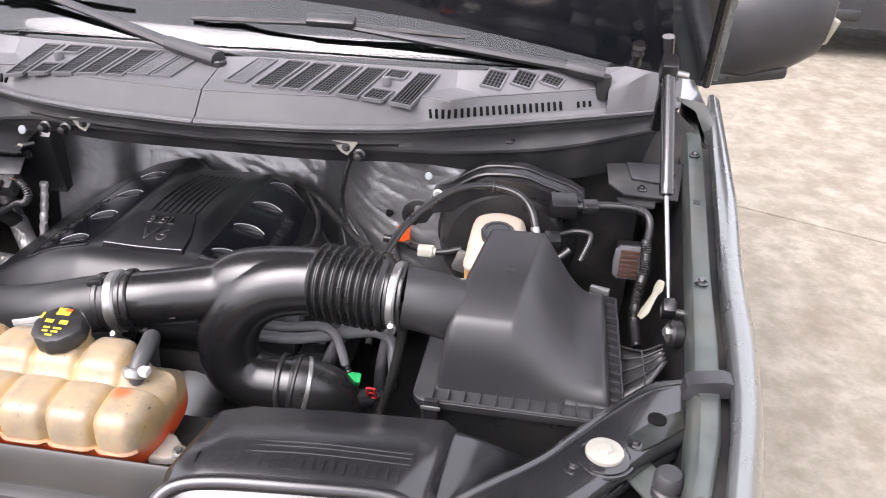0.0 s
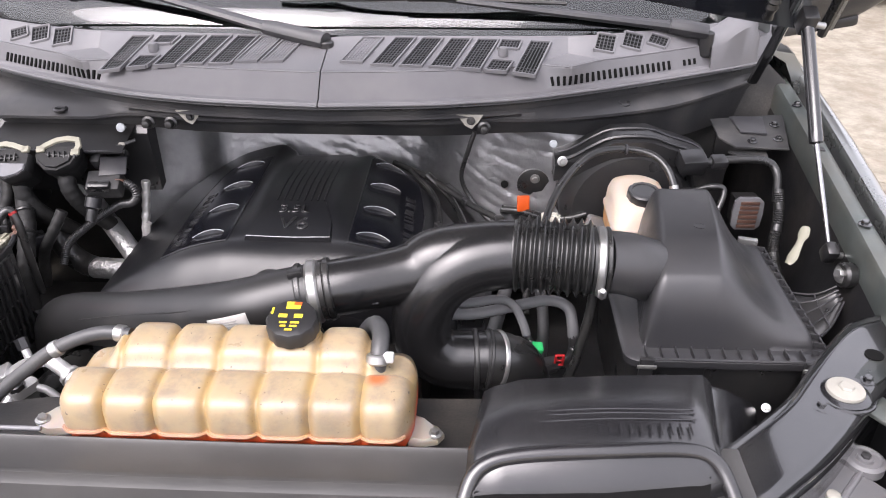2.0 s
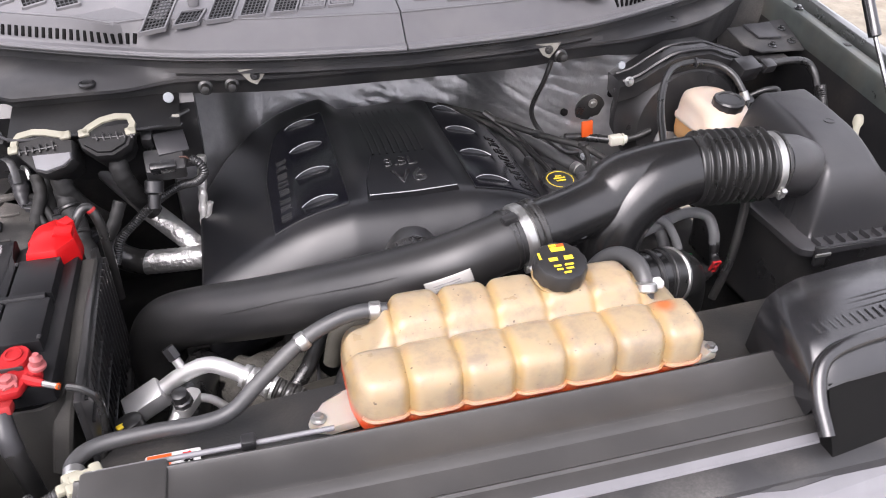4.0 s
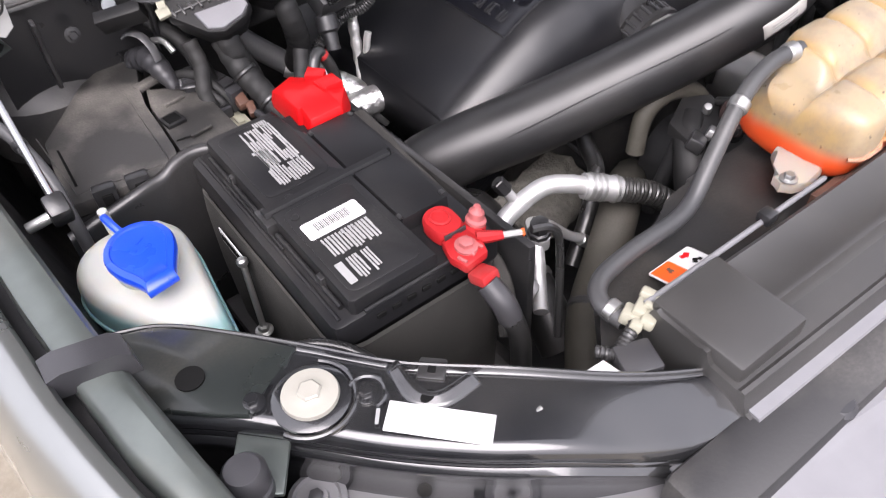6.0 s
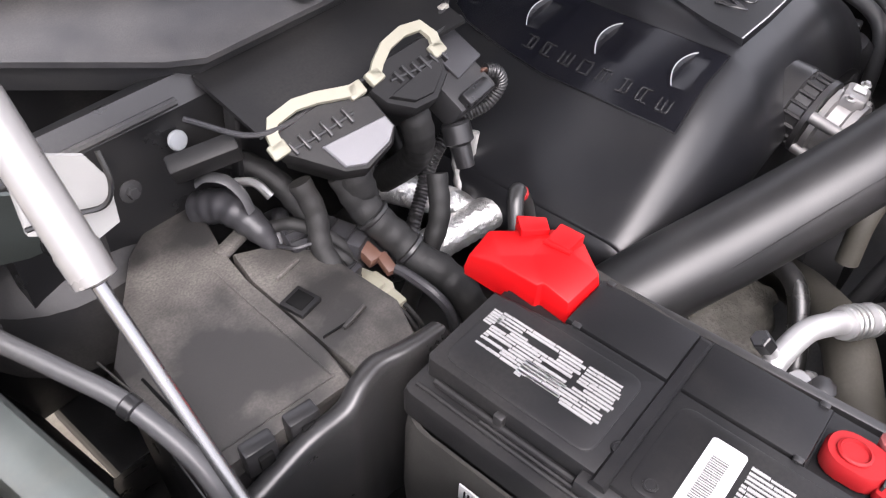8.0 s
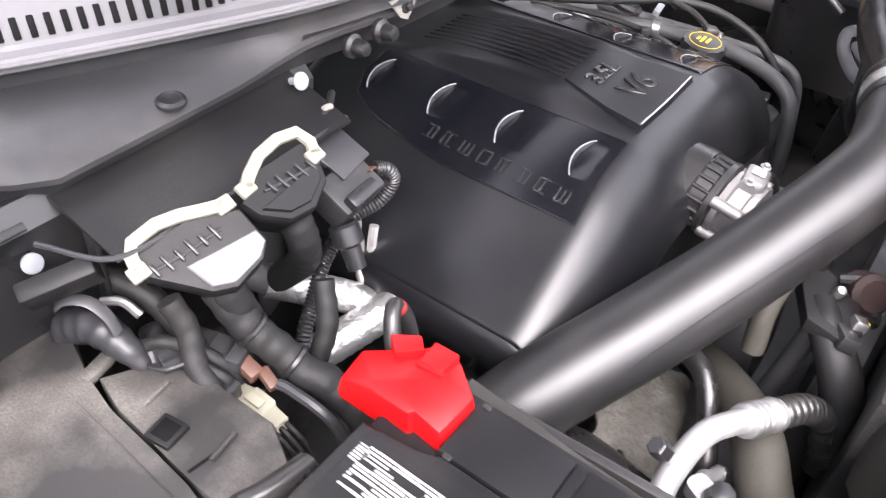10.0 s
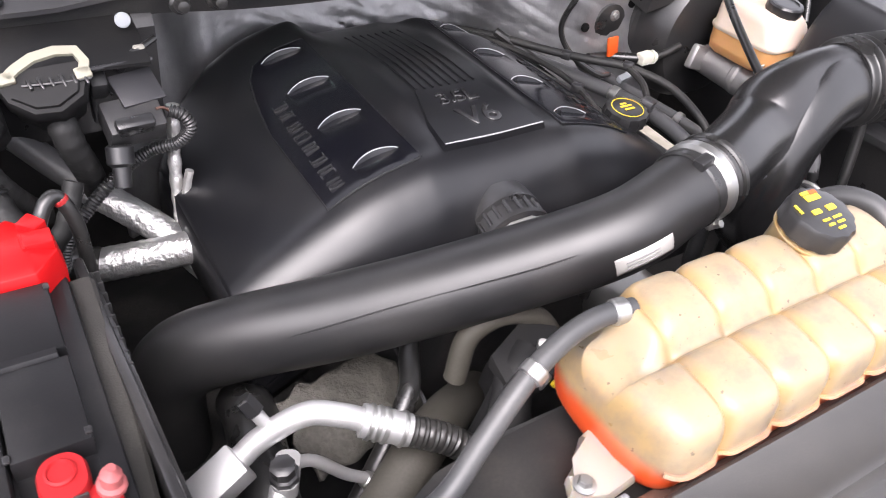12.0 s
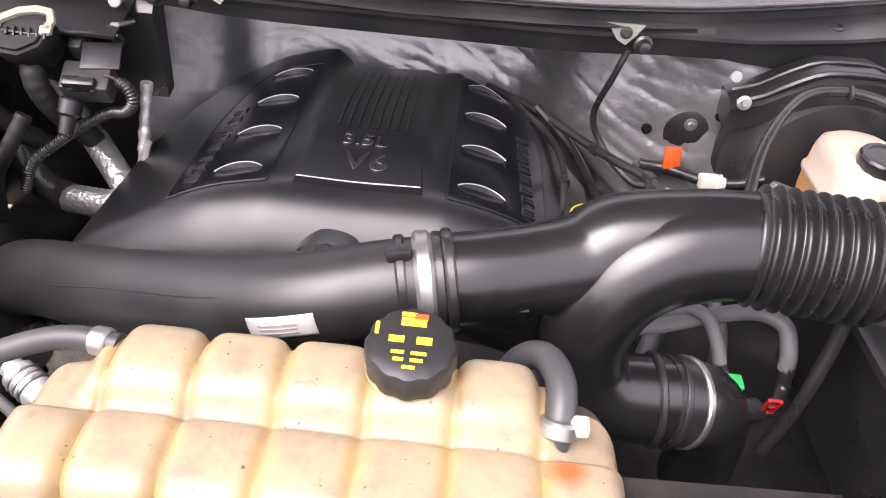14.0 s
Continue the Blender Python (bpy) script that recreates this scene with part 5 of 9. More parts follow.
SLOT_Y = (0.4165, 0.5195, 0.6215, 0.7220)
LOUV = 0.0305
for xc, x0, x1, w in PADS:
    rows = []
    for x in np.linspace(x0, x1, 72):
        c = (x - xc) / LOUV
        arcs = [y + 0.0105 * max(0, 1 - c * c) for y in SLOT_Y]
        lo, hi = pad_front(x), pad_back(x)
        row = []
        start = lo
        for k, ya in enumerate(arcs):
            ya = min(ya, hi - 0.004 * (5 - k))
            for y in np.linspace(start, ya, 9):
                deep = 0.0062 * max(0, 1 - (ya - y) / 0.032) ** 1.2 * (1 - c * c) ** 0.6 if abs(c) < 1 else 0
                row.append((x, y, cover_z(x, y) + 0.0014 - deep))
            start = ya + 0.0003
        for y in np.linspace(start, hi, 7):
            row.append((x, y, cover_z(x, y) + 0.0014))
        rows.append(row)
    q = B()
    skin(q, rows, loop=False)
    pad_ob = part("louvre_pad", q, PADP, cover, "glossy black louvred pad", sharp=30)
    edge = [r[0] for r in rows] + rows[-1][1:] + [r[-1] for r in rows[::-1]][1:] + rows[0][::-1][1:]
    q = B()
    tube(q, [(e[0], e[1], cover_z(e[0], e[1]) + 0.0010) for e in edge[::3]] + [(edge[0][0], edge[0][1], cover_z(edge[0][0], edge[0][1]))], 0.0013, 6, 1)
    part("pad_rim", q, COVER, pad_ob)
    for y in SLOT_Y:
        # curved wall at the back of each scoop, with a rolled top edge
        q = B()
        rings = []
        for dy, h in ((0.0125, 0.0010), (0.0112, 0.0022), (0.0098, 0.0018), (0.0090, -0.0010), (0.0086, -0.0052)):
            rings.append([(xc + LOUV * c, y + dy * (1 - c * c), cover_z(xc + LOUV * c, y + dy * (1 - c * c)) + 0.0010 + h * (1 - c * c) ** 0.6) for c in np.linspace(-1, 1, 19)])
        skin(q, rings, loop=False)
        wall_ = part("louvre_wall", q, LOUVRE, pad_ob, "glossy curved louvre wall with its reflection painted in")
        # thin light tube painted as the glint on the wall's top edge
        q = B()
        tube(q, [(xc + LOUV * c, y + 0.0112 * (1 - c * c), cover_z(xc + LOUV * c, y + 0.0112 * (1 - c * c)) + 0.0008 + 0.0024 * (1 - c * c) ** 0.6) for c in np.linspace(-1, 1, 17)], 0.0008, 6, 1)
        part("louvre_edge", q, LIP, wall_, "louvre edge painted bright as a sky glint")
# raised centre panel with ribs and lettering
pb = B()
PLATE = [(-0.105, 0.3855), (-0.03, 0.3850), (0.047, 0.3855), (0.042, 0.435), (0.020, 0.505), (-0.03, 0.507), (-0.080, 0.505), (-0.100, 0.435)]


def plate_h(y):
    return 0.0068 - 0.040 * max(0, y - 0.40)


skin(pb, [[(-0.03 + (x + 0.03) * k, 0.445 + (y - 0.445) * k, cover_z(x, max(y, 0.394)) + (plate_h(y) if h else -0.004)) for x, y in PLATE] for h, k in ((0, 1.04), (1, 1.0), (1, 0.97))])
part("badge_plate", pb, COVER, cover, sharp=25)
for k in range(8):
    x = -0.075 + 0.0130 * k
    rb = B()
    tube(rb, [(x, 0.512, cover_z(x, 0.512) + 0.0010), (x, 0.60, cover_z(x, 0.60) + 0.0014), (x + 0.001, 0.735, cover_z(x, 0.735) + 0.0002)], 0.0019, 6, 6)
    part("rib", rb, COVER, cover)
for body, size, at in (("3.5L", 0.034, (-0.034, 0.475)), ("V6", 0.052, (-0.026, 0.4275))):
    zt = cover_z(*at) + plate_h(at[1])
    text_mesh(body, size, pose(*at, zt + 0.0002, 6, 0, 0), LETTER, cover, "lettering", 0.0022, 0.0009)
# same painted glint along the front of the badge plate
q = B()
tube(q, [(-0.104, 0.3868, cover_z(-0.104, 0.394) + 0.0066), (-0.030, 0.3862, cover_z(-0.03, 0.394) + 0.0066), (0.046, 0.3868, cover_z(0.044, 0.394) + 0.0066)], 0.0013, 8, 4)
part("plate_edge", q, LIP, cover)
for s, x0 in ((-1, -0.241), (1, 0.181)):
    for k in range(8):
        y = 0.408 + 0.0275 * k
        xx = x0 - 0.008 * (k / 8) * s
        strokes = [(-0.0085, 0.0, 0.0022, 0.014), (0.0, 0.0070, 0.018, 0.0022), (0.0, -0.0070, 0.018, 0.0022), (0.0085, 0.0, 0.0022, 0.014), (0.0, 0.0, 0.017, 0.0020)]
        for dx, dy, w, h in [t_ for j, t_ in enumerate(strokes) if (j + k) % 5 != 3]:
            gb = B()
            box(gb, (xx + dx, y + dy, cover_z(xx + dx, y + dy) + 0.0022), (w, h, 0.0024), 0.0006, (0, 20 * s, 0))
            part("raised_bar", gb, LETTER, cover)

# dark engine below the cover
eng = thing("engine", (-0.03, 0.5, 0.6), "dark engine block with front accessories", "engine")
eb = B()
box(eb, (-0.03, 0.56, 0.76), (0.50, 0.50, 0.24), 0.03)
part("block", eb, DARK, eng)
eb = B()
lathe(eb, [(0.03, 0), (0.066, 0.004), (0.066, 0.05), (0.03, 0.055)], (-0.07, 0.215, 0.80), (0, -1, 0.1), 28)
part("pulley", eb, DARK, eng)
eb = B()
lathe(eb, [(0.02, 0), (0.052, 0.01), (0.055, 0.11), (0.03, 0.12)], (0.11, 0.26, 0.84), (0, -1, 0), 20)
part("alternator", eb, STEEL, eng)
# throttle body
th = thing("throttle_body", (-0.055, 0.285, 0.97), "black ribbed throttle body with an aluminium motor housing", "throttle body")
TH = Vector((-0.050, 0.315, 0.963))
TA = Vector((-0.10, -1, -0.14)).normalized()
tb = B()
lathe(tb, [(0.036, -0.03), (0.047, -0.026), (0.050, -0.004), (0.050, 0.003), (0.0455, 0.006), (0.0445, 0.024), (0.050, 0.027), (0.050, 0.034), (0.043, 0.037)], TH, TA, 36)
col = part("collar", tb, BLACK, th)
ts_ = TA.cross(Vector((0, 0, 1))).normalized()
tu_ = ts_.cross(TA)
for a in range(20):
    an = radians(18 * a)
    fb = B()
    w = ts_ * math.cos(an) + tu_ * math.sin(an)
    rod(fb, TH + TA * 0.004 + w * 0.0462, TH + TA * 0.028 + w * 0.0462, 0.0026, 6)
    part("fin", fb, BLACK, col)
tb = B()
lathe(tb, [(0.034, 0.036), (0.046, 0.038), (0.047, 0.046), (0.041, 0.049), (0.040, 0.066), (0.044, 0.069), (0.044, 0.078), (0.036, 0.082)], TH, TA, 10)
part("flange", tb, CAST, th, "cast aluminium throttle housing")
for an in (30, 150, 215, 325):
    w = ts_ * math.cos(radians(an)) + tu_ * math.sin(radians(an))
    tb = B()
    rod(tb, TH + TA * 0.034 + w * 0.046, TH + TA * 0.074 + w * 0.046, 0.0075, 10)
    part("bolt_boss", tb, CAST, th)
tb = B()
box(tb, TH + TA * 0.056 + ts_ * -0.016 + tu_ * 0.036, (0.052, 0.030, 0.026), 0.006, (8, 10, 6))
mot = part("motor", tb, CAST, th, "cast aluminium motor housing")
tb = B()
box(tb, TH + TA * 0.056 + ts_ * -0.020 + tu_ * 0.0505, (0.022, 0.016, 0.0016), 0.0004, (8, 10, 6))
part("data_label", tb, WHITE, mot, "small white data label")
for dx in (-0.022, 0.022):
    bolt(TH + TA * 0.056 + ts_ * (dx - 0.016) + tu_ * 0.048, tuple(tu_), 0.004, STEEL, mot)
tb = B()
box(tb, TH + TA * 0.050 + ts_ * -0.056 + tu_ * 0.010, (0.034, 0.036, 0.030), 0.005, (12, 20, 10))
part("plug", tb, BLACK, th)
tb = B()
tube(tb, [tuple(TH + TA * 0.05 + ts_ * -0.07 + tu_ * 0.008), tuple(TH + TA * 0.055 + ts_ * -0.095), tuple(TH + TA * 0.07 + ts_ * -0.11 + tu_ * -0.03), tuple(TH + TA * 0.08 + ts_ * -0.10 + tu_ * -0.09)], 0.007, 10, 6)
part("lead", tb, TAPE, th)

oc = thing("oil_cap", (0.26, 0.446, 0.95), "black oil filler cap with yellow print", "cap")
ob_ = B()
lathe(ob_, [(0.020, -0.05), (0.020, -0.015), (0.034, -0.012), (0.036, 0.0), (0.034, 0.008), (0.028, 0.010), (0.0, 0.010)][:-1], (0.262, 0.444, 0.990), (0.0, -0.1, 1), 28, 14, 0.06)
part("knob", ob_, BLACK, oc)
ob_ = B()
lathe(ob_, [(0.0255, 0.0095), (0.0255, 0.0105), (0.0242, 0.0105), (0.0242, 0.0095)], (0.262, 0.444, 0.990), (0.0, -0.1, 1), 28)
part("ring_print", ob_, YELLOW, oc, "yellow ring print")
ob_ = B()
for dx, w in ((-0.006, 0.018), (0.003, 0.022), (0.010, 0.012)):
    box(ob_, (0.262, 0.444 + dx, 1.0008), (w, 0.004, 0.001), 0)
part("symbol", ob_, YELLOW, oc, "yellow oil symbol bars")

hh = thing("heater_hose", (0.35, 0.5, 0.9), "grey rubber heater hoses beside the engine", "hose")
for pts, r in (([(0.24, 0.76, 0.97), (0.31, 0.66, 0.955), (0.355, 0.54, 0.95), (0.365, 0.42, 0.945), (0.345, 0.32, 0.92), (0.325, 0.29, 0.85), (0.32, 0.285, 0.72)], 0.0125), ([(0.36, 0.70, 0.96), (0.40, 0.58, 0.94), (0.425, 0.45, 0.93), (0.43, 0.34, 0.915), (0.428, 0.31, 0.85), (0.428, 0.305, 0.72)], 0.0105)):
    q = B()
    tube(q, pts, r, 12, 8)
    part("hose", q, HOSE, hh)
for a_, b_ in (((0.347, 0.565, 0.951), (0.352, 0.550, 0.9505)), ((0.42, 0.475, 0.932), (0.423, 0.462, 0.931))):
    q = B()
    rod(q, a_, b_, 0.0145, 14)
    part("clip", q, STEEL, hh)
coil = thing("valve_cover", (0.27, 0.5, 0.88), "dark cast valve cover with ignition coils", "valve cover")
q = B()
skin(q, [rrect(0.275, 0.52, 0.13, 0.44, 0.03, 0.80), rrect(0.275, 0.52, 0.13, 0.44, 0.03, 0.885), rrect(0.272, 0.52, 0.11, 0.42, 0.03, 0.90)])
part("casting", q, GREYP, coil)
for y in (0.36, 0.50, 0.62):
    q = B()
    box(q, (0.300, y, 0.912), (0.040, 0.060, 0.024), 0.004, (0, 10, 8))
    ck = part("coil_pack", q, BLACK, coil)
    q = B()
    box(q, (0.322, y + 0.01, 0.914), (0.020, 0.026, 0.018), 0.003, (0, 10, 8))
    part("coil_plug", q, GREYP, ck)
    bolt((0.292, y + 0.034, 0.905), (0, 0, 1), 0.005, STEEL, coil)

ts = thing("sensor_bracket", (-0.15, 0.12, 0.88), "dull black bracket with sensor plugs and a bright bolt", "bracket")
q = B()
slab(q, [(-0.200, 0.085), (-0.165, 0.075), (-0.120, 0.098), (-0.105, 0.135), (-0.140, 0.155), (-0.195, 0.130)], 0.945, lambda x, y: 0.958 + 0.15 * (y - 0.1), 0.002)
part("plate", q, PLUGP, ts)
q = B()
tube(q, [(-0.175, 0.118, 0.955), (-0.178, 0.124, 0.90), (-0.190, 0.140, 0.80)], 0.012, 10, 5)
part("leg", q, DARK, ts)
q = B()
lathe(q, [(0.0062, -0.010), (0.0062, 0.003), (0.005, 0.006), (0.003, 0.0062)], (-0.141, 0.114, 0.968), (-0.3, -0.3, 1), 14)
part("bolt", q, STEEL, ts, "bright bolt head")
q = B()
box(q, (-0.182, 0.092, 0.950), (0.042, 0.022, 0.018), 0.003, (20, 12, 28))
part("plug", q, BLACK, ts)
q = B()
box(q, (-0.163, 0.084, 0.956), (0.018, 0.016, 0.014), 0.003, (20, 12, 28))
part("clip", q, STEEL, ts, "bright spring clip")
q = B()
box(q, (-0.150, 0.077, 0.950), (0.006, 0.006, 0.006), 0.001, (20, 12, 28))
part("lock", q, YELLOW, ts)
q = B()
tube(q, [(-0.150, 0.080, 0.950), (-0.130, 0.070, 0.940), (-0.112, 0.078, 0.950), (-0.108, 0.095, 0.970), (-0.115, 0.120, 0.965)], 0.006, 8, 6)
part("lead", q, RUBBER, ts)
q = B()
lathe(q, [(0.020, 0), (0.024, 0.004), (0.024, 0.030), (0.018, 0.036)], (-0.095, 0.100, 0.945), (-0.6, -0.5, 0.5), 16)
part("solenoid", q, ROSEDARK, ts, "rusty solenoid can")
q = B()
tube(q, [(-0.21, 0.165, 0.90), (-0.195, 0.17, 0.955), (-0.155, 0.165, 0.975), (-0.115, 0.155, 0.96), (-0.09, 0.14, 0.92)], 0.013, 12, 6)
part("hose", q, BROWN, ts)
q = B()
tube(q, [(-0.150, 0.128, 0.955, 0.016), (-0.178, 0.108, 0.945, 0.020), (-0.200, 0.078, 0.915, 0.023), (-0.208, 0.055, 0.86, 0.024), (-0.208, 0.045, 0.78, 0.024)], 0.02, 12, 6, 0.8)
part("arm", q, PLUGP, ts)

# ---------------------------------------------------------------- intake plumbing
duct = thing("intake_tube", (-0.2, 0.22, 0.85), "satin black moulded charge air tube", "intake tube")
TUBE_LINE = [(0.085, 0.150, 1.0965, 0.0425), (0.03, 0.141, 1.088, 0.0430), (-0.05, 0.1386, 1.065, 0.0445), (-0.18, 0.194, 1.008, 0.0456), (-0.30, 0.258, 0.952, 0.0474), (-0.395, 0.309, 0.9145, 0.0471),
             (-0.455, 0.341, 0.880, 0.0470), (-0.480, 0.356, 0.822, 0.046), (-0.481, 0.356, 0.72, 0.045)]
tb = B()
tube(tb, TUBE_LINE, 0.04, 28, 8)
part("pipe", tb, TUBE, duct)
def tube_label(x0, x1, a0, a1, lift, name, material, parent, label=""):
    """A sticker wrapped on the tube between two positions and two angles above level."""
    rings = []
    line = [q for q in spline(TUBE_LINE, 8)]
    for x in np.linspace(x0, x1, 9):
        k = max(1, min(len(line) - 2, next(j for j, q in enumerate(line) if q[0] <= x)))
        p, n_ = line[k - 1], line[k]
        w = (x - p[0]) / (n_[0] - p[0])
        c = p + (n_ - p) * w
        d = Vector((n_ - p)[:3]).normalized()
        e1 = (Vector((0, -1, 0)) + d * d.y).normalized()
        e2 = d.cross(e1)
        if e2.z < 0:
            e2 = -e2
        r = c[3] + lift
        rings.append([Vector(c[:3]) + e1 * r * math.cos(radians(a)) + e2 * r * math.sin(radians(a)) for a in np.linspace(a0, a1, 8)])
    q = B()
    skin(q, rings, loop=False)
    o = part(name, q, material, parent, label)
    o.modifiers.new("thick", "SOLIDIFY").thickness = 0.0006
    return o


tl = tube_label(-0.064, -0.016, -7, 21, 0.0014, "label", PAPER, duct, "white paper label with faint print")
for a0 in (0, 5, 10):
    tube_label(-0.056, -0.028, a0, a0 + 1.5, 0.0021, "print_bar", PRINT, tl)
sm = B()
tube(sm, [(0.0, 0.1075, 1.1115), (-0.05, 0.1085, 1.0965), (-0.10, 0.1195, 1.077), (-0.154, 0.1400, 1.0540), (-0.2535, 0.1905, 1.0105), (-0.3525, 0.2400, 0.9635), (-0.40, 0.268, 0.942)], 0.0011, 6, 6)
part("mould_seam", sm, TUBE, duct)

wye = thing("intake_wye", (0.25, 0.17, 0.9), "satin black moulded Y-shaped intake duct", "intake duct")
tb = B()
tube(tb, [(0.072, 0.148, 1.096, 0.0425), (0.12, 0.158, 1.100, 0.0425), (0.18, 0.180, 1.102, 0.0435), (0.215, 0.192, 1.106, 0.0455), (0.25, 0.203, 1.121, 0.049), (0.32, 0.208, 1.130, 0.0495), (0.375, 0.204, 1.135, 0.0495)], 0.04, 28, 8)
part("main_branch", tb, WYEP, wye)
tb = B()
tube(tb, [(0.372, 0.2015, 1.132, 0.0492), (0.328, 0.197, 1.129, 0.0490), (0.288, 0.190, 1.120, 0.0485), (0.255, 0.182, 1.099, 0.0478), (0.233, 0.175, 1.066, 0.0470), (0.224, 0.171, 1.026, 0.0465), (0.231, 0.168, 0.988, 0.0465), (0.258, 0.166, 0.964, 0.046),
          (0.295, 0.168, 0.958, 0.046), (0.335, 0.170, 0.958, 0.045)], 0.046, 28, 8)
part("lower_branch", tb, WYEP, wye)
tb = B()
tube(tb, [(0.32, 0.169, 0.958, 0.047), (0.35, 0.174, 0.953, 0.046), (0.378, 0.188, 0.932, 0.042), (0.396, 0.202, 0.88, 0.040), (0.40, 0.21, 0.80, 0.040)], 0.045, 24, 6)
part("lower_hose", tb, RUBBER, wye)
for p0, p1, r in (((0.305, 0.1685, 0.958), (0.313, 0.1690, 0.958), 0.0495), ((0.325, 0.1695, 0.958), (0.331, 0.170, 0.957), 0.0495)):
    rb = B()
    rod(rb, p0, p1, r, 28)
    part("ring", rb, TUBE, wye)
cl = B()
rod(cl, (0.339, 0.171, 0.957), (0.346, 0.1730, 0.955), 0.0485, 28)
part("hose_clamp", cl, STEEL, wye, "bright steel band clamp")
mk = B()
box(mk, (0.160, 0.1310, 1.092), (0.010, 0.002, 0.010), 0.0005, (-30, 0, 10))
part("mould_mark", mk, GREYP, wye)
bw = B()


BELLOW_AXIS = Vector((0.116, -0.0145, 0.001))
prof = []
for h in np.linspace(0, BELLOW_AXIS.length, 130):
    end = min(1, h / 0.008, (BELLOW_AXIS.length - h) / 0.008)
    prof.append((0.0505 + end * 0.0085 * (0.5 - 0.5 * math.cos(2 * math.pi * h / 0.01295)) ** 1.4, h))
lathe(bw, prof, (0.362, 0.2030, 1.135), BELLOW_AXIS, 40)
part("bellows", bw, RUBBER, wye, "black rubber bellows")


def band_clamp(parent, at, axis, r, w, screw_dir):
    bm = B()
    a, ax = Vector(at), Vector(axis).normalized()
    rod(bm, a - ax * w / 2, a + ax * w / 2, r, 32)
    band = part("band_clamp", bm, STEEL, parent, "bright steel band clamp")
    sd = Vector(screw_dir).normalized()
    bm = B()
    c = a + sd * (r + 0.003)
    rod(bm, c - sd.cross(ax) * 0.008, c + sd.cross(ax) * 0.013, 0.0048, 6)
    part("screw", bm, STEEL, band)
    bm = B()
    box(bm, c - sd * 0.002, (0.013, 0.010, 0.012), 0.002)
    part("housing", bm, STEEL, band)
    # punched slots round the band
    for k in range(3):
        bm = B()
        u = sd * math.cos(1.15 + 0.16 * k) - sd.cross(ax) * math.sin(1.15 + 0.16 * k)
        rod(bm, a + u * (r - 0.001) - ax * w * 0.25, a + u * (r - 0.001) + ax * w * 0.25, 0.0016, 6)
        part("slot", bm, INK, band)


band_clamp(wye, (0.488, 0.187, 1.134), (1, -0.08, 0), 0.0520, 0.014, (0.0, -0.86, -0.5))
rb = B()
for q in (0.478, 0.498):
    rod(rb, (q - 0.003, 0.1877, 1.135), (q + 0.003, 0.1875, 1.135), 0.0505, 28)
part("cuff", rb, RUBBER, wye)
band_clamp(duct, (0.070, 0.1480, 1.0945), (1, 0.16, 0.13), 0.0474, 0.018, (0.1, -0.65, -0.75))
for q, r in ((0.092, 0.0475), (0.083, 0.0455), (0.050, 0.0455)):
    rb = B()
    a = Vector((q, 0.148 + (q - 0.07) * 0.16, 1.0945 + (q - 0.07) * 0.13))
    d = Vector((1, 0.16, 0.13)).normalized()
    rod(rb, a - d * 0.005, a + d * 0.005, r, 28)
    part("cuff", rb, RUBBER, duct)
lk = B()
box(lk, (0.046, 0.132, 1.135), (0.022, 0.014, 0.012), 0.003, (0, -10, 10))
part("lock_tab", lk, BLACK, duct)

# ---------------------------------------------------------------- air filter box
air = thing("air_filter_box", (0.67, 0.25, 0.86), "charcoal plastic air filter box with ribbed flange", "air box")
ab = B()
skin(ab, [rrect(0.67, 0.268, 0.26, 0.305, 0.03, 0.84), rrect(0.67, 0.268, 0.275, 0.322, 0.03, 1.0), rrect(0.67, 0.268, 0.285, 0.330, 0.025, 1.010)])
part("lower_case", ab, BLACK, air)
ab = B()
skin(ab, [rrect(0.674, 0.267, 0.296, 0.334, 0.022, 1.008), rrect(0.674, 0.267, 0.298, 0.336, 0.022, 1.014), rrect(0.674, 0.267, 0.298, 0.336, 0.022, 1.020), rrect(0.674, 0.267, 0.290, 0.328, 0.022, 1.023)])
part("flange", ab, AIRP, air)
CROWN = [tuple(q) for q in spline([(0.08, 1.085), (0.12, 1.112), (0.15, 1.130), (0.19, 1.148), (0.232, 1.1575), (0.30, 1.1615), (0.36, 1.1625), (0.44, 1.160)], 5)]


def lid_z(x, y):
    """Flat sloping crown at the back of the lid, running down to the fender and to the front."""
    v = (y - 0.15) / 0.20
    z = lerp_table(CROWN, y)
    right = 0.657 + 0.026 * v
    if x > right:
        t = min(1, (x - right) / (0.788 - right)) ** 0.72
        z -= (z - 1.048) * t * t * (3 - 2 * t)

    def wall(d, run, power=2.6):
        """1 on the crown, rolling over to 0 at the foot of a wall."""
        return math.sqrt(max(0.0, 1 - max(0.0, min(1.0, 1 - d / run)) ** power))
    rise = wall(x - 0.556 - 0.026 * max(0, v) * (1 - max(0, min(1, (1.0 - (z - 1.02) / 0.13)))), 0.026) * wall(0.806 - x, 0.018, 3.0) * wall(y - 0.128, 0.032) * wall(0.420 - y, 0.05)
    return 1.019 + (z - 1.019) * rise


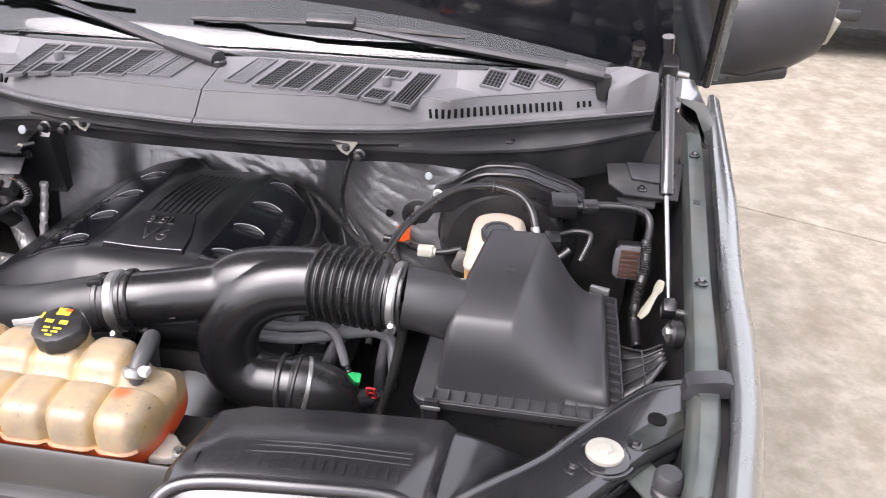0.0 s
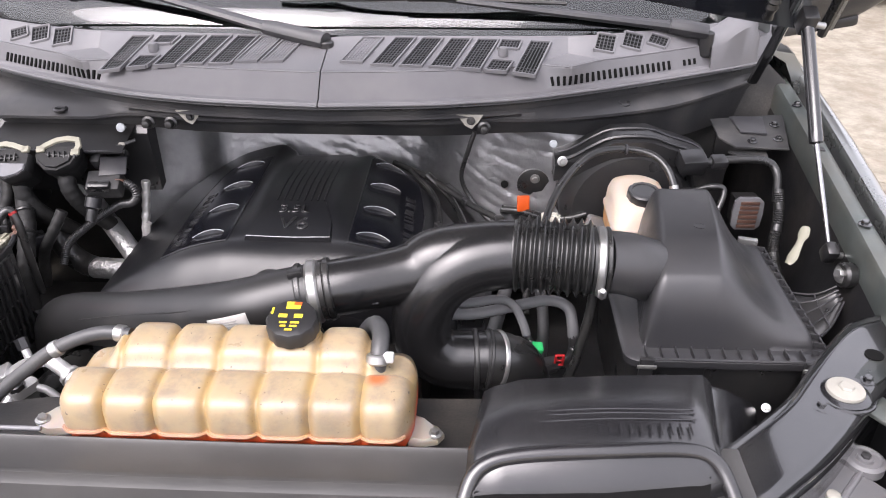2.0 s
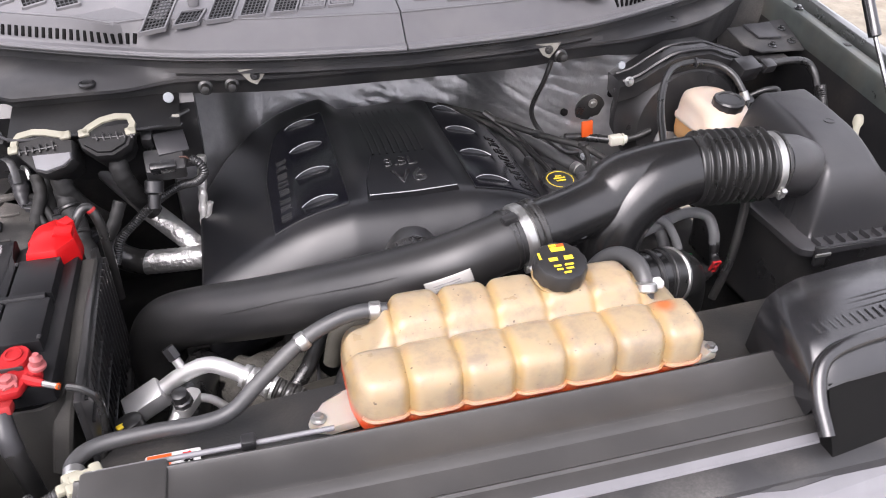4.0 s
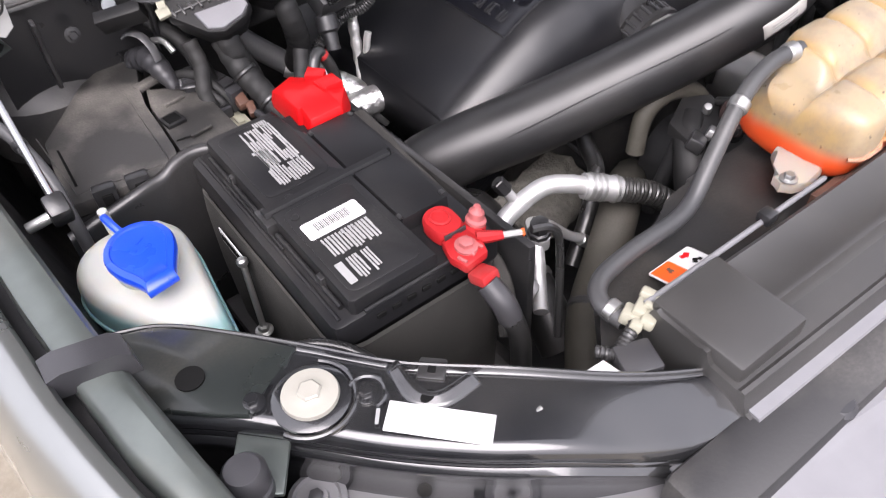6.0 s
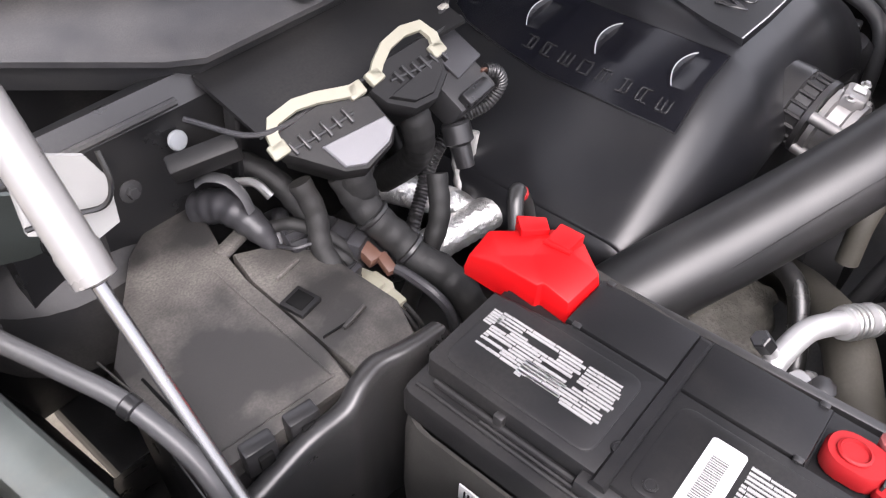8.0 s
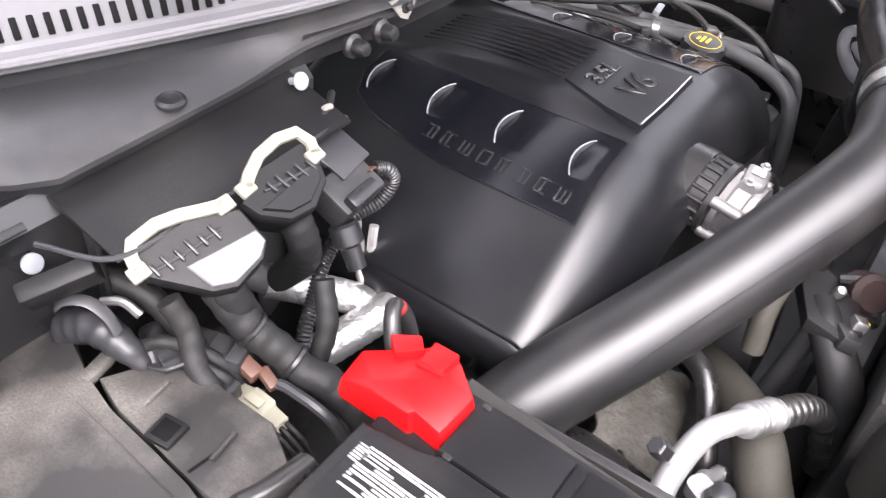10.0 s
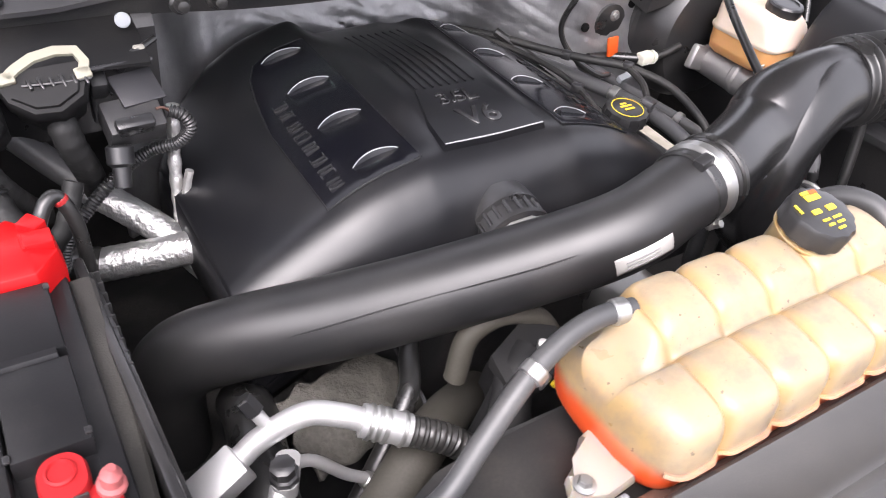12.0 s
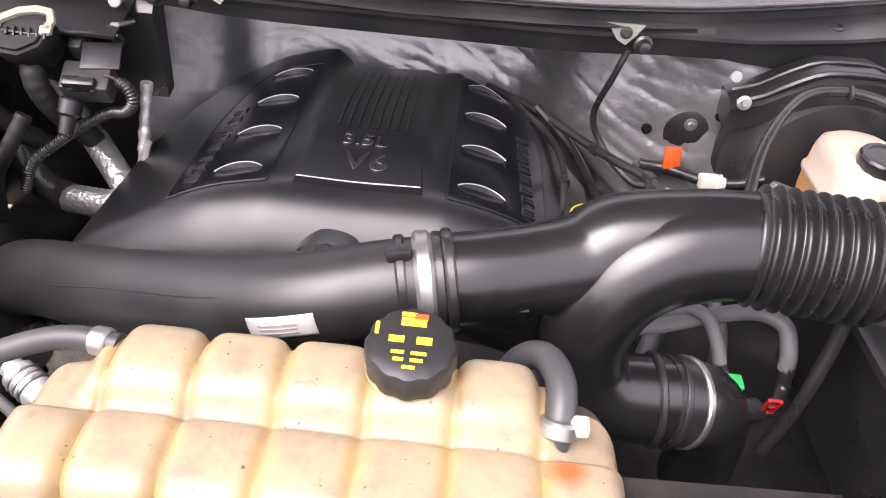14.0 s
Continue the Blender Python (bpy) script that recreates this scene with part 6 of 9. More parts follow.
ab = B()
skin(ab, [[(x, y, max(1.018, lid_z(x, y))) for x in np.linspace(0.553, 0.811, 110)] for y in np.linspace(0.122, 0.423, 120)], loop=False)
lid = part("lid", ab, AIRP, air, sharp=80)
lid.modifiers.new("thick", "SOLIDIFY").thickness = 0.003
ab = B()
tube(ab, [(0.494, 0.187, 1.134, 0.0465), (0.530, 0.193, 1.127, 0.0468), (0.560, 0.204, 1.112, 0.0470), (0.590, 0.217, 1.096, 0.0470), (0.612, 0.226, 1.086, 0.044)], 0.047, 28, 6)
part("outlet_neck", ab, AIRP, air)
ab = B()
lathe(ab, [(0.009, 0), (0.009, 0.001), (0.007, 0.001), (0.007, 0.0004)], (0.646, 0.256, lid_z(0.646, 0.256) - 0.0002), n=20)
part("mould_mark", ab, AIRP, air)
for k in range(11):
    x = 0.556 + 0.0225 * k
    q = B()
    box(q, (x, 0.111, 1.0255), (0.0016, 0.022, 0.012), 0.0004)
    part("rib", q, AIRP, air)
for k in range(15):
    y = 0.118 + 0.0215 * k
    q = B()
    box(q, (0.810, y, 1.0255), (0.024, 0.0016, 0.012), 0.0004, (0, 0, -14))
    part("rib", q, AIRP, air)
rail_b = B()
tube(rail_b, [(0.548, 0.1005, 1.024), (0.79, 0.1005, 1.024), (0.8195, 0.104, 1.024), (0.8235, 0.13, 1.024), (0.8235, 0.425, 1.024)], 0.0022, 6, 8)
part("rim", rail_b, AIRP, air)
for x in (0.555, 0.79):
    q = B()
    box(q, (x, 0.094, 1.012), (0.020, 0.008, 0.034), 0.002)
    latch = part("latch", q, BLACK, air)
    q = B()
    box(q, (x, 0.089, 1.017), (0.028, 0.003, 0.006), 0.001)
    part("wire_clip", q, STEEL, latch, "bright spring clip")
q = B()
box(q, (0.795, 0.432, 1.032), (0.034, 0.010, 0.018), 0.002, (0, 0, -15))
part("clip", q, STEEL, air)

# webbed air box bracket towards the fender
brk = thing("air_box_bracket", (0.86, 0.25, 0.98), "black webbed plastic bracket beside the air box", "bracket")
HUB = Vector((0.889, 0.268, 1.048))
ROOTS = [Vector((0.825, 0.312 - 0.031 * k, 1.006 - 0.004 * k)) for k in range(5)]
RIBS = []
for k, r0 in enumerate(ROOTS):
    end = HUB + Vector((0.004 * (k - 2) * 0.5, -0.005 * k, -0.004 * k))
    mid = r0.lerp(end, 0.55) + Vector((0.0, (-0.012, -0.004, 0.0, -0.004, -0.012)[k] if k else -0.010, -0.004))
    RIBS.append([tuple(q_) for q_ in spline([tuple(r0), tuple(mid), tuple(end)], 6)])
pl = B()
skin(pl, [[(p[0], p[1], p[2] - 0.006) for p in r] for r in RIBS], loop=False)
part("web", pl, BLACK, brk).modifiers.new("thick", "SOLIDIFY").thickness = 0.002
for r in RIBS:
    q = B()
    tube(q, [(p[0], p[1], p[2]) for p in r], 0.0016, 6, 1)
    part("web_rib", q, GREYP, brk)
q = B()
tube(q, [(r[len(r) // 2][0], r[len(r) // 2][1], r[len(r) // 2][2] + 0.0005) for r in RIBS], 0.0014, 6, 4)
part("web_rib", q, GREYP, brk)
q = B()
lathe(q, [(0.017, 0), (0.021, 0.004), (0.021, 0.018), (0.017, 0.022)], (0.915, 0.287, 1.058), (-1, -0.2, 0.1), 20)
part("grommet", q, RUBBER, brk)
bolt((0.896, 0.283, 1.062), (-1, -0.35, 0.25), 0.008, STEEL, brk, "bright bolt", washer=1.9)

# front intake scoop
sc = thing("intake_scoop", (0.45, -0.1, 1.0), "satin black plastic intake scoop with a wide mouth", "intake scoop")
q = B()
skin(q, [[(0.296, -0.215, 1.055), (0.300, -0.165, 1.098), (0.318, -0.075, 1.105), (0.330, -0.055, 1.06), (0.33, -0.05, 1.0), (0.30, -0.2, 1.0)],
         [(0.306, -0.216, 1.083), (0.312, -0.163, 1.108), (0.330, -0.074, 1.113), (0.340, -0.050, 1.07), (0.34, -0.045, 1.0), (0.31, -0.2, 1.0)],
         [(0.340, -0.213, 1.092), (0.345, -0.158, 1.112), (0.365, -0.063, 1.116), (0.370, -0.038, 1.075), (0.37, -0.035, 1.0), (0.34, -0.2, 1.0)],
         [(0.45, -0.203, 1.094), (0.45, -0.148, 1.110), (0.47, -0.048, 1.113), (0.47, -0.025, 1.075), (0.47, -0.022, 1.0), (0.45, -0.19, 1.0)],
         [(0.555, -0.188, 1.088), (0.552, -0.138, 1.100), (0.568, -0.034, 1.106), (0.572, -0.012, 1.07), (0.575, -0.01, 1.0), (0.56, -0.18, 1.0)],
         [(0.585, -0.180, 1.075), (0.578, -0.132, 1.094), (0.592, -0.026, 1.100), (0.60, -0.006, 1.06), (0.60, -0.0, 1.0), (0.59, -0.17, 1.0)],
         [(0.598, -0.170, 1.04), (0.592, -0.128, 1.075), (0.606, -0.022, 1.085), (0.612, 0.0, 1.05), (0.61, 0.0, 1.0), (0.60, -0.16, 1.0)]])
bmesh.ops.bevel(q, geom=[e for e in q.edges if e.calc_face_angle(0) > 0.3], offset=0.011, segments=4, profile=0.5, affect="EDGES")
body = part("hood_panel", q, SCOOP, sc, sharp=80)
q = B()
tube(q, [(0.292, -0.250, 1.045), (0.297, -0.215, 1.075), (0.315, -0.190, 1.098), (0.36, -0.178, 1.106), (0.45, -0.168, 1.106), (0.54, -0.155, 1.098), (0.575, -0.160, 1.088), (0.592, -0.185, 1.065), (0.60, -0.215, 1.04)], 0.009, 12, 6)
part("mouth_rim", q, SCOOP, sc)
# black block stands in for the shade inside the scoop's hollow
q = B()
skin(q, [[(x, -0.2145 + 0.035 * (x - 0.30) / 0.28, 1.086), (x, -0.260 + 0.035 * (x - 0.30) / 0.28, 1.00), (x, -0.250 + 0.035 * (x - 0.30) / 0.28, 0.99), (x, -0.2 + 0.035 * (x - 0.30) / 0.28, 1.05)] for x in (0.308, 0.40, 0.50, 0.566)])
part("mouth", q, INK, sc, "black block painted as the shaded scoop mouth")
for k in range(20):
    x = 0.330 + 0.0118 * k
    q = B()
    box(q, (x, -0.150 + 0.10 * (x - 0.335), 1.1117 - 0.085 * max(0, x - 0.47)), (0.0030, 0.018, 0.0024), 0.0008)
    part("vane", q, SCOOP, sc)
for dy in (-0.137, -0.127, -0.120):
    q = B()
    tube(q, [(0.325, dy, 1.1098), (0.45, dy + 0.014, 1.1118), (0.565, dy + 0.028, 1.1018)], 0.0011, 6, 4)
    part("groove_bead", q, SCOOP, sc)
q = B()
skin(q, [[(0.590, -0.120, 1.0), (0.592, -0.122, 1.060), (0.600, -0.030, 1.088), (0.602, -0.012, 1.075), (0.60, -0.01, 1.0)],
         [(0.625, -0.085, 0.99), (0.627, -0.085, 1.035), (0.632, -0.012, 1.066), (0.635, 0.004, 1.050), (0.63, 0.01, 0.99)],
         [(0.665, -0.045, 0.97), (0.667, -0.045, 1.000), (0.668, 0.014, 1.030), (0.67, 0.03, 1.015), (0.665, 0.035, 0.97)],
         [(0.70, 0.0, 0.94), (0.70, 0.0, 0.962), (0.702, 0.045, 0.990), (0.705, 0.06, 0.975), (0.70, 0.065, 0.94)]])
bmesh.ops.bevel(q, geom=list(q.edges), offset=0.006, segments=2, profile=0.5, affect="EDGES")
part("duct", q, SCOOP, sc)
bolt((0.722, 0.055, 0.977), (-0.2, -0.6, 0.8), 0.0038, STEEL, sc, "bright bolt")

# ---------------------------------------------------------------- coolant bottle
bottle = thing("coolant_bottle", (0.01, -0.03, 1.0), "cream translucent lobed coolant bottle holding orange coolant", "coolant bottle")
SEC = spline([(-0.1075, 1.052), (-0.1065, 1.080), (-0.099, 1.095), (-0.080, 1.101), (-0.054, 1.103), (-0.043, 1.1005), (-0.0375, 1.0955), (-0.031, 1.101), (-0.022, 1.113), (-0.006, 1.1195), (0.018, 1.1215), (0.035, 1.113), (0.043, 1.08),
              (0.040, 1.02), (0.0, 1.002), (-0.06, 1.002), (-0.095, 1.018), (-0.104, 1.042)], 4)
X0, X1 = -0.212, 0.232
LOBE = (X1 - X0) / 7


def bottle_ring(x):
    u = (x - X0) / LOBE
    g = math.exp(-abs((u - round(u)) / 0.085) ** 1.25)
    end = min(1.0, (x - X0) / 0.03, (X1 - x) / 0.03)
    e = 0.42 + 0.58 * math.sqrt(1 - (1 - max(0.0, end)) ** 2.4)
    back = 1 / (1 + math.exp(-(x + 0.165) / 0.006)) * 1 / (1 + math.exp((x - 0.178) / 0.006))
    ring = []
    for y, z in SEC:
        if y > -0.045 and z > 1.07:
            z = 1.085 + (z - 1.085) * back if z > 1.085 else z
            y = y - 0.028 * (1 - back) * max(0, (y + 0.045) / 0.09)
        k = (1 - 0.115 * g * (1.0 if z > 1.045 else 0.3)) * e
        ring.append((x, -0.03 + (y + 0.03) * k, 1.05 + (z - 1.05) * k))
    return ring


q = B()
skin(q, [bottle_ring(x) for x in np.linspace(X0 + 0.0005, X1 - 0.0005, 170)])
part("body", q, COOLANT, bottle, sharp=75)
q = B()
seam = []
for x in np.linspace(X0 + 0.01, X1 - 0.01, 90):
    u = (x - X0) / LOBE
    seam.append((x, -0.03 - 0.0785 * (1 - 0.085 * math.exp(-((u - round(u)) / 0.11) ** 2)) * (0.42 + 0.58 * math.sqrt(1 - (1 - max(0.0, min(1.0, (x - X0) / 0.03, (X1 - x) / 0.03))) ** 2.4)), 1.050))
tube(q, seam, 0.0030, 6, 1)
part("weld_seam", q, COOLANT, bottle)
for pts in ([(-0.205, -0.080), (-0.238, -0.084), (-0.254, -0.078), (-0.262, -0.067), (-0.256, -0.054), (-0.240, -0.048), (-0.222, -0.028), (-0.195, -0.02)], [(0.225, -0.085), (0.245, -0.083), (0.262, -0.079), (0.270, -0.067), (0.262, -0.056), (0.240, -0.048), (0.22, -0.03)]):
    q = B()
    slab(q, pts, 1.018, 1.030, 0.005)
    part("mount_ear", q, MILKY, bottle, "milky mounting ear")
for p in ((-0.25, -0.068, 1.030), (0.258, -0.07, 1.028)):
    bolt(p, (0, 0, 1), 0.006, STEEL, bottle, washer=1.6)
q = B()
lathe(q, [(0.030, -0.035), (0.031, 0.0), (0.034, 0.002), (0.034, 0.004), (0.028, 0.006)], (0.070, 0.014, 1.118), (0, -0.22, 1), 28)
part("neck", q, COOLANT, bottle)
q = B()
lathe(q, [(0.032, 0.006), (0.0345, 0.008), (0.0345, 0.026), (0.032, 0.030), (0.024, 0.032), (0.012, 0.0325)], (0.070, 0.014, 1.118), (0, -0.22, 1), 36, 12, 0.06)
cap = part("cap", q, BLACK, bottle, "black ribbed pressure cap")
CM = Matrix.Translation((0.070, 0.014, 1.118)) @ Vector((0, -0.22, 1)).to_track_quat("Z", "Y").to_matrix().to_4x4()
q = B()
for at, size in (((0.0, 0.017, 0.0328), (0.020, 0.008, 0.0008)), ((-0.004, 0.0235, 0.0328), (0.012, 0.004, 0.0008)), ((-0.011, 0.001, 0.0330), (0.012, 0.006, 0.0008)), ((0.009, 0.001, 0.0330), (0.012, 0.007, 0.0008)),
                 ((-0.009, -0.010, 0.0328), (0.010, 0.003, 0.0008)), ((0.006, -0.010, 0.0328), (0.012, 0.003, 0.0008)), ((-0.008, -0.016, 0.0328), (0.008, 0.003, 0.0008)), ((0.005, -0.016, 0.0328), (0.010, 0.003, 0.0008)), ((0.0, -0.022, 0.0326), (0.010, 0.003, 0.0008)),
                 ((-0.026, 0.010, 0.0318), (0.003, 0.012, 0.0008))):
    box(q, CM @ Vector(at), (size[0] * 0.92, size[1] * 0.9, size[2]), 0, tuple(math.degrees(a) for a in CM.to_euler()))
part("warning_print", q, YELLOW, cap, "yellow warning symbols")
q = B()
box(q, CM @ Vector((0.005, 0.022, 0.0330)), (0.010, 0.005, 0.0008), 0, tuple(math.degrees(a) for a in CM.to_euler()))
part("flag_print", q, ORANGE, cap)
tray = thing("radiator_shelf", (0, -0.03, 0.95), "black plastic radiator shelf under the coolant bottle", "shelf")
q = B()
skin(q, [[(-0.562, -0.11, 0.985), (-0.562, -0.11, 1.0), (-0.475, -0.015, 0.997), (-0.473, -0.010, 0.96)], [(-0.43, -0.10, 0.99), (-0.43, -0.10, 1.003), (-0.43, -0.018, 0.994), (-0.428, -0.012, 0.90)], [(-0.36, -0.10, 0.99), (-0.36, -0.10, 1.004), (-0.362, 0.004, 0.988), (-0.355, 0.014, 0.90)], [(-0.325, -0.10, 0.99), (-0.325, -0.10, 1.005), (-0.327, 0.022, 0.982), (-0.318, 0.034, 0.90)], [(-0.305, -0.10, 0.99), (-0.305, -0.10, 1.005), (-0.305, 0.024, 0.984), (-0.298, 0.034, 0.90)], [(-0.24, -0.10, 0.99), (-0.24, -0.10, 1.005), (-0.24, 0.022, 0.992), (-0.24, 0.030, 0.94)],
         [(0.45, -0.10, 0.985), (0.45, -0.10, 1.0), (0.45, 0.045, 0.99), (0.45, 0.05, 0.96)]])
part("deck", q, SHELFP, tray)
q = B()
slab(q, [(-0.594, -0.106), (-0.564, -0.108), (-0.560, -0.132), (-0.588, -0.128)], 1.024, 1.0252, 0)
part("paper_tag", q, WHITE, tray, "loose white paper tag")
q = B()
box(q, (-0.540, -0.126, 1.020), (0.036, 0.034, 0.020), 0.003, (0, 0, -20))
part("junction_block", q, GREYP, tray)
q = B()
tube(q, [(-0.560, -0.095, 1.020), (-0.548, -0.108, 1.022), (-0.530, -0.105, 1.028), (-0.515, -0.10, 1.032)], 0.0065, 10, 14, wave=lambda v: 1 + 0.10 * math.sin(v * 1400))
part("corrugated_sleeve", q, BLACK, tray)
q = B()
box(q, (0.01, -0.097, 1.004), (0.50, 0.012, 0.030), 0.002)
part("red_edge", q, COPPER, tray)
STM = pose(-0.4150, -0.0690, 1.0092, -14, 1, 1)


def on_sticker(name, at, size, material, parent, label="", turn=0):
    q = B()
    box(q, STM @ Vector(at), size, 0, (-14, 1, 1 + turn))
    return part(name, q, material, parent, label)


q = B()
skin(q, [[STM @ Vector(p) for p in rrect(0, 0, 0.060, 0.031, 0.003, z, 3)] for z in (0.0, 0.0012)])
st = part("sticker", q, WHITE, tray, "white and orange caution sticker")
on_sticker("orange_field", (-0.0150, 0.0, 0.0014), (0.0265, 0.0270, 0.0008), ORANGE, st)
on_sticker("symbol", (0.0165, 0.0065, 0.0015), (0.0070, 0.0060, 0.0006), RED, st, "", 30)
on_sticker("symbol", (0.0120, 0.0075, 0.0015), (0.0040, 0.0050, 0.0006), RED, st, "", -20)
on_sticker("symbol", (0.0150, -0.0060, 0.0015), (0.0070, 0.0050, 0.0006), INK, st, "", 45)
on_sticker("symbol", (0.0205, -0.0075, 0.0015), (0.0040, 0.0040, 0.0006), INK, st, "", 10)
on_sticker("symbol", (-0.0150, 0.0, 0.0020), (0.0110, 0.0030, 0.0005), COPPER, st, "", 60)
on_sticker("symbol", (-0.0120, 0.0, 0.0020), (0.0110, 0.0030, 0.0005), COPPER, st, "", -60)

# ---------------------------------------------------------------- battery
bat = thing("battery", (-0.643, 0.207, 0.87), "black car battery with worn white labels", "battery")
BM = pose(-0.643, 0.207, 1.06)
BAT_TOP = 1.066
NEG_EDGE, CRACK = 0.113, -0.620


def bat_slab(name, poly, z0, z1, bev=0.002, material=None, parent=None, label=""):
    q = B()
    slab(q, poly, z0, z1, bev)
    return part(name, q, material or CASE, parent or bat, label)


bat_slab("case", [(-0.728, 0.062), (-0.556, 0.062), (-0.556, 0.352), (-0.728, 0.352)], 0.88, 1.030, 0.004)
# stepped rim with a rounded grip along the outer side
q = B()
skin(q, [rrect(-0.643, 0.207, 0.180, 0.304, 0.006, 1.014, 2), rrect(-0.643, 0.207, 0.191, 0.312, 0.007, 1.018, 2), rrect(-0.643, 0.207, 0.191, 0.312, 0.007, 1.040, 2), rrect(-0.643, 0.207, 0.188, 0.309, 0.007, 1.0455, 2), rrect(-0.643, 0.207, 0.178, 0.304, 0.006, 1.0470, 2)])
part("rim", q, CASE, bat)
# lid in two halves, with a shelf cut out for the negative post
HALF_A = [(-0.716, 0.214), (-0.624, 0.214), (CRACK - 0.001, 0.214), (CRACK - 0.001, 0.296), (-0.632, 0.310), (-0.632, 0.358), (-0.712, 0.358), (-0.716, 0.354)]
HALF_B = [(-0.716, 0.060), (-0.712, 0.056), (CRACK - 0.001, 0.056), (CRACK - 0.001, 0.204), (-0.716, 0.204)]
SIDE_A = [(CRACK + 0.001, 0.214), (-0.565, 0.214), (-0.565, 0.300), (CRACK + 0.001, 0.300)]
SIDE_B = [(CRACK + 0.001, NEG_EDGE), (-0.565, NEG_EDGE), (-0.565, 0.204), (CRACK + 0.001, 0.204)]
for poly in (HALF_A, HALF_B, SIDE_A, SIDE_B):
    bat_slab("cover_plate", poly, 1.040, BAT_TOP, 0.003)
bat_slab("terminal_shelf", [(CRACK + 0.001, 0.056), (-0.565, 0.056), (-0.565, NEG_EDGE - 0.002), (CRACK + 0.001, NEG_EDGE - 0.002)], 1.036, 1.048, 0.002)
bat_slab("terminal_shelf", [(-0.630, 0.302), (-0.565, 0.302), (-0.565, 0.358), (-0.630, 0.358)], 1.036, 1.050, 0.002)
# sloping cross rib between the halves
q = B()
skin(q, [[(x, 0.200, 1.050), (x, 0.2035, 1.0655), (x, 0.2055, 1.0685), (x, 0.2125, 1.0685), (x, 0.2145, 1.0655), (x, 0.218, 1.050)] for x in (-0.722, -0.716, -0.62, -0.580, -0.572)])
part("cross_rib", q, CASE, bat)
# raised print fields with soft rounded corners
for x0, x1, y0, y1 in ((-0.708, -0.632, 0.224, 0.348), (-0.709, -0.630, 0.064, 0.196)):
    q = B()
    skin(q, [rrect((x0 + x1) / 2, (y0 + y1) / 2, x1 - x0, y1 - y0, 0.010, BAT_TOP - 0.001, 4), rrect((x0 + x1) / 2, (y0 + y1) / 2, x1 - x0, y1 - y0, 0.010, BAT_TOP + 0.0006, 4), rrect((x0 + x1) / 2, (y0 + y1) / 2, x1 - x0 - 0.003, y1 - y0 - 0.003, 0.009, BAT_TOP + 0.0014, 4)])
    part("print_field", q, CASE, bat)
# grip channel, ribs and clips along the outer side
for pts, r in (([(-0.7195, 0.345, 1.0500), (-0.7195, 0.225, 1.0500)], 0.0030), ([(-0.7195, 0.190, 1.0500), (-0.7195, 0.070, 1.0500)], 0.0030), ([(-0.7280, 0.355, 1.0475), (-0.7280, 0.060, 1.0475)], 0.0022), ([(-0.7240, 0.300, 1.0485), (-0.7240, 0.170, 1.0485)], 0.0018),
               ([(-0.705, 0.0525, 1.050), (-0.575, 0.0525, 1.050)], 0.0026)):
    q = B()
    tube(q, pts, r, 8, 6)
    part("grip_rib", q, CASE, bat)
for x, y, w, d in ((-0.7185, 0.288, 0.006, 0.008), (-0.7185, 0.105, 0.006, 0.010), (-0.7205, 0.208, 0.012, 0.030)):
    q = B()
    box(q, (x, y, 1.054), (w, d, 0.016), 0.0015)
    part("clip", q, BLACK, bat)
for x, y in ((CRACK, 0.290), (CRACK, 0.2085), (CRACK, 0.118), (-0.5665, 0.292), (-0.5665, 0.120)):
    q = B()
    box(q, (x, y, BAT_TOP + 0.0005), (0.005, 0.007, 0.003), 0.001)
    part("latch", q, BLACK, bat)
for k in range(7):
    q = B()
    box(q, (-0.69 + 0.017 * k, 0.0500, 1.036), (0.010, 0.003, 0.006), 0.001)
    part("vent_slot", q, INK, bat)
for x, y in ((-0.700, 0.183), (-0.690, 0.212)):
    q = B()
    lathe(q, [(0.0052, -0.001), (0.0052, 0.0010), (0.0040, 0.0012), (0.0036, 0.0006)], (x, y, BAT_TOP + 0.0012), n=14)
    part("vent_plug", q, CASE, bat)
# worn print blocks: bars that cannot be read
random.seed(5)


def print_block(x0, y0, x1, y1, rows, material, gap=0.10):
    q = B()
    step = (x1 - x0) / rows
    for k in range(rows):
        y = y0 + random.uniform(0, 0.006)
        while y < y1 - 0.002:
            w = min(random.uniform(0.010, 0.034), y1 - y)
            if random.random() > gap:
                box(q, (x0 + (k + 0.5) * step + random.uniform(-0.08, 0.08) * step, y + w / 2, BAT_TOP + 0.0017), (step * random.uniform(0.50, 0.78), w * 0.96, 0.0006), 0)
            y += w
    return part("print", q, material, bat, "worn white print")


print_block(-0.688, 0.231, -0.672, 0.300, 5, PRINT, 0.04)
print_block(-0.684, 0.262, -0.646, 0.338, 12, PRINT)
print_block(-0.672, 0.229, -0.646, 0.262, 8, PRINT, 0.04)
print_block(-0.664, 0.334, -0.648, 0.346, 6, PRINT)
print_block(-0.698, 0.108, -0.645, 0.139, 14, PRINT, 0.06)
print_block(-0.692, 0.071, -0.666, 0.104, 8, PRINT, 0.06)
q = B()
skin(q, [rrect(-0.7000, 0.088, 0.0080, 0.030, 0.001, BAT_TOP + 0.0012, 2), rrect(-0.7000, 0.088, 0.0080, 0.030, 0.001, BAT_TOP + 0.0020, 2)])
part("code_box", q, PRINT, bat, "worn white print box")
q = B()
skin(q, [rrect(-0.6725, 0.1555, 0.063, 0.025, 0.003, BAT_TOP + 0.0010, 3), rrect(-0.6725, 0.1555, 0.063, 0.025, 0.003, BAT_TOP + 0.0022, 3)])
lb = part("label", q, WHITE, bat, "white barcode label")
q = B()
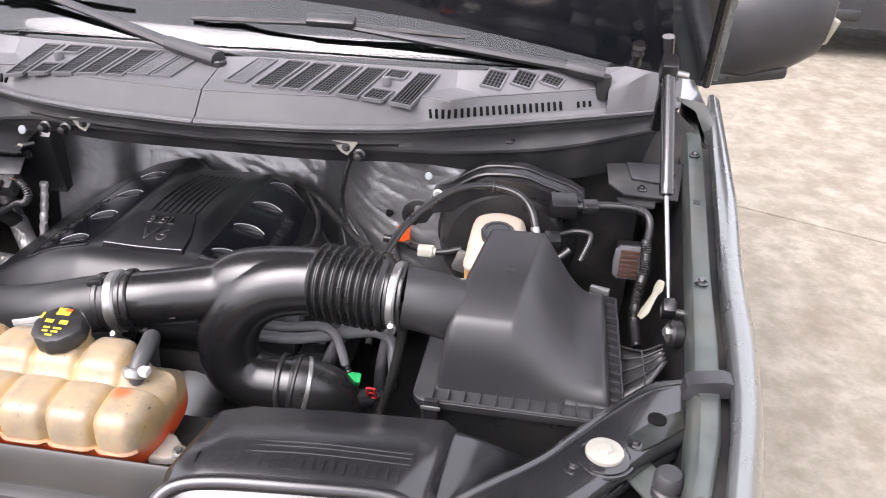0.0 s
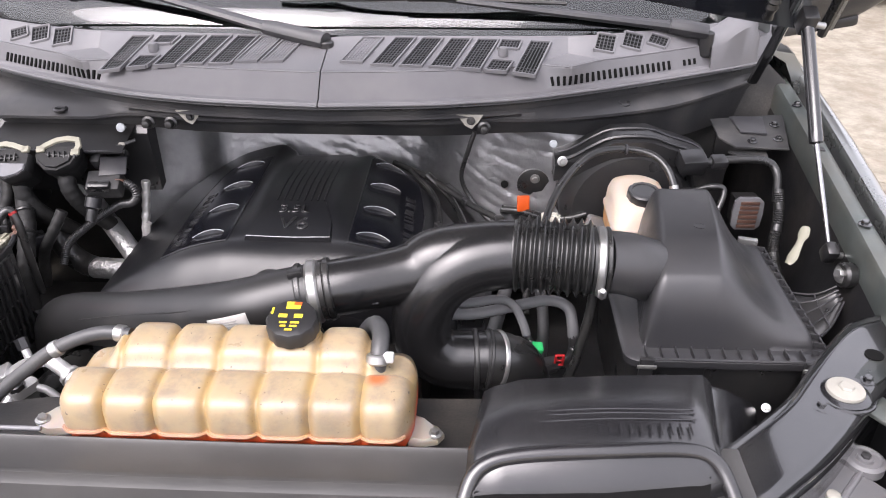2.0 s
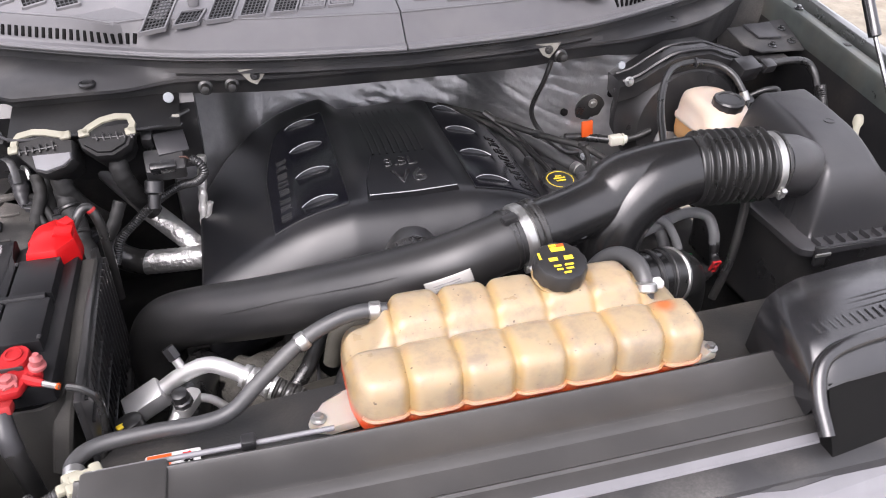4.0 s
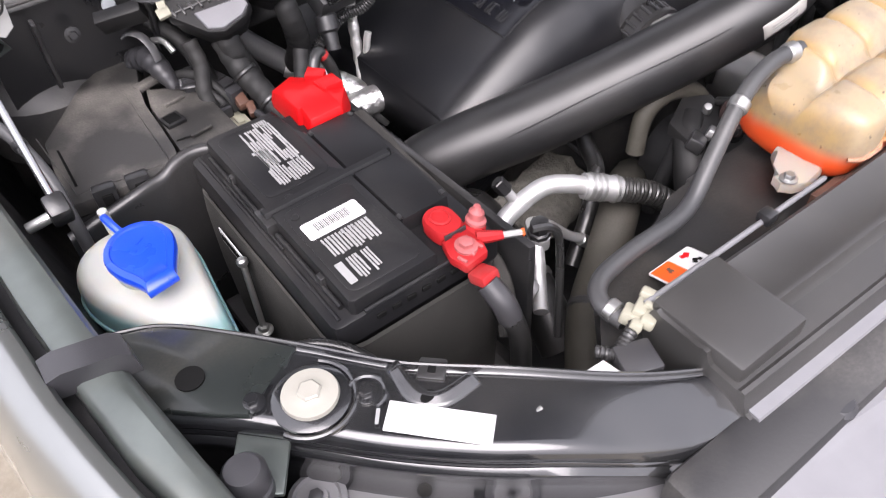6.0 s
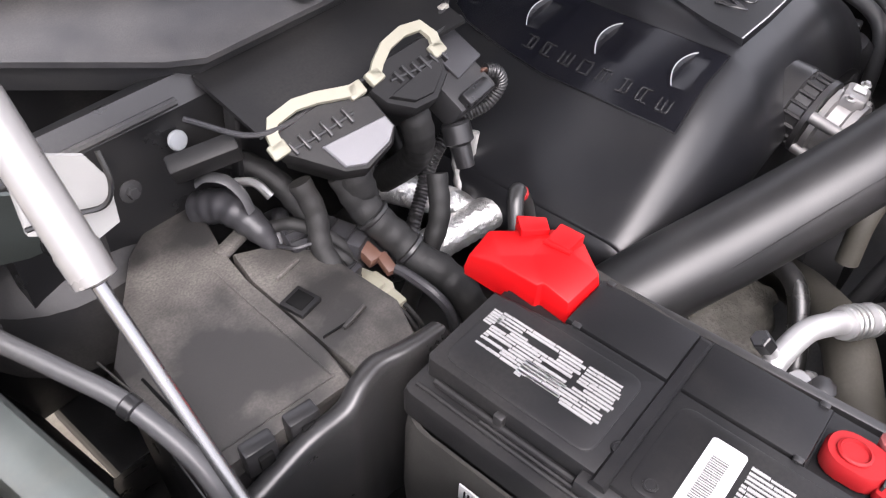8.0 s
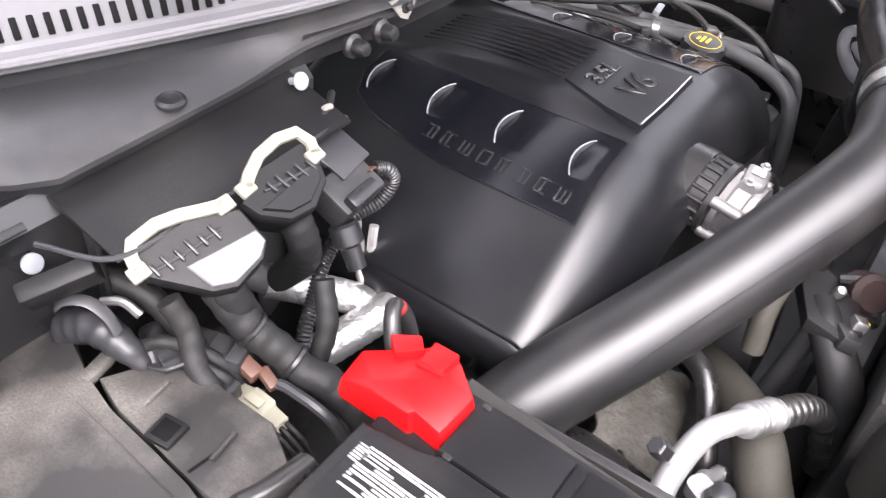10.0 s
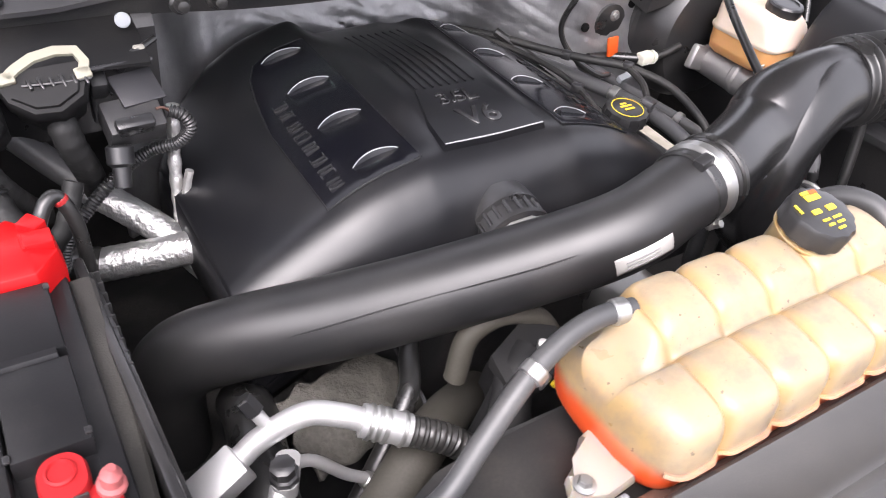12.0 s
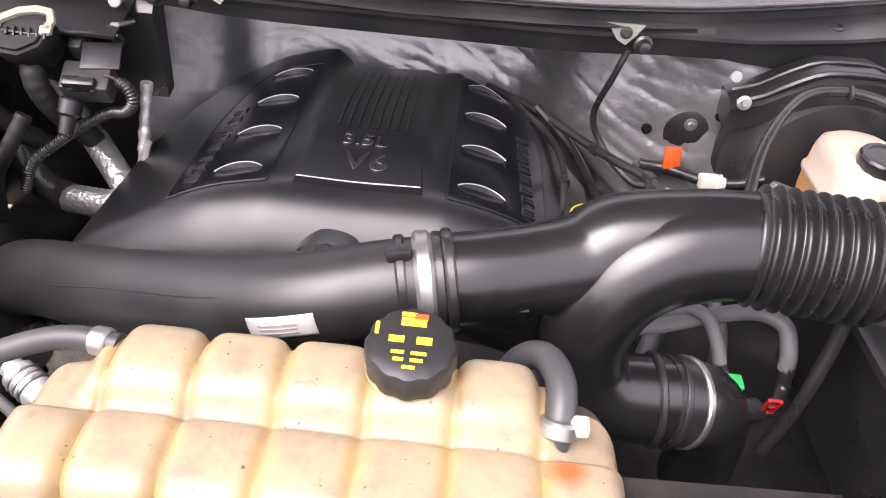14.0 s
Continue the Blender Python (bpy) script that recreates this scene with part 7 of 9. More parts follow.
for k in range(20):
    box(q, (-0.6915 + 0.0019 * k, 0.1565, BAT_TOP + 0.0025), (0.0007 if k % 3 else 0.0011, 0.0115, 0.0005), 0)
part("barcode", q, GREYINK, lb)
# red positive cover: folded shell with a raised box and a cable lug
pos = thing("positive_terminal_cover", (-0.59, 0.345, 1.05), "bright red plastic positive terminal cover", "terminal cover")
RIMR = [(-0.610, 0.402, 1.059), (-0.610, 0.368, 1.069), (-0.6115, 0.333, 1.0725), (-0.607, 0.331, 1.074), (-0.610, 0.305, 1.0715), (-0.571, 0.302, 1.0745), (-0.549, 0.330, 1.074), (-0.549, 0.356, 1.074), (-0.570, 0.384, 1.070), (-0.583, 0.402, 1.068)]
q = B()
foot = [q.verts.new((-0.588 + (x + 0.588) * 1.10, 0.352 + (y - 0.352) * 1.06, 1.045 + 0.05 * max(0, 0.36 - y) * 4)) for x, y, z in RIMR]
base_ = [q.verts.new((-0.588 + (x + 0.588) * 1.08, 0.352 + (y - 0.352) * 1.05, 1.036)) for x, y, z in RIMR]
rim_ = [q.verts.new(p) for p in RIMR]
for lo, hi in ((base_, foot), (foot, rim_)):
    for k in range(10):
        q.faces.new((lo[k], lo[(k + 1) % 10], hi[(k + 1) % 10], hi[k]))
# the lid folds along a low ridge
mid = [q.verts.new(p) for p in ((-0.605, 0.374, 1.0725), (-0.592, 0.352, 1.0785), (-0.576, 0.352, 1.0805), (-0.572, 0.329, 1.0815))]
for f in ((rim_[0], rim_[1], mid[0]), (rim_[9], rim_[0], mid[0]), (rim_[8], rim_[9], mid[0], mid[1]), (rim_[8], mid[1], mid[2]), (rim_[7], rim_[8], mid[2]), (rim_[1], rim_[2], mid[1], mid[0]), (rim_[2], rim_[3], mid[1]),
          (mid[1], rim_[3], rim_[4], mid[3]), (mid[1], mid[3], mid[2]), (rim_[4], rim_[5], mid[3]), (rim_[5], rim_[6], mid[3]), (rim_[6], rim_[7], mid[2], mid[3])):
    q.faces.new(f)
bmesh.ops.recalc_face_normals(q, faces=q.faces[:])
bmesh.ops.bevel(q, geom=[e for e in q.edges if e.is_manifold and e.calc_face_angle(0) > 0.35], offset=0.0016, segments=2, profile=0.5, affect="EDGES")
part("shell", q, RED, pos, sharp=26)
q = B()
skin(q, [[(-0.575, 0.351, z0), (-0.574, 0.330, z0), (-0.550, 0.330, z0 - 0.001), (-0.550, 0.354, z0 - 0.002)] for z0 in (1.070, 1.0855)])
bmesh.ops.bevel(q, geom=q.edges[:], offset=0.0016, segments=2, profile=0.5, affect="EDGES")
part("raised_box", q, RED, pos, sharp=30)
q = B()
skin(q, [[(-0.577, 0.374, z0), (-0.562, 0.356, z0 + 0.002), (-0.551, 0.367, z0 + 0.002), (-0.564, 0.389, z0)] for z0 in (1.060, 1.0805)])
bmesh.ops.bevel(q, geom=q.edges[:], offset=0.0016, segments=2, profile=0.5, affect="EDGES")
part("raised_lug", q, RED, pos, sharp=30)
q = B()
tube(q, [(-0.575, 0.353, 1.0815), (-0.5735, 0.328, 1.0825)], 0.0022, 8, 3)
part("ridge", q, RED, pos)
q = B()
tube(q, [(-0.566, 0.380, 1.045), (-0.557, 0.392, 1.062), (-0.546, 0.402, 1.077), (-0.535, 0.407, 1.077), (-0.525, 0.402, 1.050), (-0.523, 0.400, 1.0), (-0.527, 0.41, 0.9)], 0.0075, 10, 8)
cab1 = thing("positive_cable", (-0.55, 0.43, 0.95), "black battery cable with red tape band", "cable")
part("sheath", q, RUBBER, cab1)
q = B()
rod(q, (-0.5345, 0.4070, 1.0765), (-0.5315, 0.4062, 1.071), 0.0080, 10)
part("tape", q, PINK, cab1)
# negative clamp
neg = thing("negative_terminal", (-0.597, 0.08, 1.05), "worn red negative battery clamp with steel bolt", "terminal clamp")
q = B()
skin(q, [rrect(-0.604, 0.088, 0.038, 0.044, 0.016, 1.052, 5), rrect(-0.604, 0.088, 0.040, 0.046, 0.017, 1.064, 5), rrect(-0.604, 0.088, 0.036, 0.042, 0.016, 1.069, 5)])
part("clamp_ring", q, PINK, neg)
q = B()
lathe(q, [(0.0125, 0), (0.0125, 0.003), (0.0105, 0.004), (0.0095, 0.0015), (0.003, 0.0015)], (-0.605, 0.091, 1.068), n=20)
part("post", q, PINK, neg, "dull battery post")
q = B()
skin(q, [[(-0.622, 0.070, z), (-0.586, 0.070, z), (-0.582, 0.048, z), (-0.590, 0.028, z), (-0.624, 0.024, z), (-0.630, 0.046, z)] for z in (1.050, 1.063)])
bmesh.ops.bevel(q, geom=q.edges[:], offset=0.004, segments=2, profile=0.5, affect="EDGES")
part("body", q, PINK, neg)
q = B()
lathe(q, [(0.013, 0), (0.013, 0.004), (0.010, 0.005)], (-0.606, 0.046, 1.062), n=18)
lathe(q, [(0.0085, 0.004), (0.0085, 0.010), (0.007, 0.011)], (-0.606, 0.046, 1.062), n=6)
part("cable_bolt", q, ROSE, neg, "corroded pink bolt head")
q = B()
box(q, (-0.580, 0.066, 1.056), (0.026, 0.024, 0.014), 0.004, (0, 0, 15))
part("ear", q, PINK, neg)
q = B()
lathe(q, [(0.012, 0), (0.012, 0.004), (0.009, 0.006), (0.0088, 0.014), (0.005, 0.017), (0.004, 0.021)], (-0.572, 0.069, 1.062), (0.15, 0.0, 1), 12)
part("clamp_nut", q, ROSE, neg, "corroded pink clamp nut")
q = B()
tube(q, [(-0.586, 0.052, 1.060, 0.0075), (-0.572, 0.044, 1.060, 0.0065), (-0.560, 0.038, 1.060, 0.005)], 0.006, 8, 4)
part("wire_lug", q, PINK, neg)
q = B()
rod(q, (-0.563, 0.039, 1.060), (-0.538, 0.027, 1.060), 0.0040, 8)
part("stud", q, STEEL, neg)
q = B()
rod(q, (-0.541, 0.0285, 1.060), (-0.538, 0.027, 1.060), 0.0045, 8)
part("tape_ring", q, ORANGE, neg)
q = B()
box(q, (-0.610, 0.014, 1.050), (0.026, 0.026, 0.014), 0.004, (-22, 0, 6))
part("lug", q, PINK, neg)
q = B()
box(q, (-0.604, 0.0665, 1.0655), (0.030, 0.002, 0.006), 0.0005)
part("clamp_gap", q, DARK, neg)
q = B()
for k in range(3):
    box(q, (-0.622 + 0.014 * k, 0.034 + 0.003 * k, 1.0640), (0.004, 0.012, 0.003), 0.001, (0, 0, 15))
part("serration", q, ROSE, neg)
for ob in neg.children:
    ob.data.transform(Matrix.Translation((-0.588, 0.064, 1.053)) @ Matrix.Diagonal((0.84, 0.94, 0.95, 1)) @ Matrix.Translation((0.602, -0.062, -1.055)))
nc = thing("negative_cable", (-0.56, 0.0, 0.9), "black negative battery cable with taped lug", "cable")
q = B()
tube(q, [(-0.610, 0.008, 1.047, 0.010), (-0.605, -0.010, 1.028, 0.011), (-0.597, -0.022, 0.99, 0.011), (-0.590, -0.020, 0.92, 0.011), (-0.565, 0.0, 0.82, 0.011)], 0.01, 12, 6)
part("sheath", q, RUBBER, nc)
q = B()
tube(q, [(-0.6105, 0.010, 1.049, 0.0115), (-0.606, -0.007, 1.033, 0.0125), (-0.602, -0.015, 1.014, 0.0125)], 0.012, 12, 4)
part("tape", q, GREYP, nc)
q = B()
tube(q, [(-0.540, 0.028, 1.060), (-0.522, 0.022, 1.056), (-0.510, 0.020, 1.036), (-0.512, 0.012, 0.99), (-0.53, -0.01, 0.92)], 0.0045, 8, 6)
part("sense_wire", q, RUBBER, nc)
for ob in nc.children:
    ob.data.transform(Matrix.Translation((0.014, 0.002, -0.003)))

blan = thing("battery_blanket", (-0.645, 0.2, 0.86), "dark woven insulation sleeve round the battery", "sleeve")
q = B()
out, inn = [], []
rings = []
for z, k in ((0.80, 1.0), (0.90, 1.03), (0.98, 1.02), (1.012, 1.0)):
    rings.append([BM @ Vector((p[0], p[1], z - 1.06)) for p in rrect(0, 0, 0.196 * k, 0.322 * k, 0.03, 0, 5)])
for z, k in ((1.012, 0.97), (0.9, 0.97)):
    rings.append([BM @ Vector((p[0], p[1], z - 1.06)) for p in rrect(0, 0, 0.196 * k, 0.322 * k, 0.03, 0, 5)])
skin(q, rings, True, True, False)
part("sleeve", q, FELT, blan)
q = B()
box(q, (-0.7475, 0.268, 0.987), (0.0015, 0.058, 0.020), 0.0005, (0, 0, 0))
part("tag", q, WHITE, blan, "white sewn label")
q = B()
for k in range(14):
    box(q, (-0.7488, 0.244 + 0.0036 * k, 0.988), (0.0008, 0.0015, 0.010), 0)
part("tag_print", q, INK, blan)
hold = thing("battery_rod", (-0.757, 0.221, 0.9), "slim grey battery hold-down rod", "rod")
q = B()
rod(q, (-0.752, 0.2285, 1.000), (-0.758, 0.211, 0.905), 0.0036, 10)
part("shaft", q, STEEL, hold)
q = B()
lathe(q, [(0.004, -0.003), (0.0062, 0), (0.0062, 0.005), (0.004, 0.007)], (-0.752, 0.2285, 0.998), (-0.06, 0.18, 1), 14)
part("head", q, STEEL, hold)
bolt((-0.758, 0.211, 0.905), (0, 0, 1), 0.0065, STEEL, hold, washer=1.6)
tray2 = thing("battery_tray", (-0.64, 0.2, 0.8), "black plastic battery tray wall", "tray")
q = B()
box(q, (-0.528, 0.20, 0.93), (0.010, 0.34, 0.20), 0.003, (0, 0, 2))
wl_ = part("side_wall", q, BLACK, tray2)
# moulded lattice on the engine side of the wall
for k in range(19):
    q = B()
    box(q, (-0.5215, 0.050 + 0.0168 * k, 0.932), (0.006, 0.0026, 0.176), 0.0006, (0, 0, 2))
    part("lattice_rib", q, BLACK, wl_)
for z in (0.880, 0.930, 0.980, 1.018):
    q = B()
    box(q, (-0.5212, 0.20, z), (0.005, 0.31, 0.003), 0.0006, (0, 0, 2))
    part("lattice_rib", q, BLACK, wl_)
q = B()
box(q, (-0.64, 0.2, 0.79), (0.23, 0.36, 0.02), 0.004)
part("base", q, DARK, tray2)
q = B()
tube(q, [(-0.538, 0.33, 1.03), (-0.540, 0.20, 1.02), (-0.548, 0.06, 0.995), (-0.56, 0.02, 0.93)], 0.012, 8, 6, 0.5)
part("loose_strap", q, FELT, tray2)

hl_ = thing("headlight_cable", (-0.77, 0.06, 1.0), "black headlamp cable with an orange tape band", "cable")
q = B()
tube(q, [(-0.86, 0.125, 0.98), (-0.835, 0.110, 1.020), (-0.809, 0.098, 1.034), (-0.777, 0.069, 1.038), (-0.755, 0.056, 1.040), (-0.735, 0.033, 1.038), (-0.722, 0.010, 1.030), (-0.70, -0.005, 1.0), (-0.69, 0.0, 0.93)], 0.0055, 10, 8)
part("sheath", q, RUBBER, hl_)
q = B()
rod(q, (-0.790, 0.0815, 1.0370), (-0.786, 0.0775, 1.0372), 0.0064, 10)
part("tape_band", q, COPPER, hl_, "orange brown tape band")

# ---------------------------------------------------------------- washer tank
wash = thing("washer_tank", (-0.84, 0.22, 0.85), "milky white washer fluid tank with blue cap", "washer tank")
q = B()
TANK = [(-0.800, 0.300), (-0.787, 0.265), (-0.793, 0.20), (-0.799, 0.145), (-0.803, 0.105), (-0.815, 0.092), (-0.834, 0.106), (-0.852, 0.142), (-0.880, 0.190), (-0.900, 0.235), (-0.902, 0.275), (-0.880, 0.306), (-0.840, 0.314)]
tank_ring = [q_[:2] for q_ in spline(TANK + TANK[:1], 6)][:-1]


def tank_z(y):
    return lerp_table([(0.08, 1.000), (0.11, 1.013), (0.145, 1.036), (0.175, 1.045), (0.25, 1.053), (0.32, 1.052)], y)


skin(q, [[(-0.842 + (x + 0.842) * k, 0.222 + (y - 0.222) * k, (tank_z(0.222 + (y - 0.222) * k) + h) if h > -1 else -h - 1) for x, y in tank_ring]
         for k, h in ((0.96, -1.84), (0.99, -1.93), (1.0, -0.040), (0.975, -0.018), (0.93, -0.008), (0.86, -0.002), (0.74, 0.001), (0.5, 0.002))])
part("body", q, MILK, wash, sharp=60)
q = B()
tube(q, [(x, y, tank_z(y) - 0.040) for x, y in [(-0.842 + (x + 0.842) * 1.008, 0.222 + (y - 0.222) * 1.008) for x, y in TANK + TANK[:1]]], 0.0022, 6, 5)
part("mould_seam", q, MILK, wash)
q = B()
lathe(q, [(0.030, -0.02), (0.030, 0.010), (0.026, 0.014)], (-0.838, 0.232, 1.056), n=26)
part("neck", q, MILK, wash)
q = B()
ring = []
for j in range(48):
    a = 2 * math.pi * j / 48
    x, y = 0.0335 * math.cos(a), 0.0335 * math.sin(a)
    if y < -0.010:
        # flat-ended thumb tongue
        k = min(1.0, (-y - 0.010) / 0.0235)
        y = -0.010 - 0.046 * k
        x = x * (1 - 0.75 * k ** 2) + (0.0145 * k ** 3) * (1 if x > 0 else -1) - 0.004 * k
    ring.append((x, y))
CAPM = pose(-0.838, 0.232, 1.068, 3, -3, 4)
skin(q, [[CAPM @ Vector((x * k, y * k, h)) for x, y in ring] for k, h in ((0.94, 0), (1.0, 0.003), (1.0, 0.008), (0.96, 0.0115), (0.80, 0.0130), (0.77, 0.0112), (0.5, 0.0118))])
bcap = part("cap", q, BLUE, wash, "bright blue snap cap", sharp=50)
for at, size in (((0.004, 0.006, 0.0122), (0.010, 0.003, 0.0006)), ((-0.006, 0.000, 0.0122), (0.003, 0.010, 0.0006)), ((0.008, -0.004, 0.0122), (0.003, 0.008, 0.0006))):
    q = B()
    box(q, CAPM @ Vector(at), size, 0, (3, -3, 30))
    part("moulded_mark", q, BLUE, bcap)
q = B()
tube(q, [tuple(CAPM @ Vector((-0.003, 0.030, 0.006))), tuple(CAPM @ Vector((-0.006, 0.046, 0.011))), tuple(CAPM @ Vector((-0.007, 0.058, 0.010))), tuple(CAPM @ Vector((-0.006, 0.066, 0.004)))], 0.0042, 8, 5)
part("tether", q, BLUE, bcap)
q = B()
rod(q, tuple(CAPM @ Vector((-0.005, 0.067, -0.030))), tuple(CAPM @ Vector((-0.005, 0.068, 0.012))), 0.005, 10)
part("tether_post", q, MILK, wash)

# ---------------------------------------------------------------- fuse box
fuse = thing("fuse_box", (-0.77, 0.53, 0.85), "dusty black fuse box with latched lid", "fuse box")
LIDO = [(-0.872, 0.432), (-0.735, 0.415), (-0.730, 0.455), (-0.727, 0.500), (-0.724, 0.560), (-0.715, 0.605), (-0.685, 0.685), (-0.725, 0.695), (-0.776, 0.662), (-0.855, 0.567)]
q = B()
slab(q, LIDO, 0.985, lambda x, y: 1.006 + 0.02 * (y - 0.5), 0.004)
lidp = part("lid", q, LIDP, fuse)
q = B()
slab(q, [(-0.7305, 0.420), (-0.668, 0.408), (-0.646, 0.45), (-0.648, 0.57), (-0.709, 0.60), (-0.7195, 0.56), (-0.723, 0.50), (-0.7258, 0.455)], 0.97, lambda x, y: 1.0035 - 0.12 * max(0, x + 0.685), 0.004)
part("side_lid", q, LIDP, fuse)
q = B()
slab(q, [(x * 1.0 - 0.002, y) for x, y in LIDO], 0.80, 0.984, 0.004)
part("body", q, BLACK, fuse)
for x, y in ((-0.828, 0.426), (-0.790, 0.421)):
    q = B()
    box(q, (x, y - 0.004, 1.004), (0.026, 0.014, 0.030), 0.002, (0, 0, -10))
    lt = part("latch", q, BLACK, fuse)
    q = B()
    box(q, (x, y - 0.013, 1.004), (0.012, 0.004, 0.014), 0.001, (0, 0, -10))
    part("latch_hole", q, INK, lt)
for at, size, nm, m_ in (((-0.709, 0.507, 1.0050), (0.026, 0.026, 0.006), "socket", PLUGP), ((-0.709, 0.507, 1.0082), (0.018, 0.018, 0.0012), "socket_hole", INK), ((-0.690, 0.545, 1.0055), (0.030, 0.004, 0.004), "lid_rib", LIDP), ((-0.690, 0.460, 1.0055), (0.030, 0.004, 0.004), "lid_rib", LIDP)):
    q = B()
    box(q, at, size, 0.0012, (0, 0, 8))
    part(nm, q, m_, fuse)
for pts in ([(-0.855, 0.445), (-0.745, 0.430)], [(-0.745, 0.430), (-0.737, 0.590)], [(-0.855, 0.445), (-0.860, 0.580)]):
    q = B()
    tube(q, [(x, y, 1.0062 + 0.02 * (y - 0.5)) for x, y in pts], 0.0010, 6, 4)
    part("lid_bead", q, LIDP, fuse)
q = B()
box(q, (-0.700, 0.608, 1.006), (0.044, 0.014, 0.010), 0.003, (0, 0, 14))
part("raised_tab", q, LIDP, fuse)
q = B()
TRAY = spline([(-0.885, 0.400, 0.992), (-0.84, 0.401, 1.000), (-0.80, 0.400, 1.010), (-0.768, 0.391, 1.024), (-0.748, 0.394, 1.033), (-0.725, 0.396, 1.036), (-0.70, 0.388, 1.036), (-0.664, 0.384, 1.032)], 6)
skin(q, [[(x, y - 0.008, z - 0.20), (x, y - 0.007, z - 0.010), (x, y - 0.005, z - 0.003), (x, y - 0.001, z), (x, y + 0.006, z - 0.001), (x, y + 0.012, z - 0.006), (x, y + 0.015, z - 0.014), (x, y + 0.014, z - 0.05), (x, y - 0.002, z - 0.20)] for x, y, z in TRAY])
part("tray_wall", q, BLACK, fuse, sharp=50)
for x0, y0, l_ in ((-0.850, 0.50, 0.08),):
    q = B()
    tube(q, [(x0, y0 - l_ / 2, 1.0058 + 0.02 * (y0 - 0.5)), (x0 + 0.004, y0 + l_ / 2, 1.0064 + 0.02 * (y0 - 0.5))], 0.0016, 6, 4)
    part("lid_groove", q, INK, fuse)
q = B()
box(q, (-0.7045, 0.462, 1.0042), (0.036, 0.0022, 0.0016), 0.0005, (0, 0, -8))
part("lid_groove", q, INK, fuse)
q = B()
tube(q, [(-0.675, 0.575, 1.004), (-0.670, 0.556, 1.010), (-0.655, 0.548, 1.010), (-0.643, 0.540, 1.004)], 0.0022, 6, 5)
part("lid_tether", q, GREYP, fuse)

# ---------------------------------------------------------------- module connectors under the cowl


def connector(org, turn, outline, lever, plate, notches):
    """A lever-locked plug: outline, lever line and face plate lie in the plug's own plane."""
    t = thing("module_connector", org, "black control module plug with an ivory locking lever", "connector", "module connectors")
    m = pose(*org, *turn)

    def P(x, y, z):
        return tuple(m @ Vector((x, y, z)))
    q = B()
    cx, cy = sum(p[0] for p in outline) / len(outline), sum(p[1] for p in outline) / len(outline)
    skin(q, [[P(cx + (x - cx) * k, cy + (y - cy) * k, z) for x, y in outline] for z, k in ((-0.040, 0.86), (-0.016, 0.93), (-0.012, 1.0), (0.006, 1.0), (0.009, 0.95))])
    part("shell", q, PLUGP, t)
    q = B()
    px, py = sum(p[0] for p in plate) / len(plate), sum(p[1] for p in plate) / len(plate)
    skin(q, [[P(px + (x - px) * k, py + (y - py) * k, z) for x, y in plate] for z, k in ((0.006, 1.0), (0.0115, 1.0), (0.013, 0.95))])
    part("face_plate", q, GRILLE if notches else PLUGP, t, "grey face plate" if notches else "")
    q = B()
    rings = []
    for k, c in enumerate(spline(lever, 1)):
        n_ = spline(lever, 1)
        d = Vector(n_[min(k + 1, len(n_) - 1)] - n_[max(k - 1, 0)]).normalized()
        sx, sy = -d.y * 0.0058, d.x * 0.0058
        rings.append([P(c[0] + sx, c[1] + sy, 0.010), P(c[0] + sx * 0.9, c[1] + sy * 0.9, 0.0145), P(c[0] - sx * 0.9, c[1] - sy * 0.9, 0.0145), P(c[0] - sx, c[1] - sy, 0.010)])
    skin(q, rings)
    lv = part("lever", q, IVORY, t, "ivory locking lever")
    for e in (lever[0], lever[-1]):
        q = B()
        box(q, P(e[0], e[1], 0.011), (0.017, 0.014, 0.007), 0.002, turn)
        part("lever_end", q, IVORY, lv)
    # moulded latch bars across the face
    a, b = Vector(lever[1]), Vector(lever[-2])
    for k in range(6):
        p = a.lerp(b, 0.08 + 0.16 * k) + Vector((0.002, -0.020))
        q = B()
        box(q, P(p.x, p.y, 0.011), (0.003, 0.012 + 0.004 * (k % 2), 0.006), 0.0008, (turn[0], turn[1], turn[2] + 8))
        part("rib", q, BLACK, t)
    q = B()
    tube(q, [P(a.x, a.y - 0.019, 0.0105), P((a.x + b.x) / 2, (a.y + b.y) / 2 - 0.021, 0.0115), P(b.x, b.y - 0.020, 0.0105)], 0.0016, 6, 4)
    part("bar", q, BLACK, t)
    q = B()
    tube(q, [P(cx, cy - 0.012, -0.026), P(cx, cy - 0.040, -0.05), P(cx + 0.006, cy - 0.055, -0.10), P(cx + 0.01, cy - 0.05, -0.19)], 0.0165, 12, 14, wave=lambda r: 1 + 0.03 * math.sin(r * 420))
    part("loom", q, TAPE, t, "cloth-taped wiring loom")
    return t


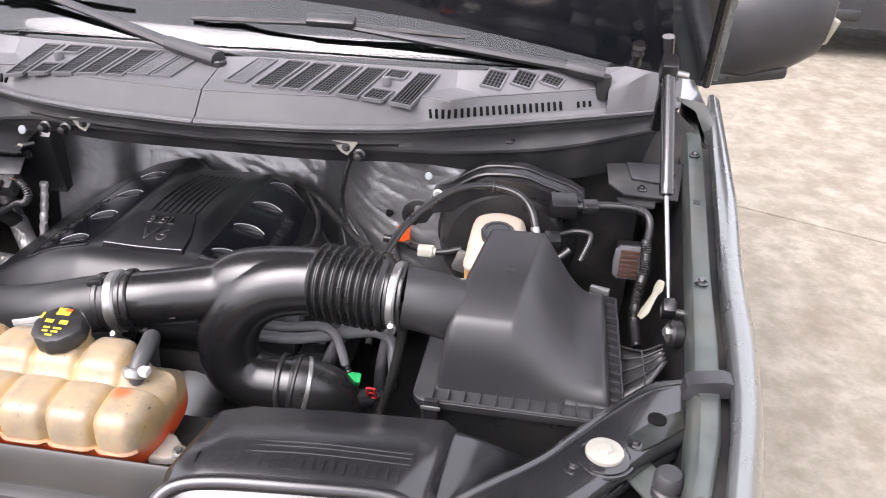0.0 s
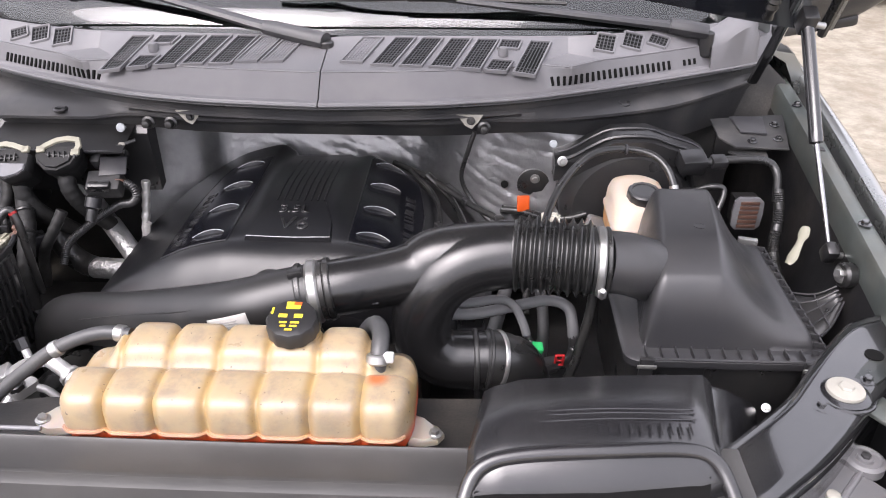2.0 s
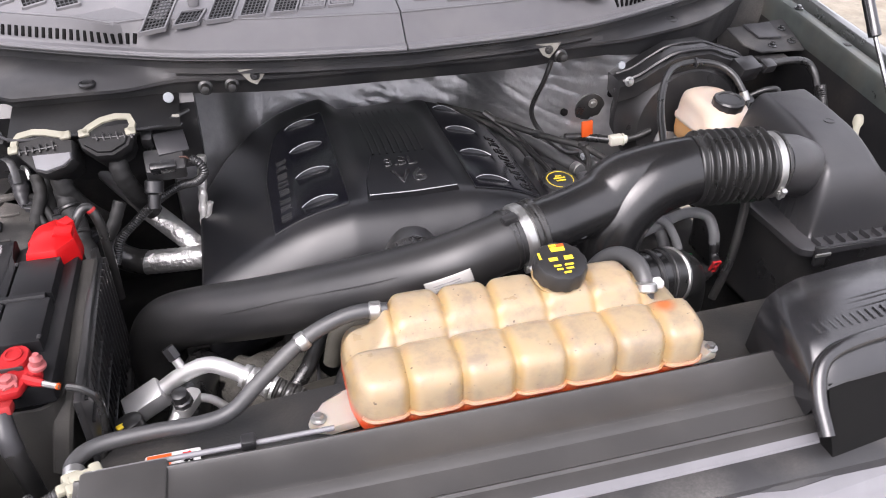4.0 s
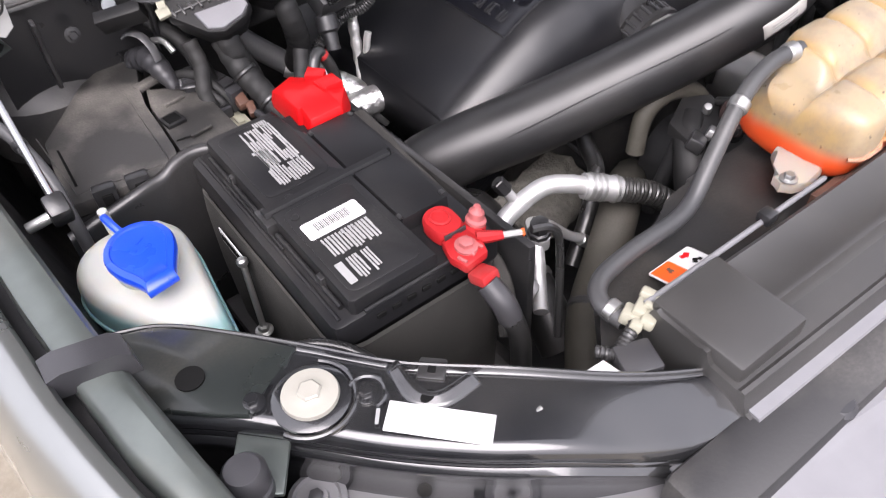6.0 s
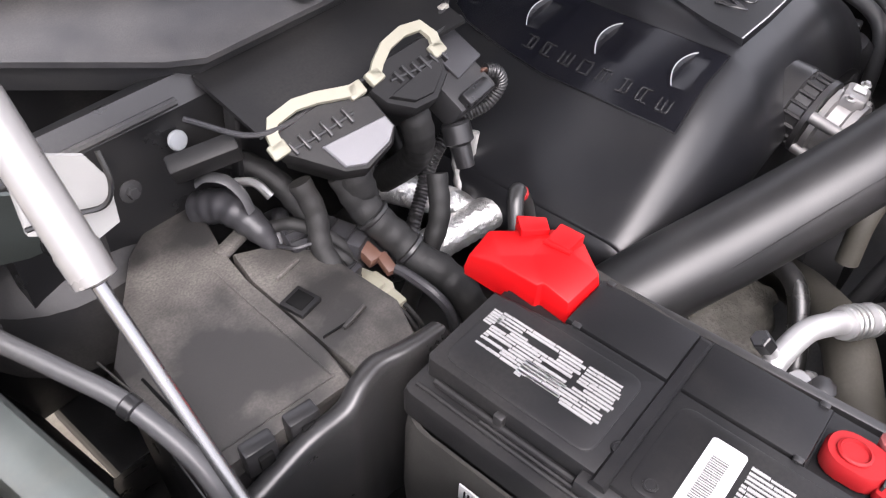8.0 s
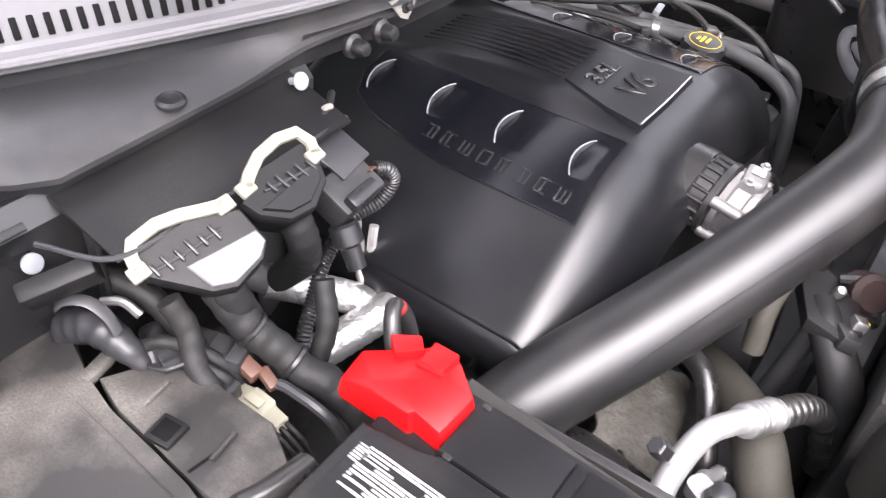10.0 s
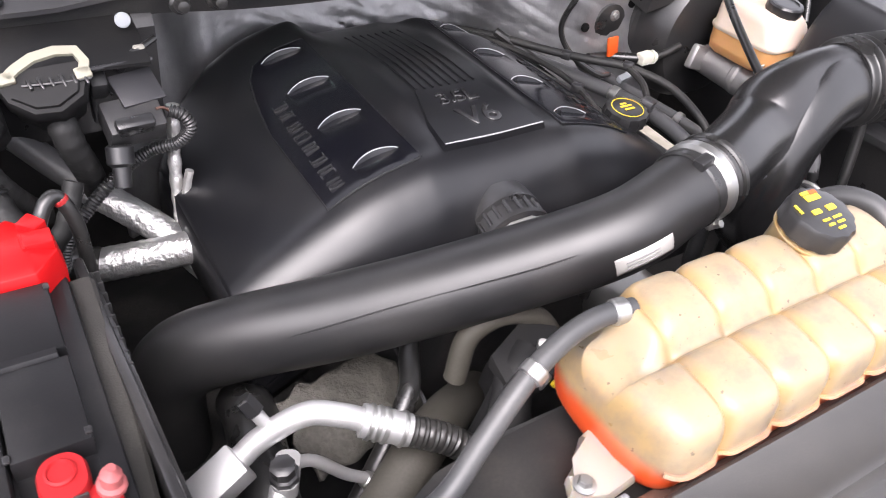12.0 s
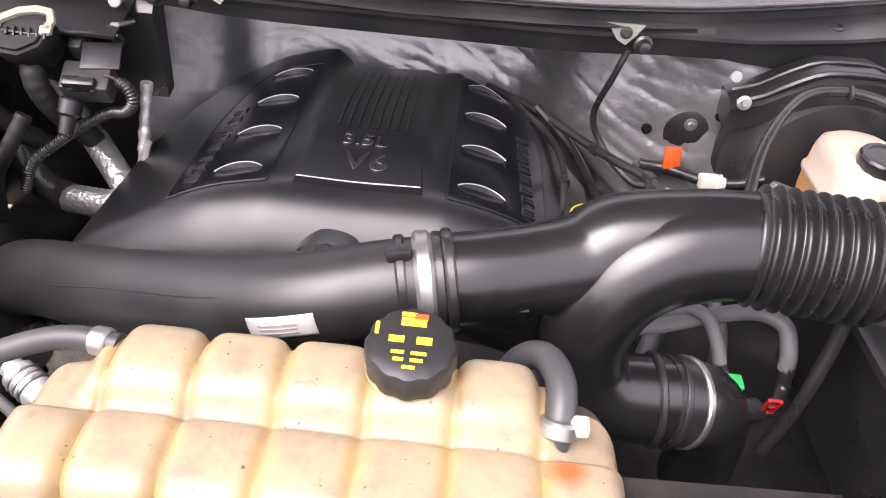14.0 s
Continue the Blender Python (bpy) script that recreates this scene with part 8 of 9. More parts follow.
connector((-0.607, 0.557, 1.103), (36, -11, -9), [(-0.046, 0.030), (0.0, 0.030), (0.046, 0.012), (0.048, -0.024), (0.036, -0.036), (0.003, -0.043), (-0.016, -0.034), (-0.050, 0.008)],
          [(-0.052, 0.014), (-0.049, 0.028), (-0.042, 0.037), (-0.018, 0.039), (0.002, 0.034), (0.022, 0.026), (0.036, 0.021)], [(-0.020, -0.004), (0.044, -0.012), (0.045, -0.024), (0.033, -0.033), (0.003, -0.038), (-0.014, -0.030)], True)
connector((-0.510, 0.552, 1.110), (36, -8, 2), [(-0.046, 0.020), (-0.042, 0.002), (-0.022, -0.020), (0.005, -0.026), (0.033, -0.014), (0.043, 0.006), (0.042, 0.028), (-0.01, 0.034)],
          [(-0.033, 0.027), (-0.022, 0.034), (-0.002, 0.042), (0.022, 0.043), (0.042, 0.037), (0.046, 0.022), (0.040, 0.010)], [(-0.036, 0.004), (-0.018, -0.014), (0.004, -0.019), (0.028, -0.009), (0.034, 0.004), (0.0, 0.004)], False)
third = thing("relay_connector", (-0.435, 0.56, 1.06), "stacked black wiring connectors on a bracket", "connector")
for at, size, tn in (((-0.430, 0.560, 1.060), (0.066, 0.046, 0.036), 5), ((-0.416, 0.578, 1.092), (0.052, 0.044, 0.004), 12), ((-0.455, 0.600, 1.095), (0.020, 0.030, 0.030), 0)):
    q = B()
    box(q, at, size, 0.005, (32, 0, tn))
    blk = part("block", q, DARK if size[2] > 0.01 else GREYP, third)
q = B()
box(q, (-0.432, 0.538, 1.066), (0.044, 0.016, 0.022), 0.004, (32, 0, 5))
part("latch", q, BLACK, third)
q = B()
lathe(q, [(0.013, 0), (0.016, 0.003), (0.016, 0.022), (0.011, 0.026), (0.010, 0.05)], (-0.452, 0.546, 1.040), (-0.15, -0.5, -0.9), 16)
part("plug", q, BLACK, third)
q = B()
for k in range(5):
    tube(q, [(-0.404, 0.562 - 0.003 * k, 1.068 + 0.002 * k), (-0.394, 0.560 - 0.002 * k, 1.070 + 0.001 * k), (-0.384, 0.556, 1.062)], 0.0016, 6, 4)
part("wires", q, COPPER, third, "bare coloured wires")
q = B()
tube(q, [(-0.38, 0.62, 1.13), (-0.405, 0.605, 1.125), (-0.45, 0.60, 1.11), (-0.485, 0.60, 1.10)], 0.004, 8, 5)
part("wire", q, RUBBER, third)
q = B()
box(q, (-0.402, 0.606, 1.126), (0.013, 0.007, 0.009), 0.002)
part("white_clip", q, PINM, third)

# corrugated conduit running down beside the engine
con = thing("wiring_conduit", (-0.47, 0.48, 1.0), "black corrugated wiring conduit", "conduit")
q = B()
tube(q, [(-0.388, 0.558, 1.066), (-0.374, 0.552, 1.060), (-0.368, 0.550, 1.042), (-0.384, 0.556, 1.022), (-0.4166, 0.569, 1.010), (-0.46, 0.567, 0.985), (-0.500, 0.552, 0.957), (-0.529, 0.539, 0.932), (-0.545, 0.53, 0.89)], 0.0078, 12, 60, wave=lambda r: 1 + 0.09 * math.sin(r * 1500))
part("sleeve", q, BLACK, con)

# foil wrapped coolant pipes
pipes = thing("heater_pipe", (-0.44, 0.55, 0.88), "silver foil wrapped heater pipe", "pipe")
q = B()
tube(q, [(-0.484, 0.642, 0.925), (-0.450, 0.610, 0.905), (-0.41, 0.572, 0.878), (-0.372, 0.530, 0.835)], 0.0205, 14, 10, wave=lambda r: 1 + 0.02 * math.sin(r * 600))
part("foil_run", q, WRAP, pipes)
q = B()
tube(q, [(-0.63, 0.72, 1.03), (-0.57, 0.695, 1.01), (-0.52, 0.668, 0.960), (-0.479, 0.638, 0.922)], 0.018, 14, 6)
part("rubber_run", q, HOSE, pipes)
q = B()
tube(q, [(-0.374, 0.527, 0.882), (-0.43, 0.545, 0.870), (-0.504, 0.566, 0.860)], 0.0225, 14, 12, wave=lambda r: 1 + 0.025 * math.sin(r * 500))
part("foil_branch", q, WRAP, pipes)
q = B()
tube(q, [(-0.498, 0.564, 0.861), (-0.525, 0.574, 0.864), (-0.555, 0.58, 0.885), (-0.58, 0.585, 0.93)], 0.0235, 14, 8)
part("rubber_elbow", q, RUBBER, pipes)
thin = thing("foil_sensor_lead", (-0.39, 0.64, 0.9), "slim foil sleeved sensor lead", "lead")
q = B()
tube(q, [(-0.372, 0.610, 1.045), (-0.378, 0.605, 1.00), (-0.384, 0.594, 0.95), (-0.388, 0.582, 0.895), (-0.390, 0.575, 0.86)], 0.0085, 10, 10, wave=lambda r: 1 + 0.10 * math.sin(r * 260))
part("sleeve", q, FOILB, thin)
q = B()
tube(q, [(-0.369, 0.578, 0.965), (-0.375, 0.577, 0.945), (-0.383, 0.575, 0.90), (-0.388, 0.57, 0.86)], 0.0058, 8, 8)
part("lead", q, FOILB, thin)

# yellow plug and brown connector beside the fuse box
misc = thing("harness_plug", (-0.63, 0.5, 0.95), "ivory wiring plug among dark harness connectors", "plug")
q = B()
for k, (y, d, h) in enumerate(((0.522, 0.0, 0.0), (0.508, 0.002, 0.002), (0.507, 0.004, 0.004), (0.482, 0.004, 0.004), (0.480, 0.002, 0.001), (0.462, 0.001, 0.0))):
    xs = -0.629 - 0.003 * k / 5
    ring_ = [q.verts.new(p) for p in ((xs - 0.010 - d, y, 0.952), (xs + 0.010 + d, y, 0.952), (xs + 0.010 + d, y, 0.968 + h), (xs - 0.010 - d, y, 0.968 + h))]
    if k:
        for j in range(4):
            q.faces.new((prev_[j], prev_[(j + 1) % 4], ring_[(j + 1) % 4], ring_[j]))
    else:
        q.faces.new(ring_)
    prev_ = ring_
q.faces.new(prev_)
bmesh.ops.recalc_face_normals(q, faces=q.faces[:])
bmesh.ops.bevel(q, geom=[e for e in q.edges if e.calc_face_angle(0) > 0.3], offset=0.0014, segments=2, profile=0.5, affect="EDGES")
part("body", q, IVORY, misc)
q = B()
box(q, (-0.629, 0.496, 0.973), (0.010, 0.020, 0.005), 0.0015)
part("latch", q, IVORY, misc)
for dx in (-0.007, 0.0, 0.007):
    q = B()
    tube(q, [(-0.631 + dx, 0.466, 0.963), (-0.632 + dx, 0.452, 0.960), (-0.628 + dx, 0.442, 0.940), (-0.62, 0.44, 0.90)], 0.0026, 6, 5)
    part("wire", q, TAPE, misc)
q = B()
box(q, (-0.610, 0.532, 0.983), (0.016, 0.046, 0.014), 0.003, (14, 0, -3))
bp_ = part("brown_plug", q, COPPER, misc, "dull brown wiring plug")
q = B()
box(q, (-0.606, 0.502, 0.976), (0.012, 0.024, 0.011), 0.003, (16, 0, -12))
part("plug_neck", q, COPPER, bp_)
q = B()
box(q, (-0.612, 0.553, 0.994), (0.014, 0.018, 0.004), 0.001, (14, 0, 20))
part("clip", q, IVORY, bp_, "pale green retaining clip")
q = B()
tube(q, [(-0.604, 0.492, 0.975), (-0.601, 0.480, 0.973), (-0.597, 0.447, 0.964), (-0.592, 0.43, 0.94), (-0.588, 0.42, 0.88)], 0.0055, 8, 6)
part("lead", q, GREYP, misc)
for at, size, tn in (((-0.620, 0.560, 0.988), (0.030, 0.070, 0.022), 20), ((-0.655, 0.575, 1.000), (0.022, 0.040, 0.018), -15), ((-0.640, 0.525, 0.978), (0.020, 0.030, 0.020), 10), ((-0.575, 0.515, 0.955), (0.03, 0.03, 0.03), 40)):
    q = B()
    box(q, at, size, 0.004, (6, 4, tn))
    pl = part("dark_plug", q, GREYP, misc)
    for k in (-0.3, 0.0, 0.3):
        q = B()
        box(q, Vector(at) + Matrix.Rotation(radians(tn), 3, "Z") @ Vector((0, k * size[1], size[2] / 2)), (size[0] * 0.8, 0.003, 0.003), 0.0008, (6, 4, tn))
        part("rib", q, BLACK, pl)
q = B()
tube(q, [(-0.695, 0.665, 1.010, 0.017), (-0.685, 0.641, 1.022, 0.017), (-0.681, 0.622, 1.022, 0.016), (-0.678, 0.600, 1.014, 0.0135), (-0.676, 0.586, 1.002, 0.009), (-0.675, 0.580, 0.990, 0.006)], 0.012, 14, 12, wave=lambda r: 1 + 0.04 * math.sin(r * 420))
part("ribbed_neck", q, GREYP, misc)
q = B()
tube(q, [(-0.640, 0.635, 0.975), (-0.637, 0.618, 0.990), (-0.652, 0.598, 1.002), (-0.664, 0.588, 0.998), (-0.668, 0.578, 0.985)], 0.0085, 10, 8)
part("grey_elbow", q, GREYP, misc, "dark ribbed rubber elbow")
for pts, r in (([(-0.600, 0.560, 1.055), (-0.596, 0.541, 1.025), (-0.590, 0.526, 1.006), (-0.582, 0.507, 0.988), (-0.577, 0.485, 0.972), (-0.568, 0.462, 0.962), (-0.560, 0.43, 0.93), (-0.555, 0.41, 0.86)], 0.0165),
               ([(-0.640, 0.575, 1.060), (-0.638, 0.560, 1.030), (-0.648, 0.545, 1.004), (-0.652, 0.525, 0.990), (-0.656, 0.50, 0.978), (-0.650, 0.47, 0.962), (-0.64, 0.44, 0.92)], 0.011),
               ([(-0.51, 0.52, 1.02), (-0.53, 0.50, 0.98), (-0.56, 0.50, 0.93), (-0.58, 0.51, 0.85)], 0.011), ([(-0.66, 0.66, 1.06), (-0.638, 0.62, 1.04), (-0.63, 0.585, 1.01), (-0.632, 0.56, 0.99)], 0.012),
               ([(-0.668, 0.60, 1.005), (-0.650, 0.578, 1.012), (-0.632, 0.548, 1.000), (-0.622, 0.530, 0.975), (-0.62, 0.52, 0.93)], 0.007), ([(-0.655, 0.56, 1.000), (-0.642, 0.535, 0.998), (-0.634, 0.52, 0.982), (-0.632, 0.515, 0.95)], 0.0055)):
    q = B()
    tube(q, pts, r, 12, 16, wave=lambda v: 1 + 0.035 * math.sin(v * 330))
    part("loom", q, TAPE, misc)
for a_, b_ in (((-0.5935, 0.5330, 1.0150), (-0.592, 0.5295, 1.0110)), ((-0.5800, 0.4980, 0.9815), (-0.5785, 0.4930, 0.9780))):
    q = B()
    rod(q, a_, b_, 0.0188, 14)
    part("tape_band", q, RUBBER, misc)
tr = thing("strut_tower", (-0.80, 0.74, 0.9), "dark round strut tower cap behind the fuse box", "strut tower")
q = B()
lathe(q, [(0.11, -0.06), (0.105, 0.02), (0.08, 0.045), (0.03, 0.055)], (-0.80, 0.76, 0.97), n=28)
part("dome", q, DARK, tr)
q = B()
lathe(q, [(0.045, 0), (0.045, 0.006), (0.034, 0.010)], (-0.80, 0.76, 1.020), n=24)
part("mount_plate", q, GREYP, tr)
for a in (20, 140, 260):
    bolt((-0.80 + 0.07 * math.cos(radians(a)), 0.76 + 0.07 * math.sin(radians(a)), 1.016), (0, 0, 1), 0.007, STEEL, tr)
# shaped black shield by the cowl end
for s in (-1, 1):
    sh = thing("cowl_end_shield", (s * 0.82, 0.75, 1.1), "black sheet shield below the cowl end", "shield", "cowl end shields")
    q = B()
    slab(q, [(s * x, y) for x, y in ((0.805, 0.80), (0.810, 0.735), (0.838, 0.705), (0.945, 0.700), (0.965, 0.82))][::s], lambda x, y: 1.098 + 0.25 * (y - 0.70), lambda x, y: 1.102 + 0.25 * (y - 0.70), 0.0015)
    part("sheet", q, DARK, sh)
    q = B()
    slab(q, [(s * x, y) for x, y in ((0.828, 0.715), (0.840, 0.690), (0.90, 0.684), (0.905, 0.715))][::s], 1.084, 1.090, 0.0015)
    part("lower_flap", q, DARK, sh)
    q = B()
    slab(q, [(s * x, y) for x, y in ((0.845, 0.80), (0.855, 0.748), (0.91, 0.742), (0.915, 0.80))][::s], lambda x, y: 1.104 + 0.25 * (y - 0.70), lambda x, y: 1.109 + 0.25 * (y - 0.70), 0.002)
    part("raised_plate", q, GREYP, sh)
    for x, y, z in ((0.875, 0.722, 1.1075), (0.93, 0.73, 1.1095), (0.935, 0.78, 1.122)):
        bolt((s * x, y, z), (0, -0.1, 1), 0.006, BEAM, sh)
rh = thing("strut_drain_hose", (-0.89, 0.42, 1.0), "grey rubber drain hose beside the strut", "hose")
q = B()
tube(q, [(-0.93, 0.64, 1.13), (-0.918, 0.58, 1.105), (-0.90, 0.53, 1.09), (-0.882, 0.48, 1.075), (-0.872, 0.43, 1.05), (-0.872, 0.40, 1.02), (-0.872, 0.39, 0.97)], 0.0075, 10, 8)
part("hose", q, HOSE, rh)
for a_, b_ in (((-0.9175, 0.578, 1.1045), (-0.9135, 0.568, 1.1015)), ((-0.8820, 0.480, 1.0750), (-0.8800, 0.470, 1.0715))):
    q = B()
    rod(q, a_, b_, 0.0088, 12)
    part("clip", q, BLACK, rh)

# ---------------------------------------------------------------- air conditioning pipes
ac = thing("air_conditioning_pipe", (-0.4, 0.16, 0.9), "bright aluminium air conditioning pipe with crimped hose", "pipe")
q = B()
tube(q, [(-0.460, 0.166, 0.898), (-0.428, 0.169, 0.919), (-0.386, 0.161, 0.940), (-0.355, 0.146, 0.938), (-0.332, 0.134, 0.929)], 0.0120, 14, 8)
part("elbow", q, ALU, ac)
q = B()
tube(q, [(-0.338, 0.137, 0.931), (-0.296, 0.114, 0.917)], 0.0170, 16, 10, wave=lambda r: 1 + 0.05 * math.sin(r * 700))
fer = part("ferrule", q, ALU, ac)
FD = (Vector((-0.296, 0.114, 0.917)) - Vector((-0.338, 0.137, 0.931))).normalized()
for k in (0.006, 0.014, 0.022, 0.040):
    q = B()
    c = Vector((-0.338, 0.137, 0.931)) + FD * k
    rod(q, c, c + FD * 0.005, 0.0186, 18)
    part("crimp_band", q, STEEL, fer)
q = B()
tube(q, [(-0.298, 0.115, 0.918), (-0.255, 0.092, 0.900), (-0.225, 0.070, 0.865), (-0.215, 0.05, 0.80)], 0.0158, 14, 24, wave=lambda r: 1 + 0.055 * math.sin(r * 1150))
part("hose", q, RUBBER, ac)
q = B()
box(q, (-0.476, 0.158, 0.893), (0.058, 0.036, 0.032), 0.003, (10, -24, 12))
part("block_fitting", q, ALU, ac)
q = B()
rod(q, (-0.416, 0.168, 0.922), (-0.430, 0.182, 0.947), 0.0068, 12)
part("service_port", q, ALU, ac)
q = B()
rod(q, (-0.428, 0.180, 0.944), (-0.437, 0.189, 0.960), 0.0098, 6)
part("port_cap", q, BLACK, ac)
ac2 = thing("refrigerant_line", (-0.42, 0.08, 0.85), "slim aluminium refrigerant line", "pipe")
q = B()
tube(q, [(-0.475, 0.060, 0.860), (-0.452, 0.090, 0.870), (-0.440, 0.106, 0.885), (-0.428, 0.124, 0.900)], 0.0095, 12, 8)
part("line", q, ALU, ac2)
q = B()
skin(q, [rrect(-0.418, 0.132, 0.024, 0.046, 0.009, z, 4) for z in (0.893, 0.909)])
q.transform(Matrix.Translation((-0.418, 0.132, 0)) @ Matrix.Rotation(radians(-28), 4, "Z") @ Matrix.Translation((0.418, -0.132, 0)))
part("manifold", q, ALU, ac2, "dull cast line fitting")
q = B()
tube(q, [(-0.410, 0.142, 0.900), (-0.385, 0.146, 0.885), (-0.352, 0.141, 0.848), (-0.325, 0.135, 0.826), (-0.30, 0.13, 0.78)], 0.0065, 10, 6)
part("line", q, ALU, ac2)
q = B()
rod(q, (-0.333, 0.137, 0.832), (-0.322, 0.134, 0.822), 0.0095, 8)
part("line_nut", q, STEEL, ac2)
q = B()
lathe(q, [(0.011, 0), (0.0145, 0.002), (0.0145, 0.010), (0.012, 0.012), (0.012, 0.024), (0.008, 0.026)], (-0.4225, 0.1245, 0.908), (-0.1, -0.1, 1), 8)
part("valve_cap", q, BLACK, ac2)
q = B()
lathe(q, [(0.016, 0), (0.018, 0.004), (0.018, 0.03), (0.012, 0.034)], (-0.486, 0.096, 0.890), (-0.2, 0.1, 1), 12)
sw = part("pressure_switch", q, BLACK, ac2)
q = B()
box(q, (-0.500, 0.088, 0.920), (0.012, 0.010, 0.006), 0.002, (0, 0, 30))
part("yellow_lock", q, YELLOW, sw)

q = B()
rod(q, (-0.474, 0.078, 0.876), (-0.485, 0.096, 0.893), 0.015, 12)
part("switch_fitting", q, ALU, ac2)

# coolant overflow hose over the radiator shelf
oh = thing("coolant_hose", (-0.38, -0.02, 1.0), "grey coolant hose with white spring clips", "hose")
q = B()
tube(q, [(-0.150, 0.014, 1.108), (-0.185, 0.018, 1.108), (-0.220, 0.016, 1.100), (-0.262, 0.006, 1.083), (-0.31, -0.010, 1.050), (-0.345, -0.022, 1.024), (-0.38, -0.028, 1.018), (-0.44, -0.030, 1.020), (-0.495, -0.038, 1.022), (-0.517, -0.058, 1.022), (-0.515, -0.088, 1.020)], 0.0095, 14, 8)
part("hose", q, HOSE2, oh)
for a, b in (((-0.158, 0.015, 1.1085), (-0.172, 0.017, 1.1085)), ((-0.249, 0.009, 1.089), (-0.261, 0.006, 1.083)), ((-0.516, -0.066, 1.022), (-0.515, -0.078, 1.021))):
    q = B()
    rod(q, a, b, 0.0116, 14)
    part("spring_clip", q, STEEL, oh)
q = B()
for at, size in (((-0.512, -0.092, 1.030), (0.020, 0.020, 0.014)), ((-0.500, -0.092, 1.036), (0.030, 0.012, 0.010)), ((-0.506, -0.106, 1.034), (0.020, 0.014, 0.012)), ((-0.487, -0.090, 1.038), (0.012, 0.020, 0.010)), ((-0.520, -0.104, 1.034), (0.012, 0.012, 0.010)), ((-0.496, -0.104, 1.040), (0.008, 0.022, 0.006))):
    box(q, at, size, 0.003, (10, 10, 25))
part("white_joint", q, IVORY, oh, "ivory quick-connect joint")
h2 = thing("reservoir_hose", (0.18, 0.03, 1.05), "grey hose curling into the coolant bottle", "hose")
q = B()
tube(q, [(0.180, -0.020, 1.085), (0.183, -0.006, 1.106), (0.182, 0.022, 1.116), (0.170, 0.055, 1.106), (0.152, 0.075, 1.07), (0.140, 0.085, 0.99)], 0.0118, 14, 8)
part("hose", q, HOSE2, h2)
q = B()
rod(q, (0.181, -0.018, 1.096), (0.182, -0.012, 1.108), 0.0148, 14)
part("spring_clip", q, STEEL, h2)
q = B()
box(q, (0.196, -0.016, 1.106), (0.014, 0.014, 0.010), 0.002)
part("clip_ear", q, WHITE, h2)
# big lower hoses and felt shield by the radiator
bh = thing("radiator_hose", (-0.30, 0.08, 0.8), "thick olive-black radiator hose", "hose")
q = B()
tube(q, [(-0.50, -0.055, 0.81), (-0.47, -0.02, 0.82), (-0.41, 0.04, 0.825), (-0.34, 0.085, 0.84), (-0.275, 0.125, 0.855), (-0.20, 0.18, 0.82), (-0.12, 0.235, 0.76)], 0.028, 16, 8)
part("hose", q, BROWN, bh)
q = B()
rod(q, (-0.412, 0.039, 0.825), (-0.402, 0.046, 0.827), 0.0298, 18)
part("clamp", q, DARK, bh)
ch = thing("charge_hose", (-0.43, 0.2, 0.8), "thick black rubber hose below the air conditioning pipe", "hose")
q = B()
tube(q, [(-0.405, 0.31, 0.81), (-0.41, 0.26, 0.835), (-0.425, 0.18, 0.835), (-0.435, 0.11, 0.815), (-0.44, 0.05, 0.77)], 0.031, 16, 8)
part("hose", q, RUBBER, ch)
q = B()
rod(q, (-0.431, 0.135, 0.825), (-0.433, 0.122, 0.821), 0.033, 18)
part("clamp", q, STEEL, ch)
fs = thing("insulated_shield", (-0.22, 0.16, 0.8), "grey felt-covered shield beside the radiator", "shield")
q = B()
def felt_pt(u, v):
    x = -0.392 + 0.15 * u + 0.03 * v
    y = 0.262 + 0.035 * u - 0.088 * v
    lump = noise.noise(Vector((u * 3, v * 3, 2))) * 0.007 + noise.noise(Vector((u * 9, v * 7, 6))) * 0.004
    return (x + 0.012 * noise.noise(Vector((v * 4, u, 9))), y + 0.010 * noise.noise(Vector((u * 5, v, 4))), 0.845 - 0.025 * v - 0.05 * max(0, v - 0.6) + lump)


skin(q, [[felt_pt(u, v) for u in np.linspace(0, 1, 26)] for v in np.linspace(0, 1, 20)], loop=False)
o = part("sheet", q, FELT2, fs)
q2 = B()
tube(q2, [(-0.222, 0.29, 0.855), (-0.228, 0.22, 0.852), (-0.232, 0.17, 0.84), (-0.24, 0.13, 0.80)], 0.003, 8, 5)
part("edge_strip", q2, GREYP, fs)
q2 = B()
tube(q2, [(-0.195, 0.285, 0.87), (-0.225, 0.238, 0.872), (-0.248, 0.196, 0.866), (-0.29, 0.165, 0.83), (-0.34, 0.14, 0.78)], 0.0125, 12, 6)
part("pipe", q2, RUBBER, fs, "black rubber pipe along the shield")
o.modifiers.new("thick", "SOLIDIFY").thickness = 0.006
fan = thing("cooling_fan_shroud", (0.0, 0.02, 0.8), "black cooling fan shroud behind the radiator", "fan shroud")
q = B()
box(q, (0.06, 0.025, 0.82), (0.66, 0.035, 0.30), 0.008)
part("frame", q, DARK, fan)
q = B()
lathe(q, [(0.18, 0), (0.19, 0.01), (0.19, 0.05), (0.175, 0.055)], (0.03, 0.045, 0.72), (0, 1, 0), 36)
part("ring", q, DARK, fan)

